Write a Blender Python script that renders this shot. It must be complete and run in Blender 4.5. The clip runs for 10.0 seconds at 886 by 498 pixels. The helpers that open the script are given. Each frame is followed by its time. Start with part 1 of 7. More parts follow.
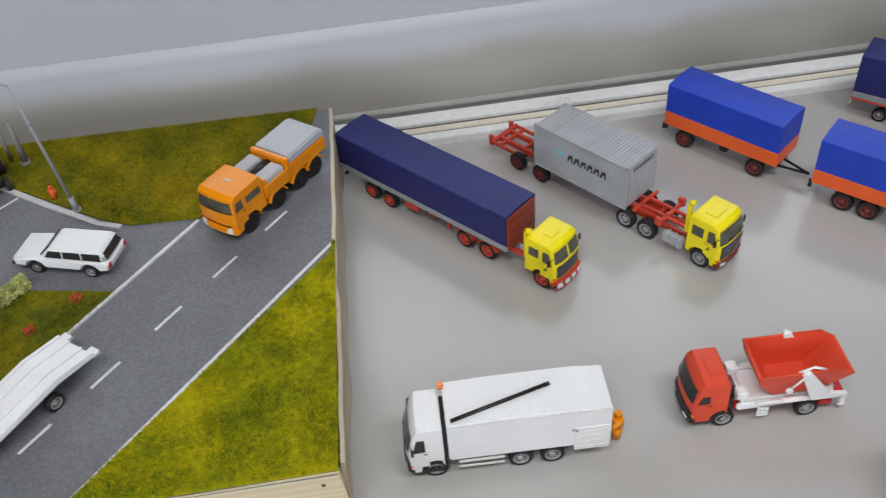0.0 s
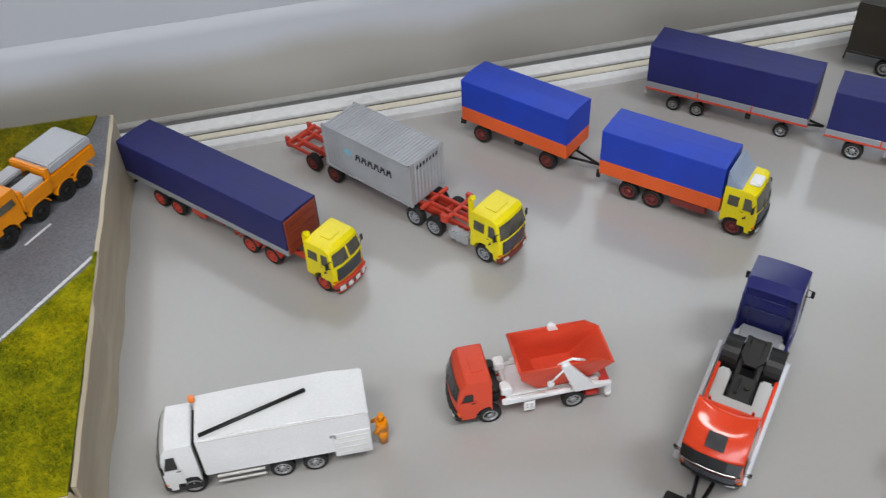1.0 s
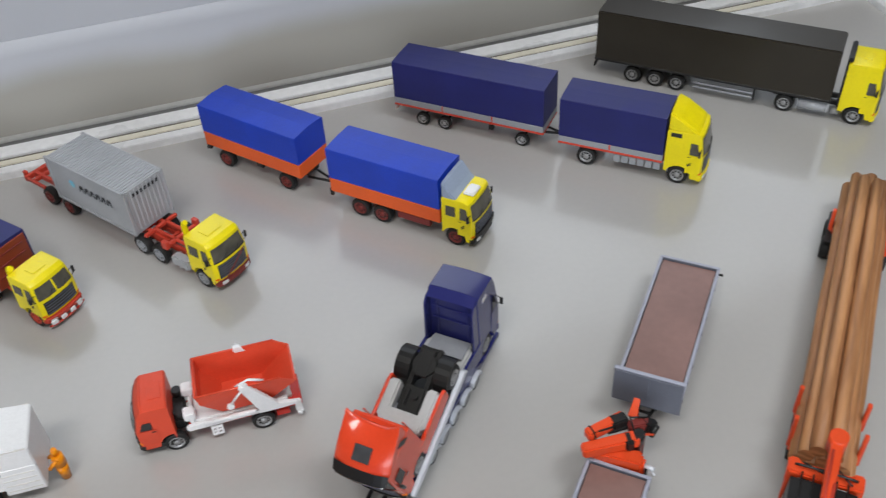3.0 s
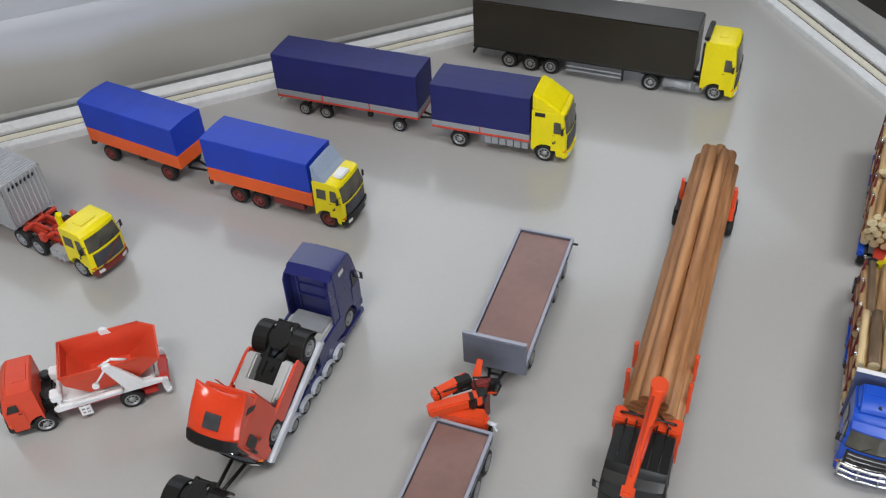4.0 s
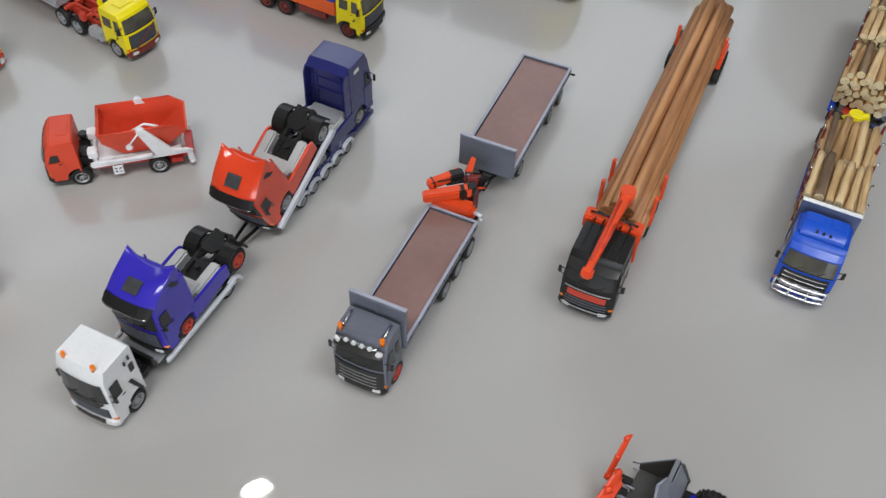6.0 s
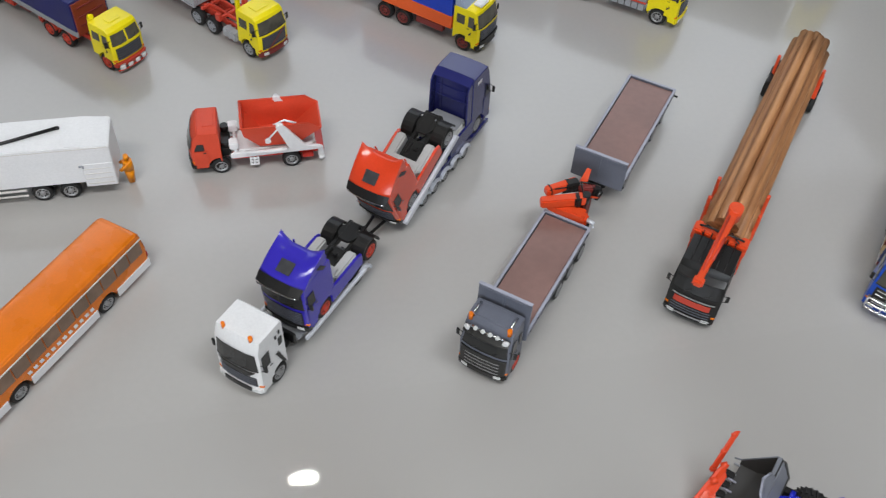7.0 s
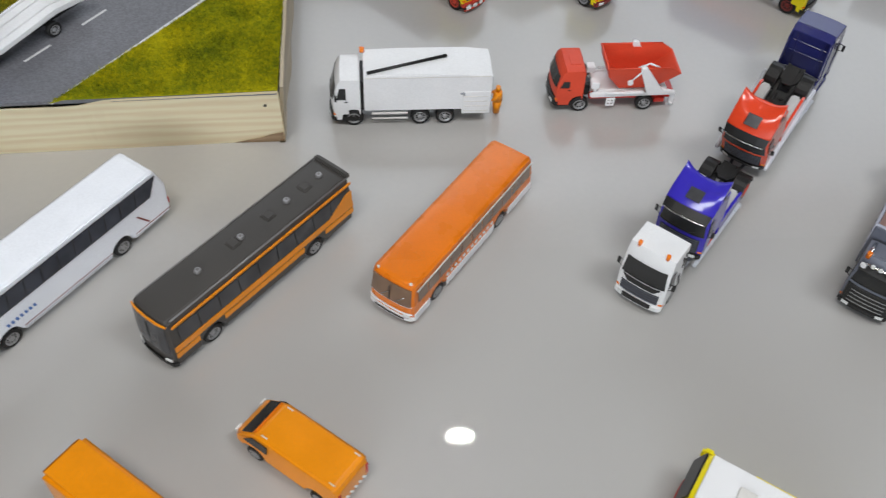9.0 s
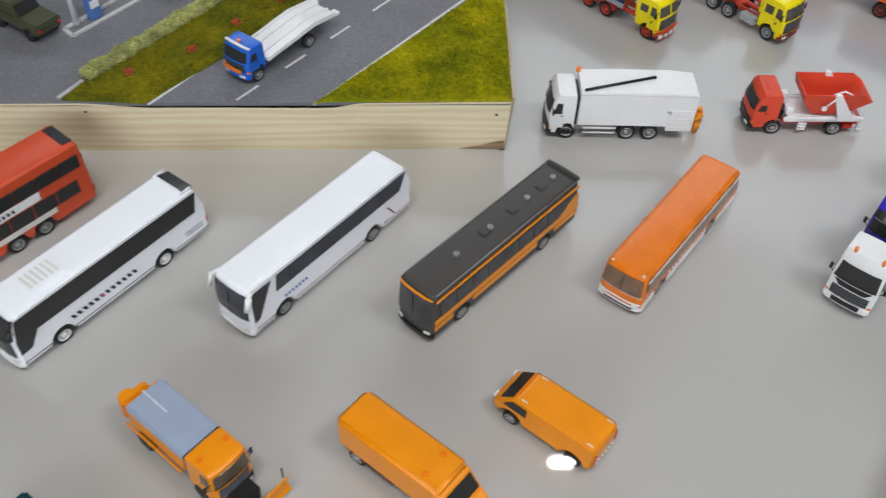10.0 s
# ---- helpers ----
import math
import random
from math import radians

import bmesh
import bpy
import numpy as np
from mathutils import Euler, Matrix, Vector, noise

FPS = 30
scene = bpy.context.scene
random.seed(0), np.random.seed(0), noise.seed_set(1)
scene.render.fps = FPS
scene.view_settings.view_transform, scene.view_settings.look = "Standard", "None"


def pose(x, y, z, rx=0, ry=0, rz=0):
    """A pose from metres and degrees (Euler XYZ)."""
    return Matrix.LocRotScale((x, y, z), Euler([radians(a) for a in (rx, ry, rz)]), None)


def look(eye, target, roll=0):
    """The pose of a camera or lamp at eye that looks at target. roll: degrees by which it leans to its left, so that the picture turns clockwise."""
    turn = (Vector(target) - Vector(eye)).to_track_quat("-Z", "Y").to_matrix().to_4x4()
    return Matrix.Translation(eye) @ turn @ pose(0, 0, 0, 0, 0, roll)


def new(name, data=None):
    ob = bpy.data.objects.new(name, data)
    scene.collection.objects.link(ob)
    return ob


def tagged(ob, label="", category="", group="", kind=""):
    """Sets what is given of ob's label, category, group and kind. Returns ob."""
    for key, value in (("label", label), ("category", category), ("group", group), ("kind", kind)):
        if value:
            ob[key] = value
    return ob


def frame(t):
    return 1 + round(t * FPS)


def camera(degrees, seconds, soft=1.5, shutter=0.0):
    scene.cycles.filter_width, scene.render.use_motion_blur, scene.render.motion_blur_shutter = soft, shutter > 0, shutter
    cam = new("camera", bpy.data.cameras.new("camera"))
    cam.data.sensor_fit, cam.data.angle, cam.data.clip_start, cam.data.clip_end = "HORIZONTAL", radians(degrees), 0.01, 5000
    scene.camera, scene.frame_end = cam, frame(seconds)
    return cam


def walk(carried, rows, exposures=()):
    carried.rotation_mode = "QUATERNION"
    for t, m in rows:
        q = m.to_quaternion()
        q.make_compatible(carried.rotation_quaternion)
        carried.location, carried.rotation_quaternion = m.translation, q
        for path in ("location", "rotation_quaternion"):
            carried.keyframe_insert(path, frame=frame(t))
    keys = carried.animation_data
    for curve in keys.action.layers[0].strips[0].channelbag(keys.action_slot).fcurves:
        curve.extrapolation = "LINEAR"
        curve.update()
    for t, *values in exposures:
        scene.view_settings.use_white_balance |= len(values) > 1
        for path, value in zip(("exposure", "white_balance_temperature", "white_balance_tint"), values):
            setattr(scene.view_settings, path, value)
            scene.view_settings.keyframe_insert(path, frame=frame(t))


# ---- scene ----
cam = camera(51.1, 10.0, 1.2, 0.25)
PATH = [
    (0, (0.077, 0.074, 0.348), (0.138, 1.544, -1.006), -5.3),
    (0.5, (0.116, 0.075, 0.343), (0.213, 1.539, -1.016), -6.1),
    (1, (0.149, 0.071, 0.338), (0.377, 1.516, -1.025), -3.4),
    (1.5, (0.176, 0.069, 0.335), (0.427, 1.512, -1.026), -3.5),
    (2, (0.205, 0.065, 0.33), (0.517, 1.512, -1.016), -2.3),
    (2.5, (0.227, 0.056, 0.331), (0.571, 1.498, -1.012), -1.8),
    (3, (0.263, 0.043, 0.33), (0.611, 1.494, -1.002), -3.7),
    (3.2, (0.279, 0.033, 0.327), (0.649, 1.487, -0.995), -3.8),
    (4.5, (0.304, -0.005, 0.334), (0.761, 1.392, -1.022), -2.8),
    (5, (0.307, -0.021, 0.336), (0.769, 1.29, -1.102), 0.4),
    (5.2, (0.309, -0.026, 0.337), (0.665, 0.997, -0.840), 1.6),
    (6.5, (0.26, -0.06, 0.344), (0.601, 1.194, -1.176), 2.7),
    (7, (0.236, -0.064, 0.36), (0.556, 1.212, -1.147), 3.9),
    (7.5, (0.201, -0.066, 0.361), (0.512, 1.197, -1.157), 4.3),
    (8, (0.155, -0.068, 0.349), (0.407, 1.178, -1.195), 4.0),
    (8.5, (0.117, -0.078, 0.351), (0.278, 0.934, -0.877), 4.2),
    (9, (0.08, -0.083, 0.356), (0.242, 1.193, -1.175), 3.4),
    (9.5, (0.036, -0.096, 0.363), (0.146, 1.207, -1.151), 2.5),
    (10, (-0.011, -0.128, 0.372), (0.032, 1.222, -1.102), 2.1),
]
walk(cam, [(t, look(eye, target, roll)) for t, eye, target, roll in PATH], exposures=[(0, 0.0), (3, 0.0), (5, -0.06), (7.5, -0.08), (10, -0.08)])

# ---- world and light ----
world = bpy.data.worlds.new("world")
scene.world = world
world.use_nodes = True
world.node_tree.nodes["Background"].inputs[0].default_value = (0.75, 0.8, 0.9, 1)
world.node_tree.nodes["Background"].inputs[1].default_value = 0.25


def area_lamp(name, m, sx, sy, watts, colour):
    data = bpy.data.lights.new(name, "AREA")
    data.shape, data.size, data.size_y, data.energy, data.color = "RECTANGLE", sx, sy, watts, colour
    ob = new(name, data)
    ob.matrix_world = m
    return ob


# daylight from the window behind the viewer and the skylight beyond the case, and two ceiling panels
area_lamp("window_light", look((-0.7, -2.33, 0.85), (0.1, 0.2, 0.1)), 2.2, 1.0, 41.5, (0.83, 0.91, 1.0))
area_lamp("skylight", look((0.5, 2.2, 1.43), (0.5, 2.21, 0.0)), 3.2, 1.3, 29.0, (0.82, 0.9, 1.0))
area_lamp("panel_light", look((-0.15, -0.35, 1.43), (-0.15, -0.34, 0.0)), 0.62, 0.3, 10.5, (1.0, 0.985, 0.965))
area_lamp("panel_light", look((0.75, -0.2, 1.43), (0.75, -0.19, 0.0)), 0.62, 0.3, 10.5, (0.9, 0.94, 1.0))

# ---- materials ----


def material(name, colour, rough=0.5, metal=0.0, coat=0.0, spec=0.5, grain=0.0, grain_size=400.0, stain=0.0, stain_size=30.0,
             bump=0.0, bump_size=600.0, vary=0.0):
    """Principled paint, plastic or metal with fine grain, larger stains, relief and a shade of its own for each object."""
    m = bpy.data.materials.new(name)
    m.use_nodes = True
    nt = m.node_tree
    bs = nt.nodes["Principled BSDF"]
    bs.inputs["Roughness"].default_value, bs.inputs["Metallic"].default_value = rough, metal
    bs.inputs["Coat Weight"].default_value, bs.inputs["Specular IOR Level"].default_value = coat, spec
    bs.inputs["Coat Roughness"].default_value = 0.1
    tex = nt.nodes.new("ShaderNodeTexCoord")
    col = None
    base = nt.nodes.new("ShaderNodeRGB")
    base.outputs[0].default_value = (*colour, 1)
    col = base.outputs[0]

    def shade(factor_socket, amount, source):
        ramp = nt.nodes.new("ShaderNodeMapRange")
        ramp.interpolation_type = "SMOOTHSTEP"
        ramp.inputs["From Min"].default_value, ramp.inputs["From Max"].default_value = 0.25, 0.75
        ramp.inputs["To Min"].default_value, ramp.inputs["To Max"].default_value = 1 - amount, 1 + amount
        nt.links.new(factor_socket, ramp.inputs["Value"])
        mix = nt.nodes.new("ShaderNodeVectorMath")
        mix.operation = "SCALE"
        nt.links.new(source, mix.inputs[0])
        nt.links.new(ramp.outputs[0], mix.inputs["Scale"])
        return mix.outputs[0]

    for amount, size in ((grain, grain_size), (stain, stain_size)):
        if amount:
            n = nt.nodes.new("ShaderNodeTexNoise")
            n.inputs["Scale"].default_value, n.inputs["Detail"].default_value = size, 4
            nt.links.new(tex.outputs["Object"], n.inputs["Vector"])
            col = shade(n.outputs["Fac"], amount, col)
            if amount == stain and amount >= 0.05:
                rr = nt.nodes.new("ShaderNodeMapRange")
                rr.inputs["To Min"].default_value, rr.inputs["To Max"].default_value = max(0.02, rough - 0.1), rough + 0.1
                nt.links.new(n.outputs["Fac"], rr.inputs["Value"])
                nt.links.new(rr.outputs[0], bs.inputs["Roughness"])
    if vary:
        info = nt.nodes.new("ShaderNodeObjectInfo")
        col = shade(info.outputs["Random"], vary, col)
    nt.links.new(col, bs.inputs["Base Color"])
    if bump:
        n = nt.nodes.new("ShaderNodeTexNoise")
        n.inputs["Scale"].default_value, n.inputs["Detail"].default_value = bump_size, 3
        nt.links.new(tex.outputs["Object"], n.inputs["Vector"])
        b = nt.nodes.new("ShaderNodeBump")
        b.inputs["Strength"].default_value, b.inputs["Distance"].default_value = bump, 0.0004
        nt.links.new(n.outputs["Fac"], b.inputs["Height"])
        nt.links.new(b.outputs[0], bs.inputs["Normal"])
    return m


def plastic(name, colour, rough=0.38, coat=0.15):
    return material(name, colour, rough, coat=coat * 0.7, spec=0.35, grain=0.03, grain_size=900, stain=0.025 if min(colour) > 0.5 else 0.06, stain_size=60, bump=0.02, bump_size=500)


YELLOW = plastic("yellow_plastic", (0.88, 0.73, 0.004), 0.35, 0.3)
RED = plastic("red_plastic", (0.57, 0.03, 0.018), 0.35, 0.25)
SKIP_RED = plastic("light_red_plastic", (0.68, 0.07, 0.03), 0.45, 0.1)
GLOSSRED = plastic("gloss_red_paint", (0.72, 0.06, 0.02), 0.18, 0.8)
BRICKRED = plastic("chassis_red_plastic", (0.56, 0.055, 0.03), 0.45)
MAROON = plastic("dark_red_plastic", (0.2, 0.03, 0.025), 0.45)
BLACK = plastic("black_plastic", (0.012, 0.0115, 0.011), 0.42)
RUBBER = plastic("black_rubber", (0.015, 0.0145, 0.014), 0.6, 0.0)
TARP_NAVY = material("navy_tarpaulin", (0.01, 0.013, 0.12), 0.5, stain=0.12, stain_size=45, grain=0.05, grain_size=900, bump=0.12, bump_size=160)
TARP_BLUE = material("blue_tarpaulin", (0.007, 0.046, 0.46), 0.46, stain=0.1, stain_size=45, grain=0.05, grain_size=900, bump=0.12, bump_size=160)
ORANGE_SIDE = plastic("orange_red_plastic", (0.78, 0.115, 0.02), 0.42)
CRANE_RED = plastic("crane_red_plastic", (0.76, 0.075, 0.018), 0.36, 0.25)
ORANGE = plastic("orange_plastic", (0.82, 0.27, 0.003), 0.32, 0.25)
BUS_ORANGE = plastic("bus_orange_paint", (0.76, 0.185, 0.008), 0.28, 0.4)
WHITE = plastic("white_plastic", (0.8, 0.8, 0.8), 0.3, 0.3)
OFFWHITE = plastic("off_white_plastic", (0.68, 0.66, 0.62), 0.4)
GREY = plastic("grey_plastic", (0.3, 0.31, 0.33), 0.42)
SLATE = plastic("slate_grey_plastic", (0.135, 0.145, 0.18), 0.4)
BED_EDGE = plastic("pale_slate_plastic", (0.36, 0.37, 0.44), 0.4)
BLUEGREY = plastic("blue_grey_tarpaulin", (0.3, 0.36, 0.47), 0.5)
COACH_WHITE = plastic("coach_white_paint", (0.86, 0.88, 0.92), 0.45, 0.0)
PALE_SILVER = material("pale_silver_paint", (0.66, 0.68, 0.72), 0.38, metal=0.1, grain=0.05, grain_size=1500, stain=0.1, stain_size=70)
SMOKED = material("smoked_window_plastic", (0.06, 0.06, 0.063), 0.2, coat=0.0, spec=0.25, stain=0.3, stain_size=90)
COACH_GLASS = material("blue_grey_window_plastic", (0.042, 0.046, 0.06), 0.14, spec=0.4, stain=0.3, stain_size=90)
SILVER = material("silver_paint", (0.42, 0.43, 0.45), 0.42, metal=0.15, grain=0.05, grain_size=1500, stain=0.08, stain_size=50)
CHROME = material("chrome", (0.75, 0.76, 0.78), 0.18, metal=1.0, stain=0.05, stain_size=80)
RIM = material("rim_silver", (0.36, 0.36, 0.36), 0.35, metal=0.5, stain=0.1, stain_size=200)
BROWN = material("brown_floor_board", (0.25, 0.145, 0.125), 0.36, grain=0.05, grain_size=250, stain=0.1, stain_size=40)
GLASS = material("dark_window_plastic", (0.03, 0.03, 0.03), 0.14, coat=0.0, spec=0.35, stain=0.1, stain_size=60)
PANE = material("smoky_pane_plastic", (0.085, 0.08, 0.062), 0.12, coat=0.2, spec=0.5, stain=0.35, stain_size=110)
TINT = material("tinted_window_plastic", (0.19, 0.11, 0.065), 0.14, coat=0.4, spec=0.6, stain=0.2, stain_size=120)
LOGO = plastic("black_print", (0.02, 0.02, 0.025), 0.5, 0.0)
LOGO_BLUE = plastic("blue_print", (0.08, 0.18, 0.45), 0.5, 0.0)
LOGO_CYAN = plastic("light_blue_print", (0.25, 0.6, 0.75), 0.5, 0.0)
LOGO_PINK = plastic("pink_print", (0.6, 0.12, 0.25), 0.5, 0.0)
AMBER = plastic("amber_lens", (0.85, 0.2, 0.01), 0.2, 0.6)
LENS = plastic("clear_lens", (0.75, 0.76, 0.74), 0.12, 0.8)
TAILRED = plastic("red_lens", (0.5, 0.02, 0.02), 0.2, 0.6)
BLUE = plastic("bright_blue_paint", (0.012, 0.08, 0.52), 0.3, 0.25)
NAVY = plastic("navy_paint", (0.022, 0.025, 0.13), 0.24, 0.6)
CARRIER_BLUE = plastic("clear_blue_paint", (0.016, 0.13, 0.6), 0.3, 0.3)
VIOLET = plastic("violet_blue_paint", (0.04, 0.028, 0.42), 0.2, 0.7)
DARKBUS = plastic("charcoal_bus_paint", (0.06, 0.055, 0.05), 0.42, 0.05)
OLIVE = plastic("olive_paint", (0.06, 0.065, 0.035), 0.6, 0.0)
FLOOR_GREY = material("grey_laminate", (0.44, 0.428, 0.408), 0.3, spec=0.5, coat=0.52, grain=0.012, grain_size=300, bump=0.0)
PALEGREY = plastic("pale_grey_plastic", (0.47, 0.47, 0.46), 0.45)
IVORY = material("ivory_rail_paint", (0.74, 0.7, 0.58), 0.4, grain=0.04, grain_size=300, stain=0.06, stain_size=20)
GROOVE = material("dark_groove", (0.09, 0.075, 0.055), 0.8, grain=0.2, grain_size=200, stain=0.2, stain_size=30)


def bounce_tinted_wall():
    """White wall with the beige bounce light near the floor put into its colour, in a soft, uneven line."""
    m = material("wall_bounce_tint", (0.47, 0.48, 0.515), 0.55, grain=0.02, grain_size=400, bump=0.05, bump_size=200)
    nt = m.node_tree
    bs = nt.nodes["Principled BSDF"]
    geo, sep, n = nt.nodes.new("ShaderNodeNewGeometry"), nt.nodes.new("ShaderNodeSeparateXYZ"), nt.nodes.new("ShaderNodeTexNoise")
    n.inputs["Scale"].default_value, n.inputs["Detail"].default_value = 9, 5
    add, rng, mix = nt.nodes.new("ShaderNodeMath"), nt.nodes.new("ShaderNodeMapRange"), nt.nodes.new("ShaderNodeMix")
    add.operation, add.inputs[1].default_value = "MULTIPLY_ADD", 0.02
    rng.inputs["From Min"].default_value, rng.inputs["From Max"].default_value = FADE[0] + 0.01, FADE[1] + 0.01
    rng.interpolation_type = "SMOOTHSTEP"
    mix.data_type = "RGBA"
    # beige stands for light bounced off the case floor
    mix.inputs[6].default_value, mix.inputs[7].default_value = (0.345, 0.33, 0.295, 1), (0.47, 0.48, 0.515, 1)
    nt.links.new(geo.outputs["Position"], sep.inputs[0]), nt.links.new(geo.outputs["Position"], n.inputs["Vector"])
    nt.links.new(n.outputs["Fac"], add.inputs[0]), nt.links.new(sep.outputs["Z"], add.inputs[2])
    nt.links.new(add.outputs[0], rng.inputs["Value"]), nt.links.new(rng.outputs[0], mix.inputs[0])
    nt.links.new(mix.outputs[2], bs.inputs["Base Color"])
    return m


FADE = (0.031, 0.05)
WALL_BEIGE = bounce_tinted_wall()
DARKROOM = material("dark_brown_panel", (0.03, 0.026, 0.022), 0.6, grain=0.1, grain_size=100, stain=0.15, stain_size=6)
ASPHALT = material("model_asphalt", (0.155, 0.157, 0.172), 0.5, grain=0.22, grain_size=900, stain=0.1, stain_size=25, bump=0.25, bump_size=1500)
ROADPAINT = material("white_road_paint", (0.66, 0.66, 0.66), 0.6, grain=0.08, grain_size=700, stain=0.1, stain_size=90)
KERB = material("kerb_grey", (0.5, 0.5, 0.5), 0.6, grain=0.1, grain_size=700, stain=0.12, stain_size=80)
CEILING = material("ceiling_boards", (0.26, 0.2, 0.13), 0.7, grain=0.02, grain_size=60, stain=0.05, stain_size=2)
ROOMWALL = material("room_wall_paint", (0.16, 0.13, 0.1), 0.7, grain=0.02, grain_size=60, stain=0.05, stain_size=2)


def wood_material(name, light, dark, scale, along="X", rough=0.5):
    """Pale timber: stretched rings and fine fibres."""
    m = bpy.data.materials.new(name)
    m.use_nodes = True
    nt = m.node_tree
    bs = nt.nodes["Principled BSDF"]
    bs.inputs["Roughness"].default_value = rough
    tex = nt.nodes.new("ShaderNodeTexCoord")
    info = nt.nodes.new("ShaderNodeObjectInfo")
    mp = nt.nodes.new("ShaderNodeMapping")
    mp.inputs["Scale"].default_value = {"X": (0.12, 1, 1), "Y": (1, 0.12, 1), "Z": (1, 1, 0.12)}[along]
    add = nt.nodes.new("ShaderNodeVectorMath")
    add.operation = "ADD"
    nt.links.new(tex.outputs["Object"], add.inputs[0])
    nt.links.new(info.outputs["Random"], add.inputs[1])
    nt.links.new(add.outputs[0], mp.inputs[0])
    w = nt.nodes.new("ShaderNodeTexWave")
    w.wave_type, w.bands_direction = "BANDS", "Z" if along == "X" else "X"
    w.inputs["Scale"].default_value, w.inputs["Distortion"].default_value = scale, 7
    w.inputs["Detail"].default_value, w.inputs["Detail Scale"].default_value = 3, 1.2
    nt.links.new(mp.outputs[0], w.inputs["Vector"])
    n = nt.nodes.new("ShaderNodeTexNoise")
    n.inputs["Scale"].default_value, n.inputs["Detail"].default_value = scale * 12, 4
    nt.links.new(mp.outputs[0], n.inputs["Vector"])
    f = nt.nodes.new("ShaderNodeMath")
    f.operation = "MULTIPLY_ADD"
    f.inputs[1].default_value, f.inputs[2].default_value = 0.55, 0.0
    nt.links.new(w.outputs["Fac"], f.inputs[0])
    f2 = nt.nodes.new("ShaderNodeMath")
    f2.operation = "MULTIPLY_ADD"
    f2.inputs[1].default_value = 0.5
    nt.links.new(n.outputs["Fac"], f2.inputs[0])
    nt.links.new(f.outputs[0], f2.inputs[2])
    ramp = nt.nodes.new("ShaderNodeValToRGB")
    ramp.color_ramp.elements[0].color, ramp.color_ramp.elements[1].color = (*light, 1), (*dark, 1)
    ramp.color_ramp.elements[0].position, ramp.color_ramp.elements[1].position = 0.25, 0.85
    nt.links.new(f2.outputs[0], ramp.inputs[0])
    nt.links.new(ramp.outputs[0], bs.inputs["Base Color"])
    b = nt.nodes.new("ShaderNodeBump")
    b.inputs["Strength"].default_value, b.inputs["Distance"].default_value = 0.2, 0.0004
    nt.links.new(f2.outputs[0], b.inputs["Height"])
    nt.links.new(b.outputs[0], bs.inputs["Normal"])
    return m


PINE = wood_material("pine_board", (0.95, 0.85, 0.59), (0.86, 0.71, 0.45), 46, "X")
SIDE_PINE = wood_material("weathered_pine", (0.6, 0.52, 0.38), (0.44, 0.36, 0.24), 26, "Y")
STAINED = wood_material("stained_pine", (0.42, 0.29, 0.17), (0.3, 0.19, 0.1), 55, "X")
LOG_BROWN = wood_material("brown_log", (0.56, 0.275, 0.115), (0.34, 0.15, 0.06), 90, "X", 0.5)
TWIG_PALE = wood_material("pale_twig", (0.68, 0.5, 0.27), (0.45, 0.28, 0.12), 120, "X", 0.6)
TWIG_TAN = wood_material("tan_twig", (0.5, 0.31, 0.14), (0.3, 0.16, 0.06), 120, "X", 0.6)
TWIG_BARK = wood_material("bark_twig", (0.25, 0.16, 0.09), (0.11, 0.07, 0.04), 120, "X", 0.75)
CUT_WOOD = material("cut_wood", (0.72, 0.6, 0.36), 0.6, grain=0.15, grain_size=900, stain=0.1, stain_size=300)


def turf_material(name, low, mid, high):
    m = bpy.data.materials.new(name)
    m.use_nodes = True
    nt = m.node_tree
    bs = nt.nodes["Principled BSDF"]
    bs.inputs["Roughness"].default_value, bs.inputs["Specular IOR Level"].default_value = 0.85, 0.15
    geo = nt.nodes.new("ShaderNodeNewGeometry")
    n = nt.nodes.new("ShaderNodeTexNoise")
    n.inputs["Scale"].default_value, n.inputs["Detail"].default_value = 34, 11
    nt.links.new(geo.outputs["Position"], n.inputs["Vector"])
    mix = nt.nodes.new("ShaderNodeMath")
    mix.operation = "MULTIPLY_ADD"
    mix.inputs[1].default_value, mix.inputs[2].default_value = 0.38, -0.19
    fine = nt.nodes.new("ShaderNodeTexNoise")
    fine.inputs["Scale"].default_value, fine.inputs["Detail"].default_value = 320, 3
    nt.links.new(geo.outputs["Position"], fine.inputs["Vector"])
    both = nt.nodes.new("ShaderNodeMath")
    both.operation = "MULTIPLY_ADD"
    both.inputs[1].default_value = 0.9
    nt.links.new(fine.outputs["Fac"], both.inputs[0])
    shift = nt.nodes.new("ShaderNodeMath")
    shift.inputs[1].default_value = -0.45
    nt.links.new(geo.outputs["Random Per Island"], shift.inputs[0])
    nt.links.new(shift.outputs[0], both.inputs[2])
    nt.links.new(both.outputs[0], mix.inputs[0])
    add = nt.nodes.new("ShaderNodeMath")
    nt.links.new(mix.outputs[0], add.inputs[0])
    calm = nt.nodes.new("ShaderNodeMath")
    calm.operation = "MULTIPLY_ADD"
    calm.inputs[1].default_value, calm.inputs[2].default_value = 0.7, 0.17
    nt.links.new(n.outputs["Fac"], calm.inputs[0])
    nt.links.new(calm.outputs[0], add.inputs[1])
    ramp = nt.nodes.new("ShaderNodeValToRGB")
    els = ramp.color_ramp.elements
    els[0].position, els[0].color = 0.28, (*low, 1)
    els[1].position, els[1].color = 0.74, (*high, 1)
    e = els.new(0.5)
    e.color = (*mid, 1)
    nt.links.new(add.outputs[0], ramp.inputs[0])
    nt.links.new(ramp.outputs[0], bs.inputs["Base Color"])
    return m


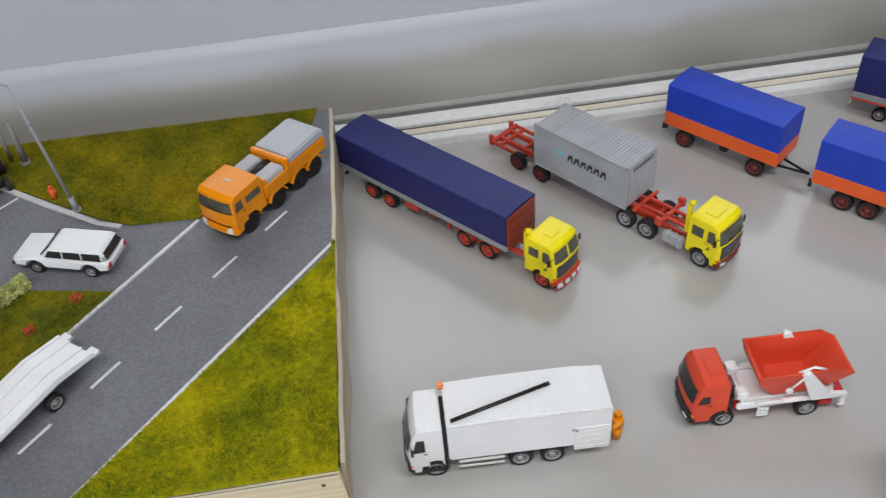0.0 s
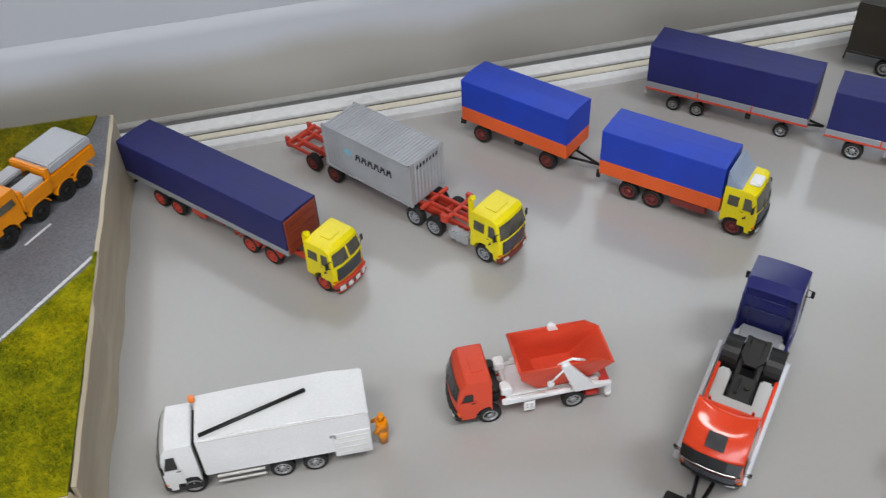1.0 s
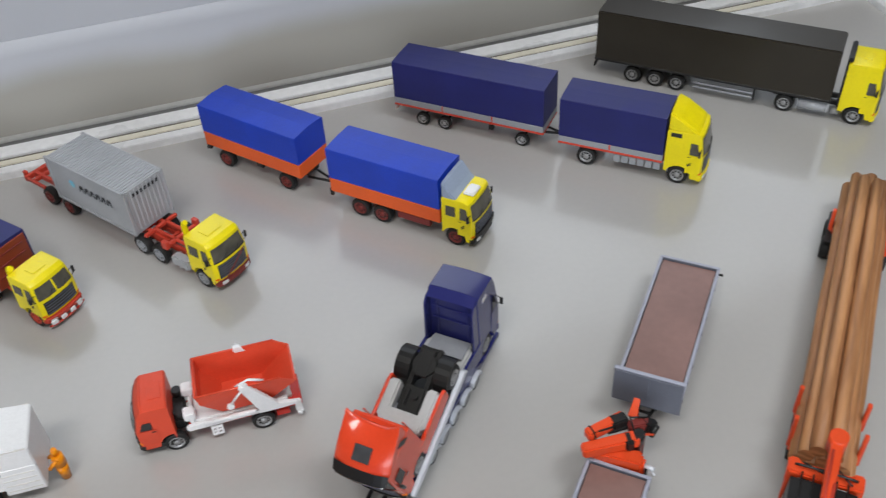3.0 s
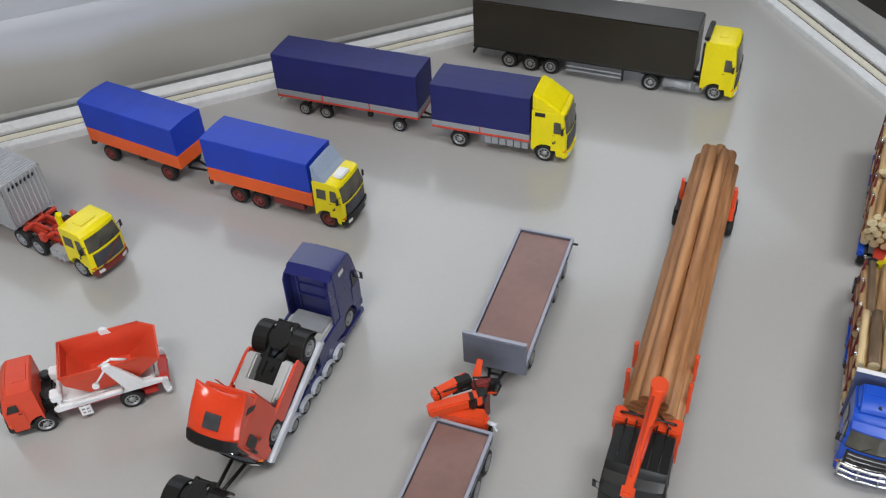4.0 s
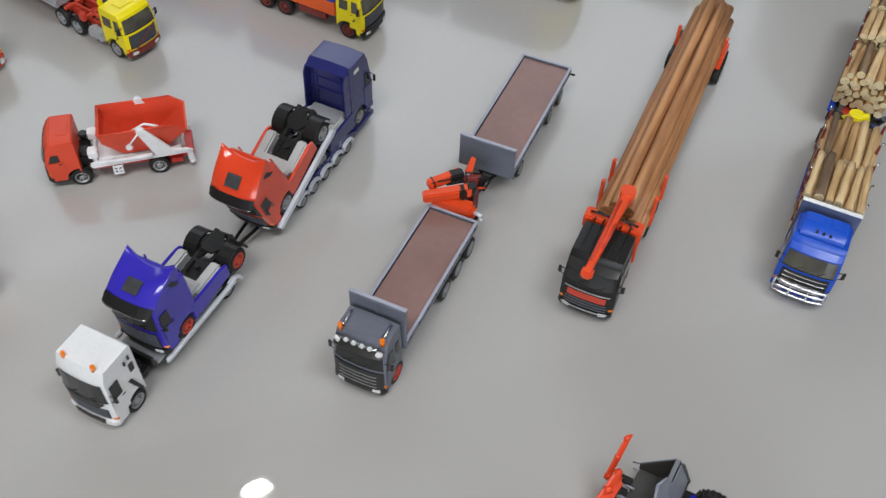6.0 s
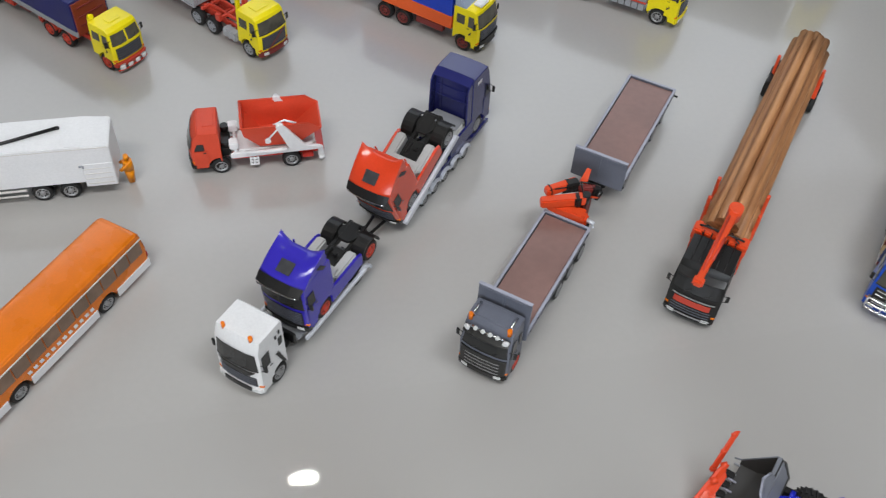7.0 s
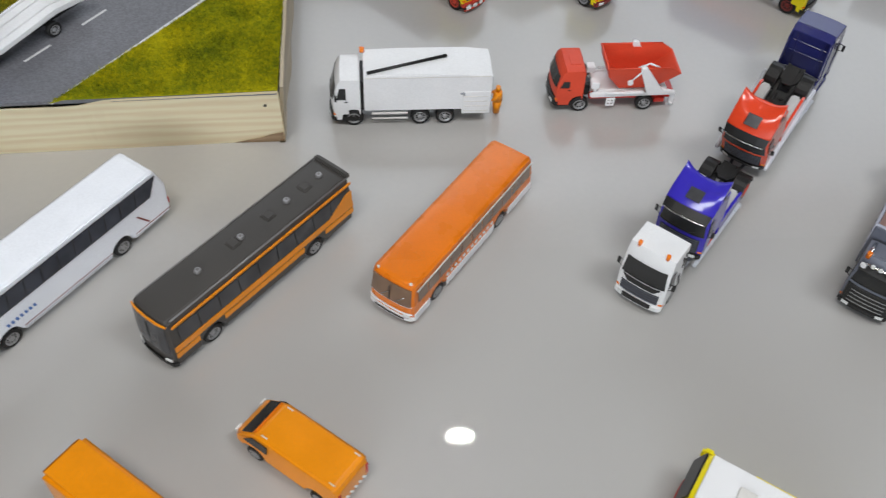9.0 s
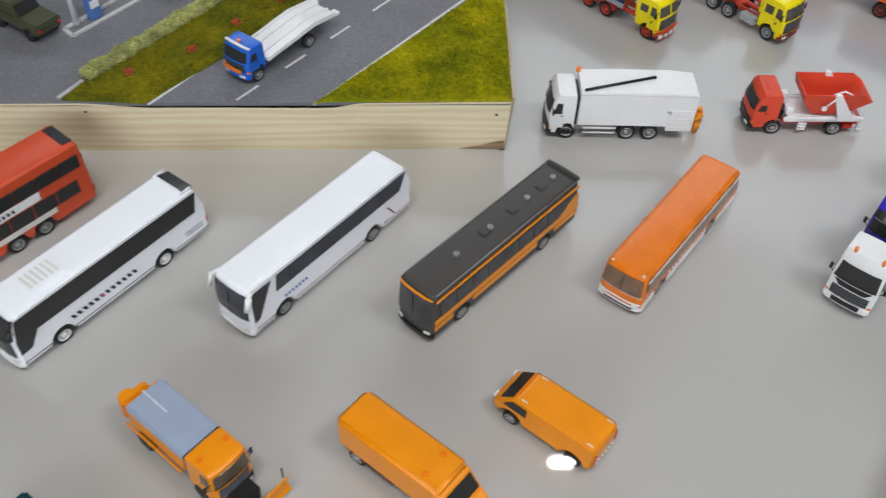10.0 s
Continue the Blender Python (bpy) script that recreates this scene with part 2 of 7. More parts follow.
TURF = turf_material("turf_fibres", (0.07, 0.105, 0.004), (0.24, 0.255, 0.004), (0.58, 0.48, 0.004))
TURF_GREEN = turf_material("green_turf_fibres", (0.05, 0.078, 0.006), (0.185, 0.17, 0.006), (0.4, 0.3, 0.006))
HEDGE = material("hedge_foam", (0.44, 0.45, 0.16), 0.9, grain=0.5, grain_size=900, stain=0.35, stain_size=160, bump=0.5, bump_size=900)
FLOWER = material("red_flower_flock", (0.5, 0.1, 0.03), 0.9, grain=0.3, grain_size=900)

# ---- mesh tools (vehicle sizes in millimetres, x ahead, y to the left, z up) ----
MM = 0.001


def part(name, bm, mat, parent=None, label=""):
    """Links a bmesh (in millimetres) as one mesh object under a thing or a part."""
    if isinstance(bm, bmesh.types.BMesh):
        me = bpy.data.meshes.new(name)
        bmesh.ops.recalc_face_normals(bm, faces=bm.faces)
        bm.to_mesh(me)
        bm.free()
        me.transform(Matrix.Scale(MM, 4))
        me.materials.append(mat)
    else:
        me = bm
    ob = new(name, me)
    ob.parent = parent
    if label:
        ob["label"] = label
    return ob


def rounded(ob):
    """Even highlights over bevelled edges."""
    for f in ob.data.polygons:
        f.use_smooth = True
    ob.modifiers.new("even_normals", "WEIGHTED_NORMAL").weight = 80
    return ob


def thing(name, label, category, group=""):
    ob = new(name)
    ob.empty_display_size = 0.01
    return tagged(ob, label, category, group)


def soften(bm, offset, segments=2, angle=30):
    if offset <= 0:
        return bm
    edges = [e for e in bm.edges if len(e.link_faces) == 2 and e.calc_face_angle(0) > radians(angle)]
    bmesh.ops.bevel(bm, geom=edges, offset=offset, segments=segments, affect="EDGES", clamp_overlap=True)
    for f in bm.faces:
        f.smooth = False
    return bm


def box(x0, x1, y0, y1, z0, z1, bevel=0.3, bm=None):
    b = bmesh.new()
    m = Matrix.LocRotScale(((x0 + x1) / 2, (y0 + y1) / 2, (z0 + z1) / 2), None, (abs(x1 - x0), abs(y1 - y0), abs(z1 - z0)))
    bmesh.ops.create_cube(b, size=1, matrix=m)
    soften(b, min(bevel, 0.3 * min(abs(x1 - x0), abs(y1 - y0), abs(z1 - z0))), 2 if bevel >= 0.5 else 1)
    return join(bm, b)


def join(bm, b):
    if bm is None:
        return b
    tmp = bpy.data.meshes.new("tmp")
    b.to_mesh(tmp)
    b.free()
    bm.from_mesh(tmp)
    bpy.data.meshes.remove(tmp)
    return bm


def prism(profile, y0, y1, bevel=0.5, taper=None, bm=None, segments=2):
    """A side profile of (x, z) drawn out across the width; taper(x, z) scales the width."""
    b = bmesh.new()
    left = [b.verts.new((x, y0, z)) for x, z in profile]
    right = [b.verts.new((x, y1, z)) for x, z in profile]
    n = len(profile)
    b.faces.new(left)
    b.faces.new(right[::-1])
    for i in range(n):
        b.faces.new((left[i], right[i], right[(i + 1) % n], left[(i + 1) % n]))
    bmesh.ops.recalc_face_normals(b, faces=b.faces)
    if taper:
        mid = (y0 + y1) / 2
        for v in b.verts:
            v.co.y = mid + (v.co.y - mid) * taper(v.co.x, v.co.z)
    soften(b, bevel, segments)
    return join(bm, b)


def slab(points, push, bm=None, bevel=0.0):
    """A flat plate: the polygon and its copy pushed along a vector."""
    b = bmesh.new()
    push = Vector(push)
    a = [b.verts.new(p) for p in points]
    c = [b.verts.new(Vector(p) + push) for p in points]
    n = len(points)
    b.faces.new(a)
    b.faces.new(c[::-1])
    for i in range(n):
        b.faces.new((a[i], c[i], c[(i + 1) % n], a[(i + 1) % n]))
    bmesh.ops.recalc_face_normals(b, faces=b.faces)
    soften(b, bevel, 1)
    return join(bm, b)


def rod(a, c, r, bm=None, seg=10, r2=None):
    a, c = Vector(a), Vector(c)
    b = bmesh.new()
    m = Matrix.Translation((a + c) / 2) @ (c - a).to_track_quat("Z", "Y").to_matrix().to_4x4()
    bmesh.ops.create_cone(b, cap_ends=True, segments=seg, radius1=r, radius2=r if r2 is None else r2, depth=(c - a).length, matrix=m)
    for f in b.faces:
        f.smooth = len(f.verts) == 4
    return join(bm, b)


def beam(a, c, w0, w1, h0, h1, bm=None):
    """A tapered box section from a to c: half widths w0, w1 and half heights h0, h1 at the two ends."""
    a, c = Vector(a), Vector(c)
    d = (c - a).normalized()
    u = d.cross(Vector((0, 0, 1))).normalized()
    v = u.cross(d)
    b = bmesh.new()
    rows = [[b.verts.new(p + u * w * i + v * h * k) for i, k in ((-1, -1), (1, -1), (1, 1), (-1, 1))] for p, w, h in ((a, w0, h0), (c, w1, h1))]
    for k in range(4):
        b.faces.new((rows[0][k], rows[0][(k + 1) % 4], rows[1][(k + 1) % 4], rows[1][k]))
    b.faces.new(rows[0]), b.faces.new(rows[1][::-1])
    bmesh.ops.recalc_face_normals(b, faces=b.faces)
    soften(b, 0.3 * min(w0, w1, h0, h1), 2)
    return join(bm, b)


def lathe(rings, seg=20, bm=None):
    """Rings of (radius, y) turned about the y axis."""
    b = bmesh.new()
    rows = [[b.verts.new((r * math.cos(2 * math.pi * i / seg), y, r * math.sin(2 * math.pi * i / seg))) for i in range(seg)] for r, y in rings]
    for p, q in zip(rows, rows[1:]):
        for i in range(seg):
            f = b.faces.new((p[i], p[(i + 1) % seg], q[(i + 1) % seg], q[i]))
            f.smooth = True
    b.faces.new(rows[0])
    b.faces.new(rows[-1])
    return join(bm, b)


WHEELS = {}


def wheel(root, x, side, half, r=5.7, wide=3.4, rim=None, z=None):
    """A tyre with its rim on one side of an axle; side +1 is the left."""
    rim = rim or RIM
    key = (r, wide, rim.name)
    if key not in WHEELS:
        h = wide / 2
        tyre = lathe([(r * 0.6, -h), (r * 0.93, -h), (r, -h * 0.7), (r, h * 0.7), (r * 0.93, h), (r * 0.66, h), (r * 0.64, h - 0.5), (r * 0.3, h - 0.5)], 22)
        disc = lathe([(r * 0.66, h - 0.9), (r * 0.66, h + 0.15), (r * 0.57, h + 0.12), (r * 0.5, h - 0.55), (r * 0.3, h - 0.5), (r * 0.26, h + 0.1), (r * 0.12, h + 0.25)], 18)
        for i in range(8):
            a = i * math.pi / 4
            disc = rod((0.4 * r * math.cos(a), h - 0.55, 0.4 * r * math.sin(a)), (0.4 * r * math.cos(a), h - 0.2, 0.4 * r * math.sin(a)), 0.07 * r, disc, 5)
        t = part("tyre", tyre, RUBBER)
        d = part("rim", disc, rim)
        WHEELS[key] = (t.data, d.data)
        bpy.data.objects.remove(t), bpy.data.objects.remove(d)
    tm, dm = WHEELS[key]
    w = part("wheel", tm, None, root)
    w.location = (x * MM, side * (half - wide / 2) * MM, (r if z is None else z) * MM)
    w.rotation_euler = (0, 0, 0 if side > 0 else math.pi)
    part("rim", dm, None, w)
    return w


def axle(root, x, half, r=5.7, wide=3.4, rim=None, z=None):
    for side in (-1, 1):
        wheel(root, x, side, half, r, wide, rim, z)
    zz = r if z is None else z
    part("axle", rod((x, -half + 1, zz), (x, half - 1, zz), 0.9), BLACK, root)


def marks(root, name, spots, mat, size=(1, 1)):
    """Printed marks: small thin plates at given places; each spot is (centre, along, up, w, h)."""
    bm = None
    for c, u, v, w, h in spots:
        c, u, v = Vector(c), Vector(u).normalized(), Vector(v).normalized()
        n = u.cross(v) * 0.08
        bm = slab([c - u * w / 2 - v * h / 2, c + u * w / 2 - v * h / 2, c + u * w / 2 + v * h / 2, c - u * w / 2 + v * h / 2], n, bm)
    return part(name, bm, mat, root)


def put(root, x, y, heading, z=0.0, pitch=0.0, tall=1.0):
    root.matrix_world = pose(x, y, z, 0, pitch, heading) @ Matrix.Diagonal((1, 1, tall, 1))
    return root


def ahead(x, y, heading, s, lat=0.0):
    a = radians(heading)
    return x + MM * (s * math.cos(a) - lat * math.sin(a)), y + MM * (s * math.sin(a) + lat * math.cos(a))

# ---- the room and the display case (metres) ----


def mbox(name, x0, x1, y0, y1, z0, z1, mat, parent=None, label="", bevel=0.5):
    """A box given in metres."""
    return part(name, box(x0 * 1000, x1 * 1000, y0 * 1000, y1 * 1000, z0 * 1000, z1 * 1000, bevel), mat, parent, label)


def setting(ob, label):
    return tagged(ob, label, kind="structure")


setting(mbox("case_floor", -0.62, 0.78, -0.36, 0.625, -0.02, 0.0, FLOOR_GREY), "glossy light grey laminate floor of the display case")
setting(mbox("wall_north", -2.2, 2.4, 2.90, 3.00, -0.85, 1.45, ROOMWALL), "plain painted far room wall")
setting(mbox("wall_west", -2.3, -2.2, -2.5, 3.00, -0.85, 1.45, ROOMWALL), "plain painted room wall")
setting(mbox("wall_east", 2.4, 2.5, -2.5, 3.00, -0.85, 1.45, ROOMWALL), "plain painted room wall")
setting(mbox("room_floor", -2.3, 2.5, -2.5, 3.00, -0.90, -0.85, DARKROOM), "dark brown room floor")
setting(mbox("ceiling", -2.3, 2.5, -2.5, 3.00, 1.45, 1.50, CEILING), "brown boarded ceiling")
CASE_BACK = setting(mbox("case_back", -0.62, 0.80, 0.602, 0.612, -0.85, 0.125, WALL_BEIGE), "white back wall of the display case, beige bounce light put into its colour below")
# south wall with its window opening
SOUTH = setting(new("wall_south"), "painted room wall with a wide window opening")
for x0, x1, z0, z1 in ((-2.2, -1.85, -0.85, 1.45), (0.45, 2.4, -0.85, 1.45), (-1.85, 0.45, -0.85, 0.3), (-1.85, 0.45, 1.4, 1.45)):
    mbox("wall_piece", x0, x1, -2.5, -2.4, z0, z1, ROOMWALL, SOUTH)
WIN = setting(new("window_1"), "white framed window letting in daylight")
for x0, x1, z0, z1 in ((-1.85, -1.79, 0.3, 1.4), (0.39, 0.45, 0.3, 1.4), (-1.79, 0.39, 0.3, 0.36), (-1.79, 0.39, 1.34, 1.4), (-0.73, -0.67, 0.36, 1.34)):
    mbox("window_frame", x0, x1, -2.47, -2.42, z0, z1, WHITE, WIN)

# body of the showcase under the floor, cove added to soften the back wall's foot, dark neighbour at the right
setting(mbox("case_base", -0.62, 0.78, -0.36, 0.628, -0.85, -0.022, ROOMWALL), "plinth of the display case")
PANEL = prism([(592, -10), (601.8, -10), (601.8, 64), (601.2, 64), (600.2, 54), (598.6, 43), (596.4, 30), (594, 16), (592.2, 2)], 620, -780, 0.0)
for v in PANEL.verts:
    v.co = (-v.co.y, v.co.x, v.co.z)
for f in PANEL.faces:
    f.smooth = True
BACK_PANEL = setting(part("back_panel", PANEL, WALL_BEIGE), "cove added at the foot of the case's back wall, beige bounce light in its colour")
setting(mbox("side_panel", 0.80, 0.83, -0.36, 0.612, -0.85, 0.24, DARKROOM), "dark brown side panel beside the case")
setting(mbox("side_ledge", 0.781, 0.80, -0.36, 0.60, -0.85, -0.002, DARKROOM), "dark ledge beside the rail")


def rail(name, x0, x1, y_front, turn, label):
    """Sliding-door track: front lip, ivory step, groove, white bar, groove, back lip. Lies along local x, depth along local y."""
    root = setting(new(name), label)
    L = (x1 - x0) * 1000
    for nm, d0, d1, h, mat in (("front_strip", 0, 7.2, 5.2, WHITE_RAIL), ("seam", 7.2, 8.2, 4.8, GROOVE), ("second_strip", 8.3, 14.0, 5.2, IVORY), ("groove", 14.0, 16.6, 4.3, GROOVE),
                               ("upper_bar", 16.6, 28.4, 6.2, WHITE_RAIL), ("channel", 28.4, 35.4, 4.4, GREY_RAIL), ("back_lip", 35.4, 41, 5.6, GREY_LIGHT)):
        part(nm, box(0, L, d0, d1, -1, h, 0.5), mat, root)
    root.matrix_world = pose(x0 if turn == 0 else y_front, y_front if turn == 0 else x0, 0, 0, 0, turn)
    return root


WHITE_RAIL = material("white_rail_paint", (0.8, 0.805, 0.81), 0.3, metal=0.0, grain=0.05, grain_size=200, stain=0.08, stain_size=15)
GREY_LIGHT = material("pale_rail_metal", (0.5, 0.5, 0.48), 0.35, metal=0.3, grain=0.05, grain_size=200, stain=0.1, stain_size=15)
GREY_RAIL = material("grey_rail_metal", (0.2, 0.2, 0.2), 0.4, metal=0.5, grain=0.08, grain_size=200, stain=0.12, stain_size=15)
CASE_TURN = 2.0  # the back of the case stands a little askew to the landscaped base
RAIL_BACK = rail("rail_back", -0.25, 0.73, 0.5365, 0, "aluminium and white double sliding-door track along the back")
RAIL_BACK.matrix_world = pose(-0.25, 0.5365, 0, 0, 0, CASE_TURN)
RAIL_SIDE = rail("rail_side", -0.35, 0.60, 0.714, -90, "aluminium and white double sliding-door track along the side")
RAIL_SIDE.matrix_world = pose(0.719, 0.605, 0, 0, 0, -92.6)
for wall in (CASE_BACK, BACK_PANEL):
    wall.matrix_world = pose(0.11, 0.5885, 0, 0, 0, CASE_TURN) @ pose(-0.11, -0.592, 0)

# sliding glass pane over the near part of the case
glass = bpy.data.materials.new("clear_glass")
glass.use_nodes = True
nt = glass.node_tree
for node in list(nt.nodes):
    nt.nodes.remove(node)
out, mixer = nt.nodes.new("ShaderNodeOutputMaterial"), nt.nodes.new("ShaderNodeMixShader")
clear, gloss, fres = nt.nodes.new("ShaderNodeBsdfTransparent"), nt.nodes.new("ShaderNodeBsdfGlossy"), nt.nodes.new("ShaderNodeFresnel")
gloss.inputs["Roughness"].default_value, fres.inputs["IOR"].default_value = 0.0, 1.3
nt.links.new(fres.outputs[0], mixer.inputs[0]), nt.links.new(clear.outputs[0], mixer.inputs[1])
nt.links.new(gloss.outputs[0], mixer.inputs[2]), nt.links.new(mixer.outputs[0], out.inputs[0])
bm = bmesh.new()
bmesh.ops.create_grid(bm, x_segments=1, y_segments=1, size=500)
LID = part("glass_lid", bm, glass)
LID.matrix_world = pose(0.08, -0.175, 0.25) @ Matrix.Diagonal((1.4, 0.36, 1, 1))
LID.visible_shadow = False
setting(LID, "clear sliding glass pane over the near part of the case")

# the ceiling spot that mirrors in the glass
SPOT = thing("ceiling_spot", "round white recessed ceiling spot, lit", "lamp")
glow = bpy.data.materials.new("spot_glow")
glow.use_nodes = True
glow.node_tree.nodes["Principled BSDF"].inputs["Emission Color"].default_value = (1, 0.97, 0.9, 1)
glow.node_tree.nodes["Principled BSDF"].inputs["Emission Strength"].default_value = 140
part("bulb", rod((0, 0, -0.3), (0, 0, 0), 24, seg=36), glow, SPOT)
part("can", rod((0, 0, 0.1), (0, 0, 30), 23.5, seg=28), WHITE, SPOT)
SPOT.matrix_world = pose(0.213, 0.613, 1.435, 33, 0, 0)

# ---- the landscaped base with road, grass and pine edge ----
TOP = 45.0
LAND = setting(new("ground_layout"), "raised landscaped base with road, grass and a pine front board")
part("core", box(-560, 35, 300, 530, 0, TOP - 2.2, 0.5), OFFWHITE, LAND)
# pine front board, leaning a little, with a wavy upper edge
bm = bmesh.new()
rows = []
N = 90
for i in range(N + 1):
    x = -560 + 597.5 * i / N
    dip = min(1, max(0, (x + 205) / 45)) * min(1, max(0, (-44 - x) / 22))
    h = TOP + 0.3 + 0.3 * math.sin(x / 31) - 3.6 * dip * dip * (3 - 2 * dip)
    y0 = 294.8 + x * 0.03
    rows.append([bm.verts.new((x, y0, 0)), bm.verts.new((x, y0 - 12.5, h)), bm.verts.new((x, y0 - 8.5, h - 2.5)), bm.verts.new((x, y0 + 4, 0))])
for p, q in zip(rows, rows[1:]):
    for k in range(4):
        bm.faces.new((p[k], q[k], q[(k + 1) % 4], p[(k + 1) % 4]))
bm.faces.new(rows[0]), bm.faces.new(rows[-1][::-1])
part("front_board", bm, PINE, LAND, "pale pine board with wavy grain and a few nail heads")
for x, z in ((30, 34), (-92, 38), (-200, 38), (-330, 37)):
    part("nail", rod((x, 294.8 + 0.03 * x - 12.5 * z / 45 - 0.4, z), (x, 294.8 + 0.03 * x - 12.5 * z / 45 + 1, z), 0.9, seg=8), GROOVE, LAND)
part("corner_stain", slab([(10, 294.55, 0.8), (36.8, 295.2, 0.3), (36.8, 292.9, 8.8), (30, 293.3, 6.9), (24, 293.9, 4.2), (15, 294.3, 2.0)], (0, -0.2, -0.05)), STAINED, LAND, "dark brown stain at the board's corner")
bm = bmesh.new()
rows = []
for i in range(41):
    y = 288 + 248 * i / 40
    foot = 36.8 + 1.8 * min(1, i / 12) + 0.6 * math.sin(i * 0.7)
    top = 37.6 + 0.7 * noise.noise((y * 0.05, 3.1, 0.4)) + (1.8 if i < 16 else 0.4)
    rows.append([bm.verts.new((foot - 3, y + (8 if i == 0 else 0), 0)), bm.verts.new((foot, y + (8 if i == 0 else 0), 0)), bm.verts.new((top + 0.9, y, TOP - 0.6)), bm.verts.new((top - 0.9, y, TOP + 0.1))])
for p, q in zip(rows, rows[1:]):
    for k in range(4):
        bm.faces.new((p[k], q[k], q[(k + 1) % 4], p[(k + 1) % 4]))
bm.faces.new(rows[0]), bm.faces.new(rows[-1][::-1])
part("side_board", bm, SIDE_PINE, LAND, "weathered cream side board with an uneven upper edge")

ROAD_DIR = Vector((math.cos(radians(51.6)), math.sin(radians(51.6)), 0))
ROAD_NRM = Vector((-ROAD_DIR.y, ROAD_DIR.x, 0))
ROAD_R = Vector((-66, 287, 0))


def road(s, d, z=0.0):
    """A point s along the road's right edge line from the front and d to its left."""
    p = ROAD_R + ROAD_DIR * s + ROAD_NRM * d
    return (p.x, p.y, TOP + z)


bm = slab([(-560, 265.9, TOP - 2), (37.0, 283.9, TOP - 2), (37.5, 535, TOP - 2), (-560, 535, TOP - 2)], (0, 0, 2))
part("asphalt", bm, ASPHALT, LAND, "dark grey asphalt sheet")


def strip(name, pts, wide, z, high, mat):
    bm = None
    for a, c in zip(pts, pts[1:]):
        a, c = Vector((*a, 0)), Vector((*c, 0))
        n = Vector((-(c - a).y, (c - a).x, 0)).normalized() * wide / 2
        bm = slab([a - n + Vector((0, 0, TOP + z)), c - n + Vector((0, 0, TOP + z)), c + n + Vector((0, 0, TOP + z)), a + n + Vector((0, 0, TOP + z))], (0, 0, high), bm)
    return part(name, bm, mat, LAND)


R0, R1 = road(-11, 0), road(166, 0)
strip("edge_line", [R0[:2], R1[:2]], 1.7, 0.02, 0.15, ROADPAINT)
strip("edge_line", [(-163.5, 276.5), road(80, 77)[:2]], 1.5, 0.02, 0.15, ROADPAINT)
strip("edge_line", [(-84, 376), (-31, 446)], 1.6, 0.02, 1.2, ROADPAINT)
for k in range(-2, 6):
    c = Vector((-15, 409, 0)) + ROAD_DIR * 38.5 * (k - 2.0)
    if 285 < c.y < 520 and c.x < 30:
        strip("lane_dash", [(c - ROAD_DIR * 8.5)[:2], (c + ROAD_DIR * 8.5)[:2]], 1.4, 0.02, 0.15, ROADPAINT)

# kerbs, parking bays
strip("kerb", [(-71, 448), (-84, 453), (-123, 480), (-145, 496), (-330, 530)], 3.0, 0.0, 1.3, KERB)
strip("kerb", [(-221, 339), (-190, 380), (-150, 430)], 2.4, 0.0, 1.2, KERB)
strip("kerb", [(-221, 339), (-228, 346), (-205, 378)], 2.4, 0.0, 1.2, KERB)
strip("kerb", [(-213.5, 280), (-204, 296)], 2.6, 0.0, 1.2, KERB)
strip("bay_line", [(-276, 374), (-236, 345)], 1.3, 0.02, 0.15, ROADPAINT)
strip("bay_line", [(-175, 440), (-132, 484)], 1.3, 0.02, 0.15, ROADPAINT)
strip("bay_line", [(-215, 470), (-160, 500)], 1.3, 0.02, 0.15, ROADPAINT)


def in_poly(x, y, poly):
    hit = False
    for (x0, y0), (x1, y1) in zip(poly, poly[1:] + poly[:1]):
        if (y0 > y) != (y1 > y) and x < (x1 - x0) * (y - y0) / (y1 - y0) + x0:
            hit = not hit
    return hit


def lawn(name, poly, per_mm2, seed, label, mat=TURF):
    """A low mound of turf: a lumpy mat with short fibres on it."""
    rnd = random.Random(seed)
    xs, ys = [p[0] for p in poly], [p[1] for p in poly]
    verts, faces = [], []
    area = (max(xs) - min(xs)) * (max(ys) - min(ys))
    # tufts
    for _ in range(int(area * per_mm2)):
        x, y = rnd.uniform(min(xs), max(xs)), rnd.uniform(min(ys), max(ys))
        if not in_poly(x, y, poly):
            continue
        h = rnd.uniform(0.5, 1.9) * (1 + 0.6 * noise.noise((x / 18, y / 18, seed)))
        a = rnd.uniform(0, 6.283)
        lx, ly = rnd.uniform(-1.3, 1.3), rnd.uniform(-1.3, 1.3)
        w = rnd.uniform(0.16, 0.34)
        i = len(verts)
        dx, dy = w * math.cos(a), w * math.sin(a)
        z = TOP + 0.5
        verts += [(x - dx, y - dy, z), (x + dx, y + dy, z), (x + lx, y + ly, z + h)]
        faces.append((i, i + 1, i + 2))
    me = bpy.data.meshes.new(name)
    me.from_pydata([(MM * a, MM * b, MM * c) for a, b, c in verts], [], faces)
    me.materials.append(mat)
    part("turf_mat", slab([(x, y, TOP) for x, y in poly], (0, 0, 0.9)), mat, LAND)
    ob = new(name, me)
    return tagged(ob, label, "grass", kind="stuff")


lawn("grass", [(38, 419), R1[:2], (36, 410), R0[:2], (-68, 281), (37.5, 284.5), (38.5, 419)][1:], 7.0, 3, "yellow-green static grass between the road and the board's edge")
lawn("grass", [(27, 521), (-31, 448), (-66, 449), (-82, 456), (-122, 483), (-146, 499), (-340, 533), (30, 536)], 4.5, 5, "green static grass along the back of the layout", TURF_GREEN)
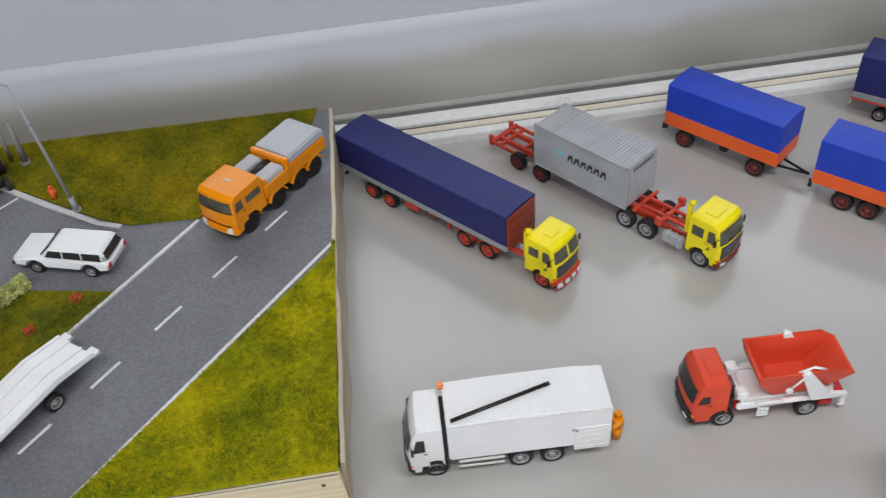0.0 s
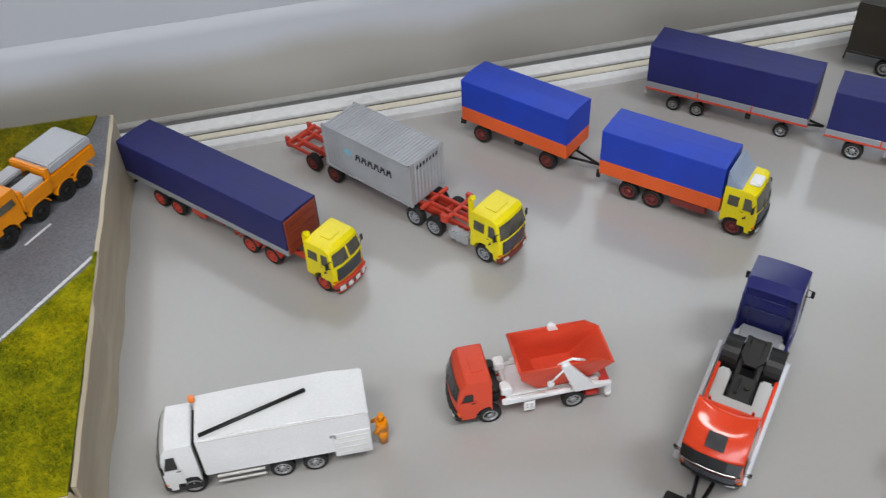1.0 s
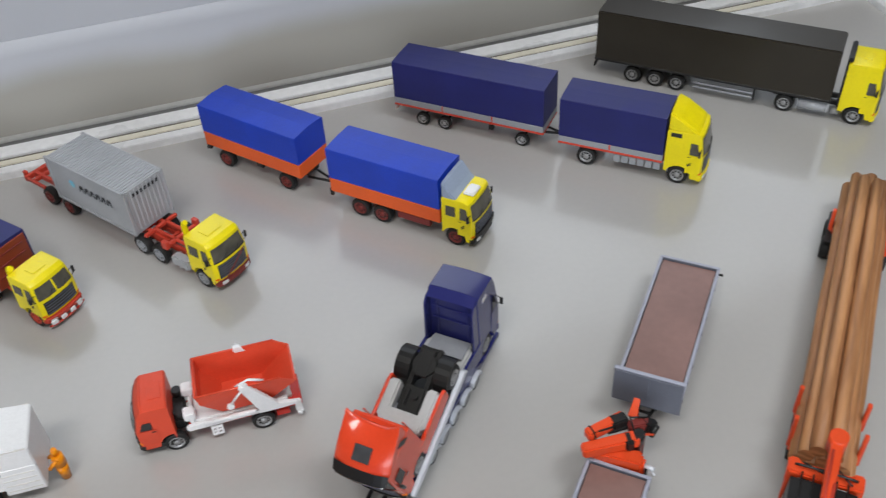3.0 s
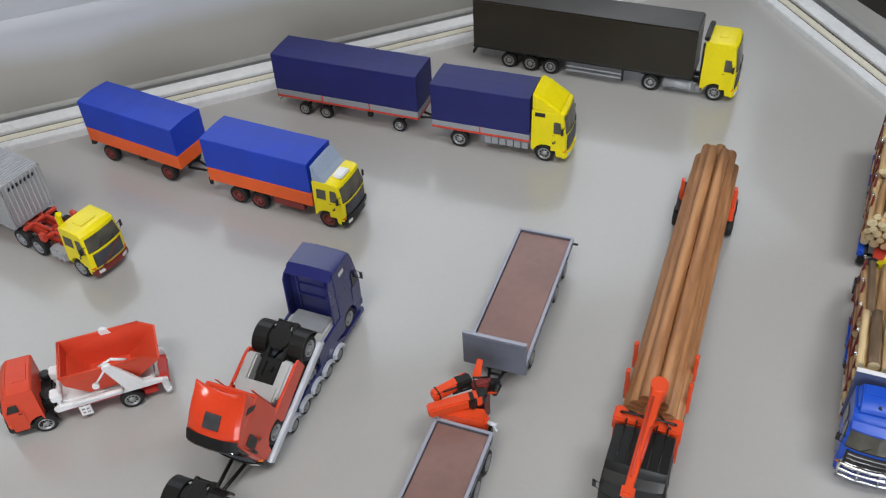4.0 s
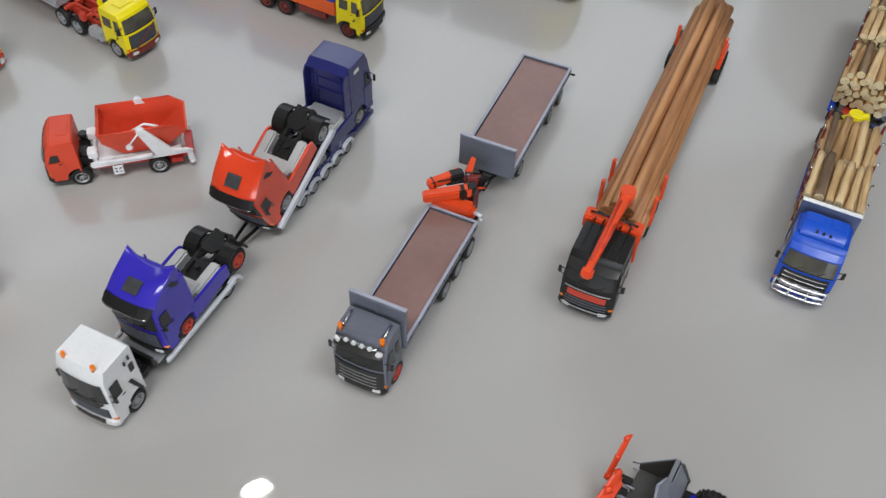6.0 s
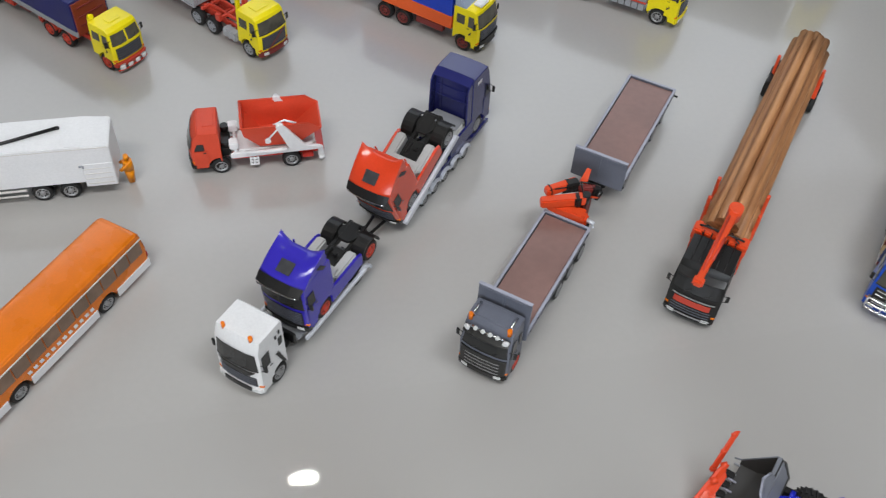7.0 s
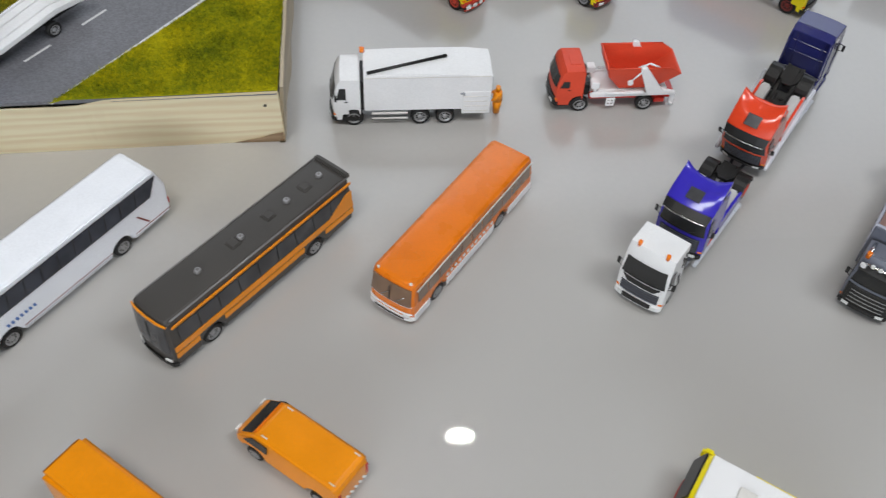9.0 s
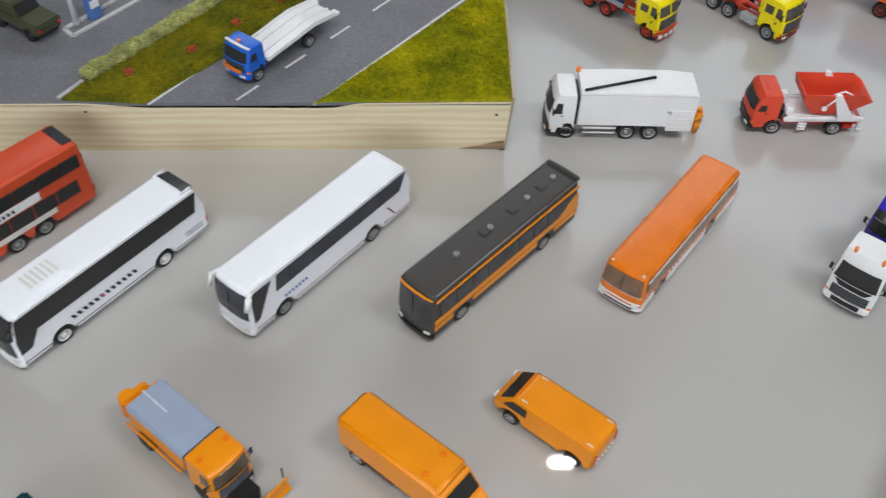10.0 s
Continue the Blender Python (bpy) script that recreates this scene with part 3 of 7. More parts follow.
lawn("grass", [(-66, 400), (-80, 380), (-165.5, 277), (-212, 279), (-203, 296), (-137, 388), (-120, 410)], 4.0, 8, "yellow-green static grass between the road and the hedge", TURF_GREEN)

# ---- vehicles: builders ----


def chassis(root, x0, x1, mat, z=7.5, h=3.0, gap=8.0, name="chassis"):
    bm = box(x0, x1, -gap / 2 - 1, -gap / 2 + 1, z, z + h, 0.2)
    bm = box(x0, x1, gap / 2 - 1, gap / 2 + 1, z, z + h, 0.2, bm)
    n = max(2, int((x1 - x0) / 18))
    for i in range(n + 1):
        x = x0 + 1 + (x1 - x0 - 2) * i / n
        bm = box(x - 0.8, x + 0.8, -gap / 2, gap / 2, z + 0.4, z + h - 0.4, 0.1, bm)
    return part(name, bm, mat, root)


CABS = []


def cab(root, xr, xf, w, z0, zt, mat, belt, rake=2.5, arch_x=None, arch_r=7.0, lower=None, lower_z=None, grille=None, rear_window=True,
        mirrors=True, bumper=None, name="cab", wind=None, grille_z=None, roof_drop=1.2, win_top=None, pillar=False):
    """A forward-control driver's cab with its glass, door, grille, lamps, bumper and mirrors."""
    h = w / 2
    grille, bumper, wind = grille or BLACK, bumper or BLACK, wind or (PANE if mat in (YELLOW, BLUE, ORANGE) else GLASS)
    prof = [(xr, z0 + 3)]
    if arch_x is not None:
        prof.append((max(xr + 0.2, arch_x - arch_r), z0 + 3) if arch_x - arch_r > xr else (xr + 0.1, z0 + 3.2))
        for i in range(9):
            a = math.pi * (1 - i / 8)
            x = arch_x + arch_r * math.cos(a)
            if x > xr + 0.3:
                prof.append((x, 5.7 + (arch_r) * math.sin(a) * 0.95))
        prof.append((arch_x + arch_r + 0.2, z0))
    prof += [(xf - 0.6, z0), (xf, z0 + 1.2), (xf + 0.2, belt), (xf - rake, zt - roof_drop), (xf - rake - 2.5, zt), (xr + 0.8, zt), (xr, zt - 0.8)]

    def wide(x, z):
        return 1.0 if z < belt else 1.0 - 0.07 * (z - belt) / max(1, zt - belt)

    body = rounded(part(name, prism(prof, -h, h, 1.5, wide, None, 4), mat, root))
    CABS.append((body, xf, h, zt))
    hb, ht = h * wide(0, belt), h * wide(0, zt - 2)
    # windscreen
    zb, zw = belt + 1.0, zt - roof_drop - 1.6
    fx = lambda z: xf + 0.2 - rake * (z - belt) / (zt - roof_drop - belt)
    part("windscreen", slab([(fx(zb), -hb + 1.1, zb), (fx(zb), hb - 1.1, zb), (fx(zw), ht - 1.3, zw), (fx(zw), -ht + 1.3, zw)], (0.25, 0, 0.08), None, 0.08), wind, body)
    bar = box(fx(zb) - 0.2, fx(zb) + 0.42, -hb + 0.9, hb - 0.9, zb - 0.45, zb - 0.05, 0.1)
    if pillar:
        bar = slab([(fx(zb) + 0.1, -0.5, zb), (fx(zb) + 0.1, 0.5, zb), (fx(zw) + 0.1, 0.5, zw), (fx(zw) + 0.1, -0.5, zw)], (0.35, 0, 0.08), bar)
    part("screen_frame", bar, mat if pillar else BLACK, body)
    bm = None
    for s in (-0.45, 0.3):
        bm = rod((fx(zb) + 0.4, s * hb, zb), (fx(zb + 2.4) + 0.4, s * hb + 3.4, zb + 2.4), 0.14, bm, 5)
    part("wiper", bm, BLACK, body)
    for s in (-1, 1):
        n = (0, 0.22 * s, 0)
        y0, y1 = s * (hb - 0.05), s * (ht - 0.1)
        wt = win_top or min(zt - 4.4, belt + 8)
        y1 = s * h * wide(0, wt)
        xd = xf - 10.0 if xf - xr > 14 else xr + 3
        door = slab([(xf - 1.2, s * (h - 0.05), z0 + 4 if arch_x is None else max(z0 + 4, 9)), (xf - 1.0, y0, belt), (xd, y0, belt), (xd, s * (h - 0.05), max(z0 + 4, 9))], (0, 0.14 * s, 0))
        d = part("door", door, mat, body)
        part("side_window", slab([(xf - 1.8, y0, belt + 0.6), (xf - rake - 1.2, y1, wt), (xd + 1.4, y1, wt), (xd + 1.4, y0, belt + 0.6)], n, None, 0.05), wind, body)
        part("indicator", box(xf - 0.9, xf + 0.35, s * (h - 0.9) - 0.9, s * (h - 0.9) + 1.0, z0 + 3.6, z0 + 4.9, 0.25), AMBER, body)
        part("door_handle", box(xd + 0.5, xd + 2.2, s * h - 0.1, s * h + 0.32, belt - 1.4, belt - 0.9, 0.05), BLACK, d)
        if rear_window and xd - xr > 4.5:
            part("rear_side_window", slab([(xd - 1.2, y0, belt + 1.2), (xd - 1.2, y1, wt - 0.6), (xr + 2.6, y1, wt - 0.6), (xr + 2.6, y0, belt + 1.2)], n, None, 0.05), wind, body)
        if mirrors:
            my = s * (h + 2.0)
            m = part("mirror", box(xf - 0.9, xf + 0.5, my - 0.8, my + 0.8, belt + 1.2, belt + 5.2, 0.3), BLACK, body)
            part("mirror_arm", rod((xf - 0.8, s * (h - 0.8), belt + 5), (xf - 0.2, my, belt + 4.8), 0.25, rod((xf - 0.8, s * (h - 0.4), belt + 0.4), (xf - 0.2, my, belt + 1.6), 0.25, None, 6), 6), BLACK, m)
    # grille with bars, headlamps, bumper
    g0, g1 = grille_z or (z0 + 4.2, belt - 1.0)
    gp = part("grille", slab([(xf + 0.05, -h + 2.4, g0), (xf + 0.05, h - 2.4, g0), (xf + 0.15, h - 2.4, g1), (xf + 0.15, -h + 2.4, g1)], (0.25, 0, 0)), grille, body)
    bm = None
    k = max(2, int((g1 - g0) / 1.4))
    for i in range(k):
        z = g0 + (g1 - g0) * (i + 0.5) / k
        bm = box(xf + 0.3, xf + 0.55, -h + 2.8, h - 2.8, z - 0.22, z + 0.22, 0.05, bm)
    part("grille_bar", bm, SLATE if grille is BLACK else BLACK, gp)
    bp = part("bumper", box(xf - 2.2, xf + 1.0, -h - 0.1, h + 0.1, z0 - 0.8, z0 + 3.2, 0.7), bumper, body)
    for s in (-1, 1):
        part("headlamp", box(xf + 0.7, xf + 1.2, s * (h - 3.9) - 1.7, s * (h - 3.9) + 1.7, z0 + 0.5, z0 + 2.5, 0.25), LENS, bp)
    return body


def tarp_body(root, x0, x1, w, z0, split, z1, tarp, side, ridge=0.8, trim=None, posts=0, seed=1):
    """Drop sides under a canvas cover with a low ridge, seams and slight waves."""
    h = w / 2
    low = part("drop_side", box(x0, x1, -h, h, z0, split, 0.35), side, root)
    if trim:
        part("side_trim", box(x0 - 0.1, x1 + 0.1, -h - 0.12, h + 0.12, z0 - 1.3, z0 + 0.2, 0.2), trim, low)
    b = bmesh.new()
    nx = 24
    prof = [(-h + 0.1, split + 0.05), (-h + 0.1, z1 - 0.5), (-h + 0.5, z1 - 0.1), (-h * 0.5, z1 + ridge * 0.5), (0, z1 + ridge), (h * 0.5, z1 + ridge * 0.5), (h - 0.5, z1 - 0.1), (h - 0.1, z1 - 0.5), (h - 0.1, split + 0.05)]
    rows = []
    for i in range(nx + 1):
        u = i / nx
        x = x0 + 0.1 + (x1 - x0 - 0.2) * u
        sag = 0.12 * abs(math.sin(u * math.pi * 5)) if 0 < i < nx else 0
        row = []
        for k, (y, z) in enumerate(prof):
            j = noise.noise((x * 0.12 + seed, y * 0.1, z * 0.1)) * 0.1 if 0 < i < nx else 0
            row.append(b.verts.new((x, y + (j if 0 < k < 8 else 0) * (1 if y > 0 else -1), z - (sag if 2 <= k <= 6 else 0) + j * 0.5 * (0 < k < 8))))
        rows.append(row)
    for p, q in zip(rows, rows[1:]):
        for k in range(8):
            b.faces.new((p[k], p[k + 1], q[k + 1], q[k]))
        b.faces.new((p[0], q[0], q[8], p[8]))
    b.faces.new(rows[0]), b.faces.new(rows[-1])
    cover = part("canvas_cover", b, tarp, root)
    for i in range(posts):
        x = x0 + (x1 - x0) * (i + 1) / (posts + 1)
        for s in (-1, 1):
            part("post", box(x - 0.45, x + 0.45, s * h - 0.25, s * h + 0.25, z0, split, 0.1), trim or side, low)
    return cover


def lamps_rear(root, x, h, z, mat=None):
    for s in (-1, 1):
        part("tail_lamp", box(x - 0.5, x, s * h - 1.5, s * h + 1.5, z, z + 1.6, 0.2), mat or TAILRED, root)


def mudguard(root, x, half, r, wide, mat, z=None):
    """A bent guard over a wheel."""
    zz = r if z is None else z
    for s in (-1, 1):
        bm = bmesh.new()
        rows = []
        for i in range(9):
            a = math.pi * (0.08 + 0.84 * i / 8)
            rows.append([bm.verts.new((x + (r + d) * math.cos(a), s * (half - k * wide), zz + (r + d) * math.sin(a))) for d, k in ((0.6, 0), (1.2, 0), (1.2, 1), (0.6, 1))])
        for p, q in zip(rows, rows[1:]):
            for k in range(4):
                bm.faces.new((p[k], q[k], q[(k + 1) % 4], p[(k + 1) % 4]))
        bm.faces.new(rows[0]), bm.faces.new(rows[-1][::-1])
        part("mudguard", bm, mat, root)


def tank(root, x0, x1, y, z, r, mat):
    bm = rod((x0, y, z), (x1, y, z), r, None, 16)
    for x in (x0 + 1.5, x1 - 1.5):
        bm = rod((x - 0.3, y, z), (x + 0.3, y, z), r + 0.2, bm, 16)
    return part("fuel_tank", bm, mat, root)


def cab_sticker(root, x, w, z):
    """Small printed emblem on both doors."""
    for s in (-1, 1):
        u = (s * -1, 0, 0)
        y = s * (w / 2 + 0.16)
        marks(root, "door_print", [((x, y, z), u, (0, 0, 1), 2.4, 0.7), ((x + 0.6, y, z + 1.0), u, (0.3, 0, 1), 1.0, 0.9), ((x - 0.7, y, z - 0.8), u, (0, 0, 1), 1.0, 0.6)], LOGO)


RUST = plastic("rust_red_plastic", (0.25, 0.045, 0.02), 0.45)
# ---- dark blue semi-trailer with yellow tractor ----
t = thing("semi_trailer_truck", "yellow cab tractor on red chassis with a dark blue canvas semi-trailer", "truck", "model trucks")
tarp_body(t, 0, 126, 25.5, 13.5, 17.5, 38, TARP_NAVY, GREY, 0.5, None, 6, 2)
part("front_wall", box(125.6, 126.6, -11.6, 11.6, 14, 36.5, 0.3), RUST, t, "dark red front wall of the trailer")
for z in (20, 26, 32):
    part("front_rib", box(126.6, 127.1, -9, 9, z, z + 1.2, 0.2), MAROON, t)
chassis(t, 2, 116, MAROON, 10, 3.5)
for x in (24, 38.5):
    axle(t, x, 11.5, 5.6, 3.6, BRICKRED)
for y in (-8.75, 8.75):
    part("tool_box", box(50, 60, y - 1.75, y + 1.75, 6, 11, 0.4), BRICKRED, t)
part("spare_carrier", box(64, 74, -9, 9, 6.5, 9.5, 0.4), MAROON, t)
part("underrun_bar", box(1, 2.4, -11, 11, 7, 9, 0.3), BLACK, t)
for s in (-1, 1):
    part("landing_leg", box(80, 82, s * 7 - 1, s * 7 + 1, 3, 11, 0.2), BRICKRED, t)
chassis(t, 88, 152, BRICKRED, 7.2, 3.2, name="tractor_frame")
part("fifth_wheel", rod((104, 0, 10), (104, 0, 11.5), 6, None, 16), BLACK, t)
for x in (95.5, 111.5):
    axle(t, x, 11.5, 5.7, 4.0, BRICKRED)
    mudguard(t, x, 11.7, 5.9, 4.4, BRICKRED)
axle(t, 148, 11.5, 5.7, 3.2, BRICKRED)
c = cab(t, 137, 157, 23, 5, 30, YELLOW, 18.5, 2.6, 148, 6.8, bumper=BRICKRED, pillar=True, roof_drop=1.8)
part("roof_hatch", box(143, 149, -4, 4, 29.9, 30.5, 0.25), YELLOW, c)
part("air_intake", box(134.2, 136.6, -9, -6, 12, 31, 0.8, rod((135.4, -7.5, 31), (138, -7.5, 32), 1.5)), YELLOW, c)
for y in (-8.2, -2.8, 2.8, 8.2):
    part("fog_lamp", box(158, 159, y - 1.6, y + 1.6, 3.2, 5.8, 0.4), WHITE, c)
part("front_guard", rod((158.4, -11, 7.5), (158.4, 11, 7.5), 0.6, rod((158.4, -11, 3), (158.4, 11, 3), 0.6)), BRICKRED, c)
cab_sticker(c, 151, 23, 14.5)
put(t, .0480, .5291, -46.9, tall=0.985)

# ---- container truck ----
t = thing("container_truck", "yellow cab tractor on red skeletal chassis carrying one grey container", "truck", "model trucks")
chassis(t, -20, 96, BRICKRED, 9, 3.5, 9)
part("rear_frame", box(-21, -19, -11.5, 11.5, 9, 12.5, 0.3, box(-15, -13, -11, 11, 9.5, 12, 0.3, box(-21, -2, -11.5, -10, 10, 12, 0.2, box(-21, -2, 10, 11.5, 10, 12, 0.2)))), BRICKRED, t)
part("tail_bracket", box(-24, -21, -10, -8, 7, 14, 0.3, box(-24, -21, 8, 10, 7, 14, 0.3)), BRICKRED, t)
for x in (0, 18):
    axle(t, x, 11.5, 5.7, 4.0, MAROON)
for x in (80, 94):
    axle(t, x, 12, 5.9, 4.4, GREY)
chassis(t, 70, 136, BRICKRED, 6.5, 3.4, 8, "tractor_frame")
part("cross_frame", box(84, 86, -11, 11, 13, 15, 0.3, box(100, 102, -11, 11, 13, 15, 0.3, box(84, 118, -4.6, -3, 13, 15, 0.3, box(84, 118, 3, 4.6, 13, 15, 0.3)))), BRICKRED, t)
part("twist_lock", box(99, 103, -12, -9.5, 13, 18, 0.3, box(99, 103, 9.5, 12, 13, 18, 0.3)), BRICKRED, t)
axle(t, 128, 12, 5.7, 3.4, GREY)
for y in (-9.4, 9.4):
    tb = part("fuel_tank", box(104, 117, y - 2.8, y + 2.8, 4.6, 10.4, 1.0), SILVER, t, "silver fuel tank")
    for x in (106.5, 110.5, 114.5):
        part("tank_strap", box(x - 0.4, x + 0.4, y - 3.0, y + 3.0, 4.4, 10.6, 0.3), SILVER, tb)
c = cab(t, 119, 139.5, 23.5, 4.5, 30.5, YELLOW, 18.5, 2.9, 128, 7.0, bumper=MAROON, roof_drop=1.8)
part("roof_hatch", box(124, 131, -5, 5, 30.4, 31, 0.25), YELLOW, c)
part("air_intake", box(114.8, 117.3, -8, -5, 14, 34.5, 0.8, rod((116, -6.5, 34), (118, -6.5, 35.2), 1.4)), YELLOW, c)
part("grille_stripe", slab([(140.7, -8, 8), (140.7, -6.6, 8), (140.9, 8, 19), (140.9, 6.6, 19)], (0.2, 0, 0)), MAROON, c)
cab_sticker(c, 133, 25, 15.5)
A = ahead(.145, .515, -51, 0, 10.5)
CONT_POSE = (A[0], A[1], -51)
put(t, *CONT_POSE)

t = thing("freight_container", "grey corrugated freight container with dark print on the truck", "container")
x0, x1, h, z0, z1 = 15.5, 81, 13.6, 13.6, 42
body = part("body", box(x0 + 0.8, x1 - 0.8, -h + 0.7, h - 0.7, z0, z1 - 0.5, 0.2), SILVER, t)
for s in (-1, 1):
    part("corner_post", box(x0, x0 + 1.6, s * h - 0.8 * (s + 1), s * h - 0.8 * (s - 1), z0, z1, 0.2), SILVER, body)
    part("corner_post", box(x1 - 1.6, x1, s * h - 0.8 * (s + 1), s * h - 0.8 * (s - 1), z0, z1, 0.2), SILVER, body)
    part("top_rail", box(x0, x1, s * h - 0.5 * (s + 1), s * h - 0.5 * (s - 1), z1 - 1.2, z1, 0.2), SILVER, body)
    part("bottom_rail", box(x0, x1, s * h - 0.5 * (s + 1), s * h - 0.5 * (s - 1), z0, z0 + 1.4, 0.2), SILVER, body)
rib = None
for i in range(30):
    x = x0 + 2.2 + (x1 - x0 - 4.4) * i / 29
    rib = box(x - 0.62, x + 0.62, -h + 1, h - 1, z1 - 0.6, z1 + 0.1, 0.25, rib)
part("roof_rib", rib, SILVER, body, "corrugated roof")
rib = None
for i in range(34):
    x = x0 + 2.4 + (x1 - x0 - 4.8) * i / 33
    rib = box(x - 0.5, x + 0.5, -h + 0.58, -h + 0.8, z0 + 1.6, z1 - 1.4, 0.1, rib)
part("side_rib", rib, SILVER, body)
rib = None
for i in range(34):
    x = x0 + 2.4 + (x1 - x0 - 4.8) * i / 33
    rib = box(x - 0.5, x + 0.5, h - 0.8, h - 0.58, z0 + 1.6, z1 - 1.4, 0.1, rib)
part("side_rib", rib, SILVER, body)
rib = None
for i in range(9):
    y = -h + 2.6 + (2 * h - 5.2) * i / 8
    rib = box(x1 - 0.9, x1 - 0.3, y - 0.5, y + 0.5, z0 + 1.6, z1 - 1.4, 0.12, rib)
part("end_rib", rib, SILVER, body)
# plain shapes in place of the trade mark
yy = -h + 0.42
sp = []
for i in range(6):
    x = x0 + 26.5 + 4.6 * i
    sp += [((x - 1.1, yy, 29.6), (1, 0, 0), (0.3, 0, 1), 1.1, 4.6), ((x + 1.1, yy, 29.6), (1, 0, 0), (-0.1, 0, 1), 1.0, 4.6), ((x, yy - 0.02, 30.2), (1, 0, 0), (0, 0, 1), 2.4, 1.2)]
marks(body, "side_print", sp, LOGO)
sp = [((x0 + 19, yy, 30.5), (math.cos(a), 0, math.sin(a)), (-math.sin(a), 0, math.cos(a)), 5.0, 1.0) for a in (0, 0.785, 1.57, 2.356)]
marks(body, "side_emblem", sp, LOGO_CYAN)
marks(body, "end_print", [((x1 + 0.02, -7.5 + 2.6 * i, 38), (0, 1, 0), (0, 0.25 - 0.1 * (i % 3), 1), 1.3, 2.2) for i in range(7)], LOGO)
put(t, *CONT_POSE)

# ---- blue and orange drawbar trailer and lorry ----
t = thing("drawbar_trailer", "blue canvas trailer with orange-red drop sides and a black drawbar", "trailer", "model trucks")
tarp_body(t, 0, 73, 25.5, 12.8, 22.5, 41, TARP_BLUE, ORANGE_SIDE, 1.0, None, 0, 3)
chassis(t, 1, 72, BLACK, 9.5, 3.2)
for x in (13.5, 60):
    axle(t, x, 12, 5.7, 4.0, MAROON)
part("drawbar", rod((70, -4, 8), (88, 0, 7.5), 0.8, rod((70, 4, 8), (88, 0, 7.5), 0.8)), BLACK, t)
part("rear_bracket", box(-2, 1, -11, -9, 8, 12, 0.2, box(-2, 1, 9, 11, 8, 12, 0.2, box(-2.4, -1.2, -11, 11, 7.5, 9, 0.2))), BLACK, t)
part("tool_box", box(36, 41, -10, -6, 7, 11, 0.3), BLACK, t)
put(t, .2467, .5351, -48.2, tall=0.98)

t = thing("canvas_lorry", "yellow cab lorry with blue canvas, orange-red sides and grey spoiler", "truck", "model trucks")
tarp_body(t, 0, 69, 25, 12.8, 22.5, 42.5, TARP_BLUE, ORANGE_SIDE, 0.6, None, 0, 4)
chassis(t, 0, 86, MAROON, 8.5, 3.5)
for x in (18, 32):
    axle(t, x, 12, 5.8, 4.2, MAROON)
axle(t, 77.5, 12, 5.8, 3.4, MAROON)
for y in (-9.75, 9.75):
    part("tool_box", box(42, 62, y - 1.75, y + 1.75, 7, 12, 0.4), MAROON, t)
part("rear_bracket", box(-2, 0, -11, -9.4, 8, 13, 0.2, box(-2, 0, 9.4, 11, 8, 13, 0.2)), BLACK, t)
c = cab(t, 70, 89.5, 25, 5, 32, YELLOW, 19.5, 3.0, 77.5, 7.2, bumper=BLACK)
part("roof_spoiler", prism([(70.2, 31.5), (79, 31.5), (76, 34.5), (71.5, 41), (70.2, 41.5)], -11.5, 11.5, 0.6), BLUEGREY, c, "pale grey roof spoiler")
part("roof_box", box(80, 86, -6, 3, 32, 34, 0.6), WHITE, c, "white roof ventilator")
part("lower_grille", box(89.8, 90.9, -11, 11, 8, 11, 0.3), BLACK, c)
cab_sticker(c, 83, 25, 15)
put(t, .3088, .4655, -43.7, tall=0.967)

# ---- navy canvas trailer and lorry with high yellow cab ----
t = thing("long_trailer", "long navy canvas trailer with grey sides and thin red trim", "trailer", "model trucks")
tarp_body(t, 0, 98, 25, 13.5, 18, 43.5, TARP_NAVY, GREY, 0.3, BRICKRED, 2, 5)
chassis(t, 1, 96, BLACK, 8.5, 3)
for x in (18, 33, 84):
    axle(t, x, 11.5, 4.4, 3.2, RIM)
part("drawbar", rod((92, -4, 8), (106, 0, 7.5), 0.8, rod((92, 4, 8), (106, 0, 7.5), 0.8)), BLACK, t)
part("rear_lamp_bar", box(-1.2, 0, -11, 11, 7, 9, 0.3), OFFWHITE, t)
part("tool_box", box(62, 65, -10, -7, 6, 10, 0.3), BLACK, t)
put(t, .3632, .5400, -40.2, tall=0.968)

t = thing("canvas_lorry", "high-roofed yellow cab lorry with navy canvas cover and grey sides", "truck", "model trucks")
tarp_body(t, 0, 61, 25, 13.5, 17.5, 42.5, TARP_NAVY, GREY, 0.4, BRICKRED, 1, 6)
chassis(t, 0, 82, BLACK, 8.5, 3.5)
axle(t, 17, 12, 5.8, 4.2, RIM)
axle(t, 70, 12, 5.8, 3.4, RIM)
for s in (-1, 1):
    for i in range(6):
        part("side_skirt", box(33 + 4.6 * i, 37 + 4.6 * i, s * 11 - 0.8, s * 11 + 0.8, 6.5, 11.5, 0.3), GREY, t)
c = cab(t, 62, 84, 25, 5, 35.5, YELLOW, 21, 2.6, 70.5, 7.2, bumper=YELLOW, rear_window=False)
part("roof_spoiler", prism([(62.2, 35), (80, 35), (78, 37), (68, 43.5), (62.2, 46)], -11.4, 11.4, 0.9), YELLOW, c, "yellow aerodynamic roof spoiler")
for y in (-11.68, 11.68):
    part("roof_window", box(64, 70, y - 0.27, y + 0.27, 31, 34, 0.2), GLASS, c)
cab_sticker(c, 76, 25, 15)
put(t, .4434, .4669, -39.2, tall=0.99)

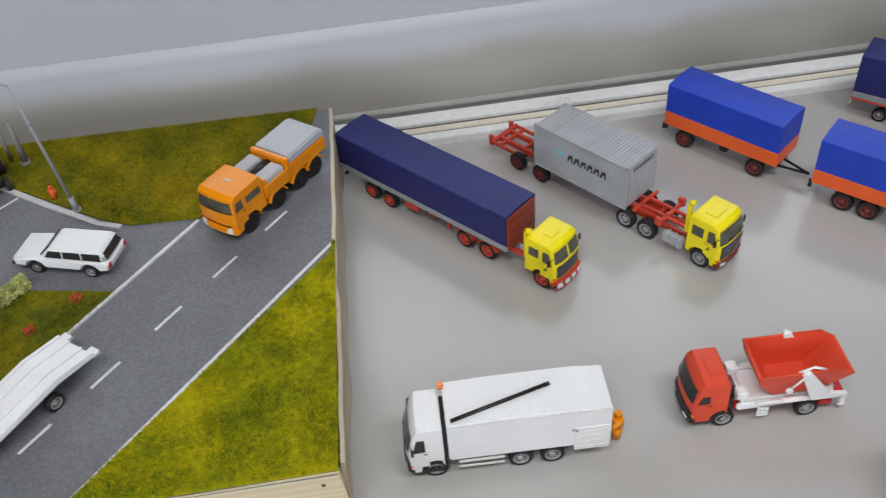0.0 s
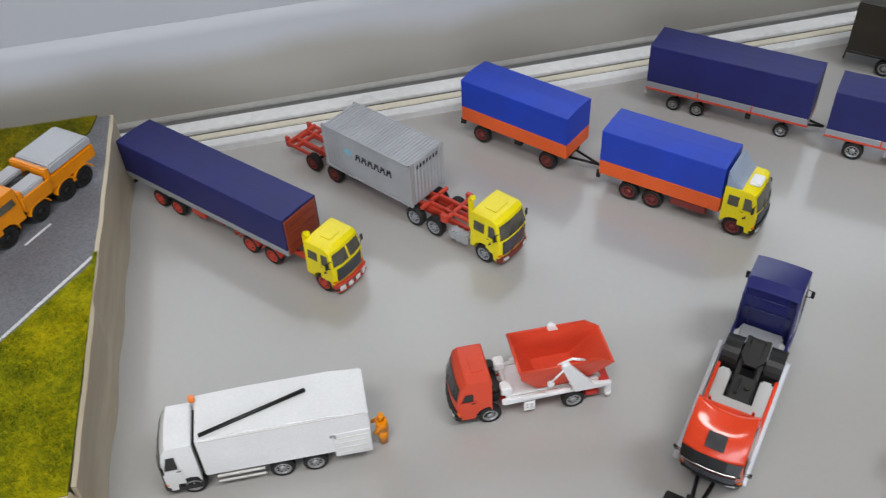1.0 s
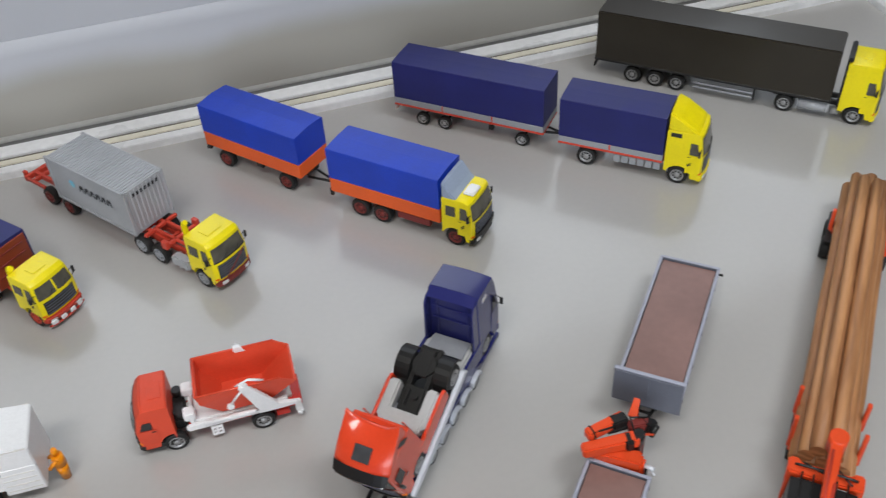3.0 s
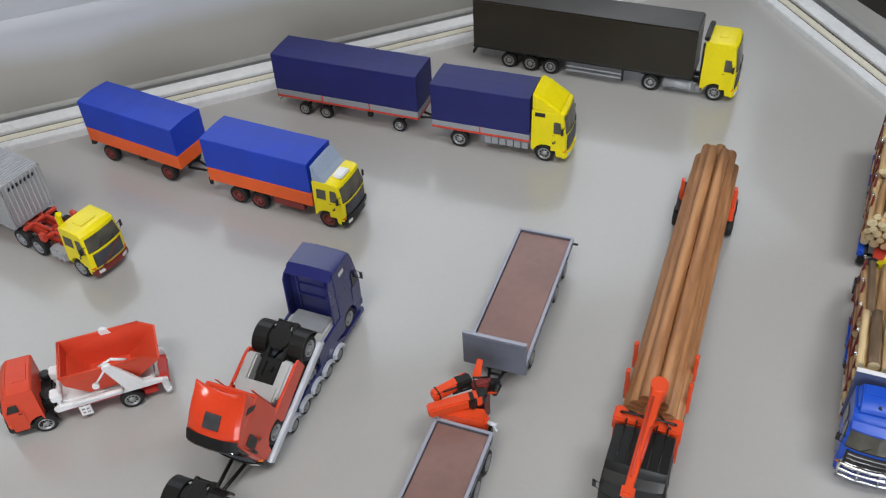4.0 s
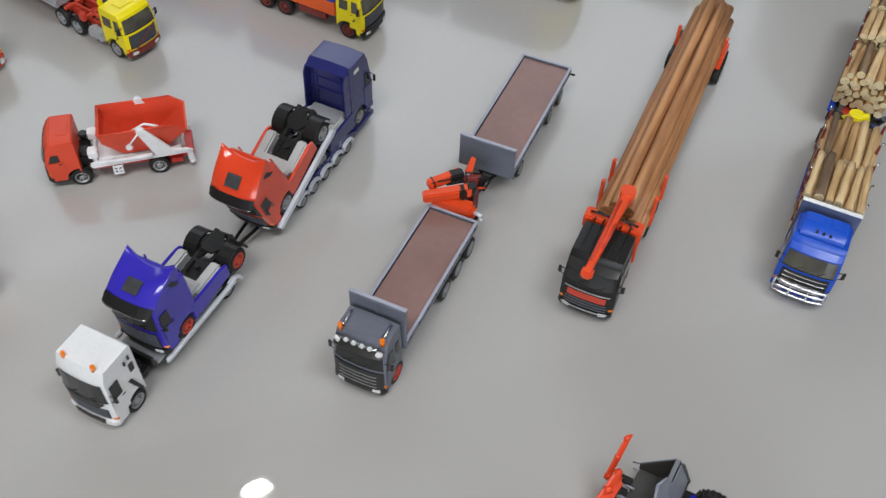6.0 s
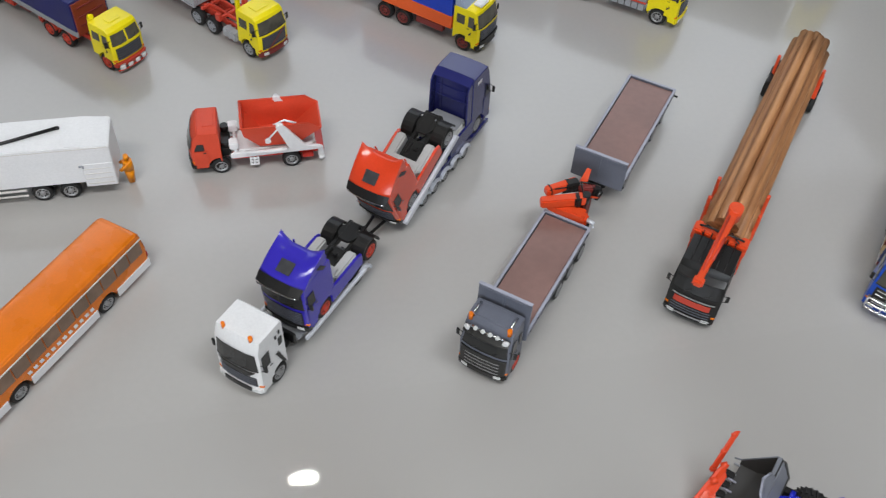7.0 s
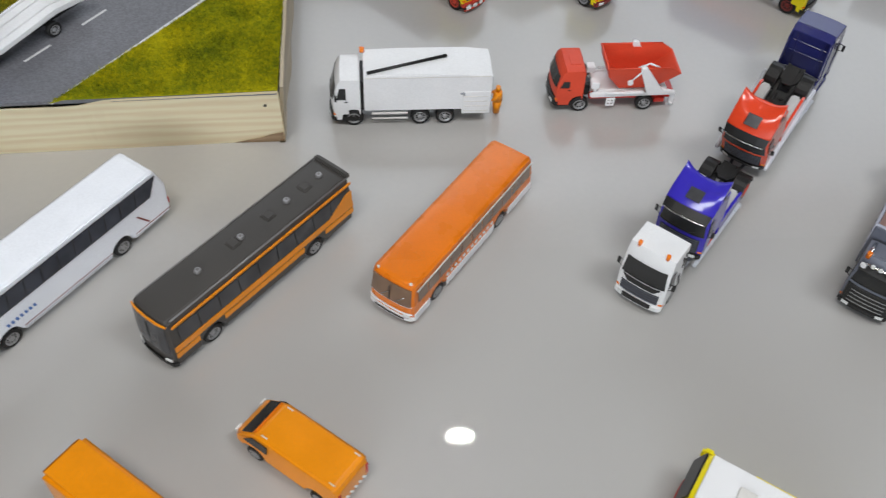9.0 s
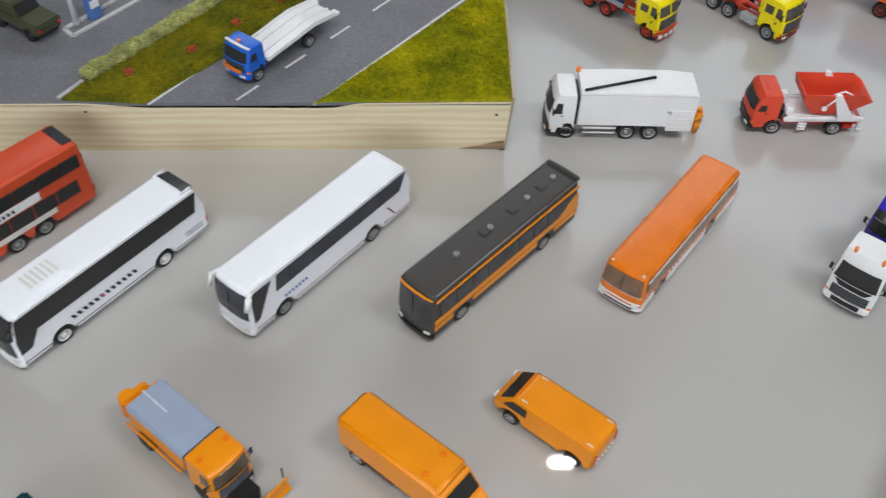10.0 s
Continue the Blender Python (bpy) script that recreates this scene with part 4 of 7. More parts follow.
# ---- black box semi-trailer with yellow tractor ----
t = thing("box_semi_trailer_truck", "yellow cab tractor with a plain black box semi-trailer", "truck", "model trucks")
part("box_body", box(-25, 122, -13, 13, 13, 47, 0.8), plastic("brown_black_plastic", (0.028, 0.023, 0.016), 0.34, 0.2), t)
part("edge_rail", box(-25.2, 122.2, -13.2, 13.2, 12.4, 14, 0.2), BLACK, t)
chassis(t, -22, 118, BLACK, 9, 3.5)
for x in (0, 15, 29):
    axle(t, x, 12, 5.5, 3.8, RIM)
part("rear_lamp_bar", box(-26, -25, -12, 12, 6.5, 9.5, 0.3), BLACK, t)
lamps_rear(t, -26, 9, 7, OFFWHITE)
for s in (-1, 1):
    part("side_guard", box(40, 78, s * 12 - 0.4, s * 12 + 0.4, 5, 6.2, 0.2, box(40, 78, s * 12 - 0.4, s * 12 + 0.4, 8, 9.2, 0.2)), GREY, t)
    part("guard_post", box(77, 78.4, s * 12 - 0.5, s * 12 + 0.5, 4, 12.5, 0.2), BLACK, t)
chassis(t, 88, 146, BLACK, 6.8, 3.2, name="tractor_frame")
axle(t, 96, 12, 5.7, 4.2, RIM)
axle(t, 136.5, 12, 5.7, 3.4, RIM)
tank(t, 104, 122, -9.5, 7.2, 3.2, SILVER)
tank(t, 123.5, 128, -9.5, 6.2, 2.4, RIM)
c = cab(t, 127, 149, 25, 5, 40.5, YELLOW, 21.5, 2.6, 136.5, 7.2, bumper=YELLOW, rear_window=False, win_top=30)
part("side_spoiler", box(125.8, 127.2, -12.2, -11, 10, 40, 0.4, box(125.8, 127.2, 11, 12.2, 10, 40, 0.4, box(125.8, 129, -11.5, 11.5, 41, 43.5, 0.6))), BLACK, c)
part("roof_hatch", box(134, 139, -4, 4, 40.4, 41.0, 0.3), YELLOW, c)
A = ahead(.512, .521, -41.2, 0, 11.5)
put(t, A[0], A[1], -41.2)

# ---- white refuse lorry and its loader figure ----
t = thing("refuse_lorry", "white refuse collection lorry with a black hose on its roof", "truck", "model trucks")
body = part("refuse_body", prism([(16, 11), (70, 11), (70, 35.4), (50, 36.2), (14, 36.2), (0, 34.4), (0, 9), (14, 7.5)], -12, 12, 0.5), WHITE, t)
part("tailgate", box(0.2, 16, -12.25, 12.25, 7.8, 24, 0.4), WHITE, body)
for k in range(4):
    for y in (-12.33, 12.33):
        part("panel_rib", box(1.5, 15, y - 0.13, y + 0.13, 10 + 3.4 * k, 10.5 + 3.4 * k, 0.1), OFFWHITE, body)
part("hose", rod((68, 10, 36.4), (26, -2.6, 37.2), 0.9, rod((26, -2.6, 37.2), (24.5, -3.4, 36.6), 1.0)), BLACK, body)
part("clip", rod((17, 12.3, 22.5), (15, 12.3, 23.2), 0.5, rod((15, 12.3, 23.2), (15, 12.3, 21.5), 0.5)), GREY, body)
for y in (-11.85, 11.85):
    part("edge_trim", box(1, 69, y - 0.25, y + 0.25, 34.0, 34.6, 0.1), OFFWHITE, body)
chassis(t, 4, 84, BLACK, 7, 3.5)
for x in (25, 39):
    axle(t, x, 11.5, 5.4, 4.0, RIM)
axle(t, 76, 11.5, 5.4, 3.4, RIM)
for y in (-11.4, 11.4):
    part("side_guard", box(46, 66, y - 0.4, y + 0.4, 4.5, 5.6, 0.2), OFFWHITE, t)
    part("side_guard", box(46, 66, y - 0.4, y + 0.4, 8, 9.4, 0.2), OFFWHITE, t)
part("gap_panel", box(69.8, 72, -9, 9, 9, 30, 0.3), BLACK, t)
c = cab(t, 72, 88.5, 24, 5, 33, WHITE, 19, 3.2, 76, 7.0, bumper=BLACK, rear_window=False, grille_z=(8, 13), roof_drop=3)
part("beacon", rod((70.5, -8, 37), (70.5, -8, 39.6), 1.4), AMBER, c)
part("front_mask", box(88.3, 89.2, -11.2, 11.2, 6.6, 11.6, 0.4), BLACK, c, "black front mask")
part("sill", box(72, 88, -11.9, 11.9, 3.6, 7.2, 0.5), BLACK, c)
REFUSE = (.1512, .3174, 179.6)
put(t, *REFUSE, tall=0.985)

fig = None
fig = rod((0, 0, 1), (0, 0, 10), 1.5, fig, 10, 2.2)
fig = rod((0, 0, 10), (0, 0, 16), 2.3, fig, 10, 2.0)
fig = rod((0, 0, 16), (0, 0, 17), 0.8, fig, 8)
fig = rod((0, 0, 17), (0, 0, 19.6), 1.3, fig, 10, 1.0)
fig = rod((0, 1.8, 15), (3, 2.6, 12), 0.8, fig, 8)
fig = rod((0, -1.8, 15), (3, -2.6, 12), 0.8, fig, 8)
f = part("figurine", fig, ORANGE)
tagged(f, "tiny orange plastic loader figurine standing behind the refuse lorry", "figurine")
f.matrix_world = pose(.1562, .3140, 0.0, 0, 0, 185) @ Matrix.Diagonal((1.25, 1.25, 1.0, 1.0))

# ---- red skip lorry ----
t = thing("skip_lorry", "red cab skip lorry with white lifting arms and bed", "truck", "model trucks")
chassis(t, 14, 78, OFFWHITE, 7.5, 3.5)
axle(t, 28, 11.5, 5.2, 4.0, RIM)
axle(t, 66, 11.5, 5.2, 3.2, RIM)
part("bed", box(16, 58, -8.6, 8.6, 11, 13.2, 0.5), WHITE, t, "white bed")
part("head_frame", box(56.6, 58.4, -9.4, 9.4, 12.8, 15.5, 0.4, box(55.6, 60.4, -9.8, -4.6, 15, 19.5, 0.5, box(55.6, 60.4, 4.6, 9.8, 15, 19.5, 0.5))), WHITE, t)
part("red_frame", box(10, 60, -8, 8, 6.2, 9.4, 0.4), RED, t)
for s in (-1, 1):
    arm = part("arm", slab([(19, s * 12.6, 12.2), (12, s * 12.6, 12.8), (12, s * 12.6, 14.6), (20, s * 12.6, 16.2), (31.4, s * 12.6, 32.4), (34.4, s * 12.6, 32.4), (35, s * 12.6, 30.6), (29, s * 12.6, 15), (28, s * 12.6, 12.2)], (0, -s * 1.9, 0), None, 0.35), WHITE, t, "white lifting arm")
    part("arm_pin", rod((33, s * 10.4, 31), (33, s * 13.4, 31), 1.5, None, 12), WHITE, arm)
    part("chain", rod((33.4, s * 12.9, 30.6), (39.4, s * 13.2, 23.4), 0.5, rod((39.6, s * 12.4, 22.4), (39.6, s * 13.8, 22.4), 1.6)), WHITE, arm)
    part("ram", rod((30, s * 11.6, 13.6), (52, s * 11.2, 13.2), 0.9, rod((30, s * 11.6, 13.6), (41, s * 11.4, 13.4), 1.3)), WHITE, t)
    part("side_rail", prism([(12, 10.6), (59.6, 9.4), (60.4, 10.4), (60.4, 12.4), (58, 13.2), (20, 13.0), (12, 12.6)], s * 10.0 - 0.9, s * 10.0 + 0.9, 0.4), WHITE, t)
    part("stabiliser", box(10.4, 13.4, s * 9.6 - 1.2, s * 9.6 + 1.2, 5, 12, 0.5, rod((11.6, s * 9.6, 3.0), (11.6, s * 9.6, 5.2), 1.6)), WHITE, t)
    step = None
    for k in range(3):
        step = box(45.6, 50.6, s * 10.8 - 0.5, s * 10.8 + 0.5, 3.6 + 2.2 * k, 4.5 + 2.2 * k, 0.1, step)
    for x in (45.6, 47.7, 49.8):
        step = box(x, x + 0.8, s * 10.8 - 0.45, s * 10.8 + 0.45, 3.6, 9.4, 0.1, step)
    part("step", step, WHITE, t)
    part("rear_guard", box(16, 22, s * 8.4 - 1.6, s * 8.4 + 1.6, 4.4, 7.6, 0.4), RED, t)
part("far_hook", rod((24, 10.5, 31), (30, 11.2, 34.4), 0.6, rod((36, 10.5, 31), (30, 11.2, 34.4), 0.5)), WHITE, t)
part("engine", box(60, 66, -7, 7, 8, 15, 0.8, rod((62.6, -7.4, 15), (62.6, -7.4, 18.5), 2.2, rod((62.4, 4, 13), (62.4, 4, 17.5), 2.6))), BLACK, t)
c = cab(t, 65, 82, 23.4, 5.5, 29.5, SKIP_RED, 17.6, 3.0, 66, 6.6, bumper=BLACK, rear_window=False, mirrors=False, roof_drop=2.4, win_top=22.4, grille_z=(8, 12))
part("roof_lip", box(75.7, 76.7, -10.0, 10.0, 29.0, 29.9, 0.35), SKIP_RED, c)
part("front_mask", box(81.9, 82.7, -10.8, 10.8, 7.6, 11.4, 0.4), BLACK, c)
part("cab_sill", box(65.2, 81.7, -11.5, 11.5, 4, 8, 0.6), BLACK, c)
part("roof_panel", box(67, 73, -5, 5, 29.4, 29.9, 0.2), SKIP_RED, c)
SKIPLORRY = (.2700, .3247, 179.8)
put(t, *SKIPLORRY, tall=0.975)

t = thing("skip", "empty red open-topped skip with sloped ends on the lorry", "skip")
b = bmesh.new()
prof = [(53, 31), (52, 25), (44, 14.6), (24, 14.6), (10.5, 26.6), (17, 31)]
outer = [[b.verts.new((x, s * (11.6 if z > 30 else 11 if z > 20 else 8.4), z)) for x, z in prof] for s in (-1, 1)]
inner = [[b.verts.new((x + (0.9 if x < 30 else -0.9), s * (10.9 if z > 30 else 10.3 if z > 20 else 7.7), z + (0.8 if z < 20 else 0))) for x, z in prof] for s in (-1, 1)]
for a in (outer, inner):
    for k in range(4):
        b.faces.new((a[0][k], a[0][k + 1], a[1][k + 1], a[1][k]))
    b.faces.new(a[0]), b.faces.new(a[1])
for s in (0, 1):
    b.faces.new((outer[s][0], inner[s][0], inner[s][5], outer[s][5]))
    b.faces.new((outer[s][4], inner[s][4], inner[s][5], outer[s][5]))
b.faces.new((outer[0][0], outer[1][0], inner[1][0], inner[0][0]))
b.faces.new((outer[0][4], outer[1][4], inner[1][4], inner[0][4]))
part("hull", b, SKIP_RED, t)
part("rim_bar", rod((53, -11.4, 31), (17, -11.4, 31), 0.5, rod((53, 11.4, 31), (17, 11.4, 31), 0.5, rod((53, -11.4, 31), (53, 11.4, 31), 0.5))), SKIP_RED, t)
put(t, *SKIPLORRY, tall=0.975)


def tractor(name, label, mat, rim, hatch=True, visor=True):
    """A long-nosed-roof tractor unit: origin under the front axle, rear axle 44 behind."""
    t = thing(name, label, "truck", "tractors on the recovery lorry")
    chassis(t, -47, 8, BLACK, 7, 3.4, 8)
    axle(t, 0, 12, 5.6, 3.4, rim)
    axle(t, -38.5, 12.2, 5.8, 6.2, rim)
    for s in (-1, 1):
        guard = bmesh.new()
        rows = []
        for i in range(11):
            a = math.pi * (0.02 + 0.96 * i / 10)
            rows.append([guard.verts.new((-38.5 + (7.2 + d) * math.cos(a), s * y, 5.6 + (7.0 + d) * math.sin(a))) for d, y in ((0, 12.4), (0.8, 12.4), (0.8, 5.6), (0, 5.6))])
        for p, q in zip(rows, rows[1:]):
            for k in range(4):
                guard.faces.new((p[k], q[k], q[(k + 1) % 4], p[(k + 1) % 4]))
        guard.faces.new(rows[0]), guard.faces.new(rows[-1][::-1])
        part("mudguard", guard, BLACK, t)
        part("side_skirt", prism([(-31, 4.6), (-5, 3.8), (-5, 14.4), (-28, 13.4), (-31, 12)], s * 12 - 0.7, s * 12 + 0.7, 0.4), mat, t)
        part("tank_cover", box(-29, -12, s * 8.6 - 2.6, s * 8.6 + 2.6, 8, 13.9, 0.9), PALEGREY, t, "pale grey tank cover")
    part("catwalk", box(-29, -17, -4.5, 4.5, 10, 11.2, 0.3), BLACK, t)
    part("battery_cover", box(-17, -9.6, -9.6, 9.6, 9, 14.6, 0.8), PALEGREY, t, "pale grey cover behind the cab")
    part("coupling", rod((-24, 2, 12), (-24, 2, 14), 1.2, box(-27, -20, -2.4, -1.2, 11, 13, 0.3)), BLACK, t)
    part("fifth_wheel", rod((-38.5, 0, 10.5), (-38.5, 0, 12.5), 5.2, box(-45, -33, -3, 3, 11, 12.6, 0.4), 16), BLACK, t)
    if not hatch:
        # high sleeper cab with side flaps round its rear wall
        c = cab(t, -8, 15, 25.5, 4.5, 41.5, mat, 21, 4.0, 0, 7.0, bumper=mat, grille_z=(8, 17), rear_window=False, roof_drop=5, win_top=29)
        for s in (-1, 1):
            part("side_flap", slab([(-13.5, s * 12.4, 9), (-7, s * 12.4, 9), (-7, s * 11.6, 39.6), (-11.5, s * 11.6, 39.6), (-13.5, s * 11.8, 36)], (0, -s * 0.9, 0), None, 0.25), mat, c)
            part("rear_rib", box(-8.9, -8.0, s * 7.4 - 0.5, s * 7.4 + 0.5, 12, 37, 0.2), mat, c)
            part("roof_print", box(-3, 1.6, s * 11.9 - 0.2, s * 11.9 + 0.12, 35.2, 37.4, 0.05), OFFWHITE, c)
        part("top_flap", slab([(-11.5, -11.4, 38.6), (-11.5, 11.4, 38.6), (-6.5, 11.2, 41.3), (-6.5, -11.2, 41.3)], (0, 0, 0.9), None, 0.2), mat, c)
        part("rear_rib", box(-8.9, -8.0, -10, 10, 24, 25, 0.2, box(-8.7, -8.0, -10, 10, 31, 31.8, 0.2)), mat, c)
        part("rear_platform", box(-20, -9.5, -9, 9, 13.6, 14.8, 0.3), GREY, c)
        return t
    c = cab(t, -8, 15, 25.5, 4.5, 35, mat, 20, 1.4, 0, 7.0, bumper=BLACK, grille_z=(8, 18), rear_window=False, win_top=28)
    # roof fairing that rises to two rear horns
    b = bmesh.new()
    rows = []
    for i in range(13):
        u = i / 12
        x = 14.2 - 20.2 * u
        row = []
        for k in range(13):
            v = -1 + k / 6
            z = 34.2 + 5.2 * math.sin(min(1, 1.5 * u) * math.pi / 2) * (1 - 0.25 * v ** 6) + 5.4 * u ** 2 * abs(v) ** 3
            row.append(b.verts.new((x + 1.6 * (1 - v * v) * u - 1.4 * (v * v) * (1 - u), v * (12.1 - 0.5 * u), z)))
        base = [b.verts.new((x - 1.4 * (1 - u), 11.6, 32)), b.verts.new((x - 1.4 * (1 - u), -11.6, 32))]
        rows.append(row + base)
    for p, q in zip(rows, rows[1:]):
        for k in range(15):
            f = b.faces.new((p[k], q[k], q[(k + 1) % 15], p[(k + 1) % 15]))
            f.smooth = k < 12
    b.faces.new(rows[0]), b.faces.new(rows[-1][::-1])
    roof = part("roof_fairing", b, mat, c)
    part("roof_hatch", slab([(10.6, -3.7, 37.4), (10.6, 3.7, 37.4), (4.6, 3.7, 39.5), (4.6, -3.7, 39.5)], (0.3, 0, 0.55), None, 0.2), SMOKED, roof)
    if visor:
        part("sun_visor", slab([(13.2, -11.8, 34.2), (13.2, 11.8, 34.2), (17.2, 11.4, 31.4), (17.2, -11.4, 31.4)], (0, 0, 0.8)), BLACK, c)
        part("visor_line", rod((17.3, -10.6, 31.8), (17.3, 10.6, 31.8), 0.35), CHROME, c)
    for s in (-1, 1):
        part("rear_pillar_window", slab([(-4.5, s * 12.0, 33.5), (-2.0, s * 12.0, 33.5), (1.5, s * 11.7, 37.5), (-1.5, s * 11.7, 37.5)], (0, s * 0.25, 0)), GLASS, c)
        part("step", box(8, 15, s * 12 - 0.5, s * 12 + 0.5, 3.6, 5.6, 0.2), BLACK, c)
    part("back_panel_rib", box(-9.5, -9, -9, -8, 12, 34, 0.1, box(-9.5, -9, 8, 9, 12, 34, 0.1, box(-9.5, -9, -8, 8, 25, 25.8, 0.1))), mat, c)
    return t


# ---- recovery lorry with two tractors piggyback on a low trailer ----
TX, TY, TH = .3430, .3278, -131.0


def tow(root, s, lat=-2.5, z=0.0, pitch=0.0, turn=0.0):
    A = ahead(TX, TY, TH, s, lat)
    put(root, A[0], A[1], TH + turn, z * MM, pitch)


t = thing("recovery_lorry", "white high-roofed recovery lorry with two amber beacons and a low bed", "truck", "model trucks")
chassis(t, 118, 200, BLACK, 6, 3, 8)
part("bed", box(119, 176, -10.5, 10.5, 8.6, 9.6, 0.3), GREY, t, "grey loading bed")
for s in (-1, 1):
    part("bed_edge", box(124, 174, s * 13.4 - 0.9, s * 13.4 + 0.9, 8.4, 11.0, 0.6), PALE_SILVER, t, "pale silver bed edge")
    part("edge_guard", prism([(119.5, 7), (121, 10.4), (124.5, 12.4), (129, 11.6), (129, 10), (124.6, 10.8), (122.2, 9.4), (121.2, 6.6)], s * 13.4 - 1.2, s * 13.4 + 1.2, 0.3), PALE_SILVER, t)
axle(t, 127.5, 11.2, 5.2, 3.6, RIM)
axle(t, 193, 12, 5.5, 3.4, RIM)
part("winch", box(180, 184, -6, 6, 9, 14, 0.8, box(176, 188, -8, 8, 8, 10, 0.4)), BLACK, t)
part("headboard", box(177.5, 179, -10.5, 10.5, 9, 16, 0.3), BLACK, t)
c = cab(t, 187, 206.5, 24.5, 4.5, 38.2, WHITE, 19.5, 1.0, 192, 7.0, bumper=WHITE, roof_drop=5.5, grille_z=(8.5, 15), rear_window=False, win_top=28.5)
part("grille_wing", slab([(206.9, -9.8, 19.4), (206.9, 9.8, 19.4), (206.9, 7, 16.4), (206.9, -7, 16.4)], (0.4, 0, 0)), BLACK, c)
for y in (-7.2, 7.2):
    part("beacon", rod((202.6, y, 37.2), (202.6, y, 40.2), 1.0), AMBER, c)
part("grille_mesh", box(207.3, 207.8, -7.5, 7.5, 5.0, 8, 0.2), BLACK, c)
for y in (-11.9, 11.9):
    part("side_window", box(188.6, 191.2, y - 0.2, y + 0.2, 24, 29, 0.1), GLASS, c)
    part("side_mark", box(189.4, 190.4, y - 0.25, y + 0.25, 31.6, 33.8, 0.1, box(192, 193, y - 0.25, y + 0.25, 30.4, 32.6, 0.1)), BLACK, c)
    part("vent_flap", slab([(188, y * 1.03, 10), (189.6, y * 1.03, 10), (194, y * 1.02, 21), (192, y * 1.02, 21)], (0, 0.25 if y > 0 else -0.25, 0)), BLACK, c)
tow(t, 0, -1.5)

t = tractor("tractor_unit", "glossy violet-blue tractor unit carried on the recovery lorry's bed", VIOLET, BRICKRED)
tow(t, 157.5, -0.3, 9.6, 4.5)
t = tractor("tractor_unit", "glossy orange-red tractor unit carried nose down on a ramp", GLOSSRED, RIM)
tow(t, 75.5, -1.4, 11.2, 24.0)
t = tractor("tractor_unit", "navy blue tractor unit standing backwards on the low trailer", NAVY, RIM, False, False)
tow(t, 4, -3.6, 6.6, 0, 180)

t = thing("low_trailer", "low silver-grey vehicle trailer with dark sides under the tractors", "trailer")
part("deck", box(-12, 84, -9, 9, 4.6, 6.2, 0.3), NAVY, t)
for s in (-1, 1):
    part("side_rail", prism([(-10, 4.4), (84, 4.4), (84, 6.2), (60, 9.5), (20, 12), (10, 7.2), (-10, 7.2)], s * 10.8 - 0.9, s * 10.8 + 0.9, 0.4), NAVY, t)
    part("ramp_rail", slab([(33, s * 13.1, 27), (36, s * 13.1, 29.8), (88, s * 13.1, 9), (86, s * 13.1, 6)], (0, s * 2.2, 0), None, 0.4), PALE_SILVER, t, "silver ramp rail")
    for k in range(5):
        x = 20 + 11 * k
        part("mudguard", prism([(x - 5.2, 5.5), (x - 4.4, 7.8), (x - 1.8, 9), (x + 1.8, 9), (x + 4.4, 7.8), (x + 5.2, 5.5), (x + 4.2, 5.5), (x + 3.4, 7.2), (x, 8.2), (x - 3.4, 7.2), (x - 4.2, 5.5)], s * 12.8 - 1.0, s * 12.8 + 1.0, 0.2), PALE_SILVER, t)
for k in range(5):
    axle(t, 20 + 11 * k, 12.6, 3.8, 2.6, RIM)
part("drawbar", rod((84, -4, 5.4), (118, 0, 6), 0.9, rod((84, 4, 5.4), (118, 0, 6), 0.9)), BLACK, t)
tow(t, 0, -2.6)

# ---- slate grey flat lorry with folded crane, and its flat trailer ----
t = thing("flatbed_lorry", "slate grey flatbed lorry with brown deck and folded orange-red crane", "truck", "model trucks")


def flat_bed(root, x0, x1, w, z, front_h, front_z0=None):
    h = w / 2
    bed = part("deck", box(x0 + 1, x1 - 1, -h + 1, h - 1, z - 2.5, z - 0.6, 0.2), BROWN, root, "dark brown deck")
    for s in (-1, 1):
        part("side_board", box(x0, x1, s * h - 0.6, s * h + 0.6, z - 4.2, z + 0.2, 0.3), SLATE, bed)
        for i in range(9):
            x = x0 + 4 + (x1 - x0 - 8) * i / 8
            part("lashing_eye", box(x - 0.5, x + 0.5, s * (h + 0.6) - 0.3, s * (h + 0.6) + 0.3, z - 1.6, z + 0.1, 0.1), BLACK, bed)
    edge = None
    for s in (-1, 1):
        edge = box(x0, x1, s * h - 0.75, s * h + 0.75, z + 0.1, z + 0.6, 0.2, edge)
    part("bed_edge", box(x0 - 0.7, x0 + 0.7, -h - 0.6, h + 0.6, z + 0.3, z + 0.8, 0.2, edge), BED_EDGE, bed, "pale top edge")
    part("tail_board", box(x0 - 0.6, x0 + 0.6, -h - 0.5, h + 0.5, z - 4.2, z + 0.4, 0.3), SLATE, bed)
    part("headboard", box(x1 - 0.7, x1 + 0.9, -h - 0.8, h + 0.8, front_z0 if front_z0 else z - 4, z + front_h, 0.4), SLATE, root, "slate grey headboard")
    part("headboard_edge", box(x1 - 0.8, x1 + 1.0, -h - 0.9, h + 0.9, z + front_h - 0.2, z + front_h + 0.35, 0.2), BED_EDGE, root)
    part("headboard_frame", box(x1 + 0.9, x1 + 1.4, -h, h, z + front_h - 1.6, z + front_h - 0.4, 0.15, box(x1 + 0.9, x1 + 1.4, -0.6, 0.6, z, z + front_h - 1, 0.15)), SLATE, root)


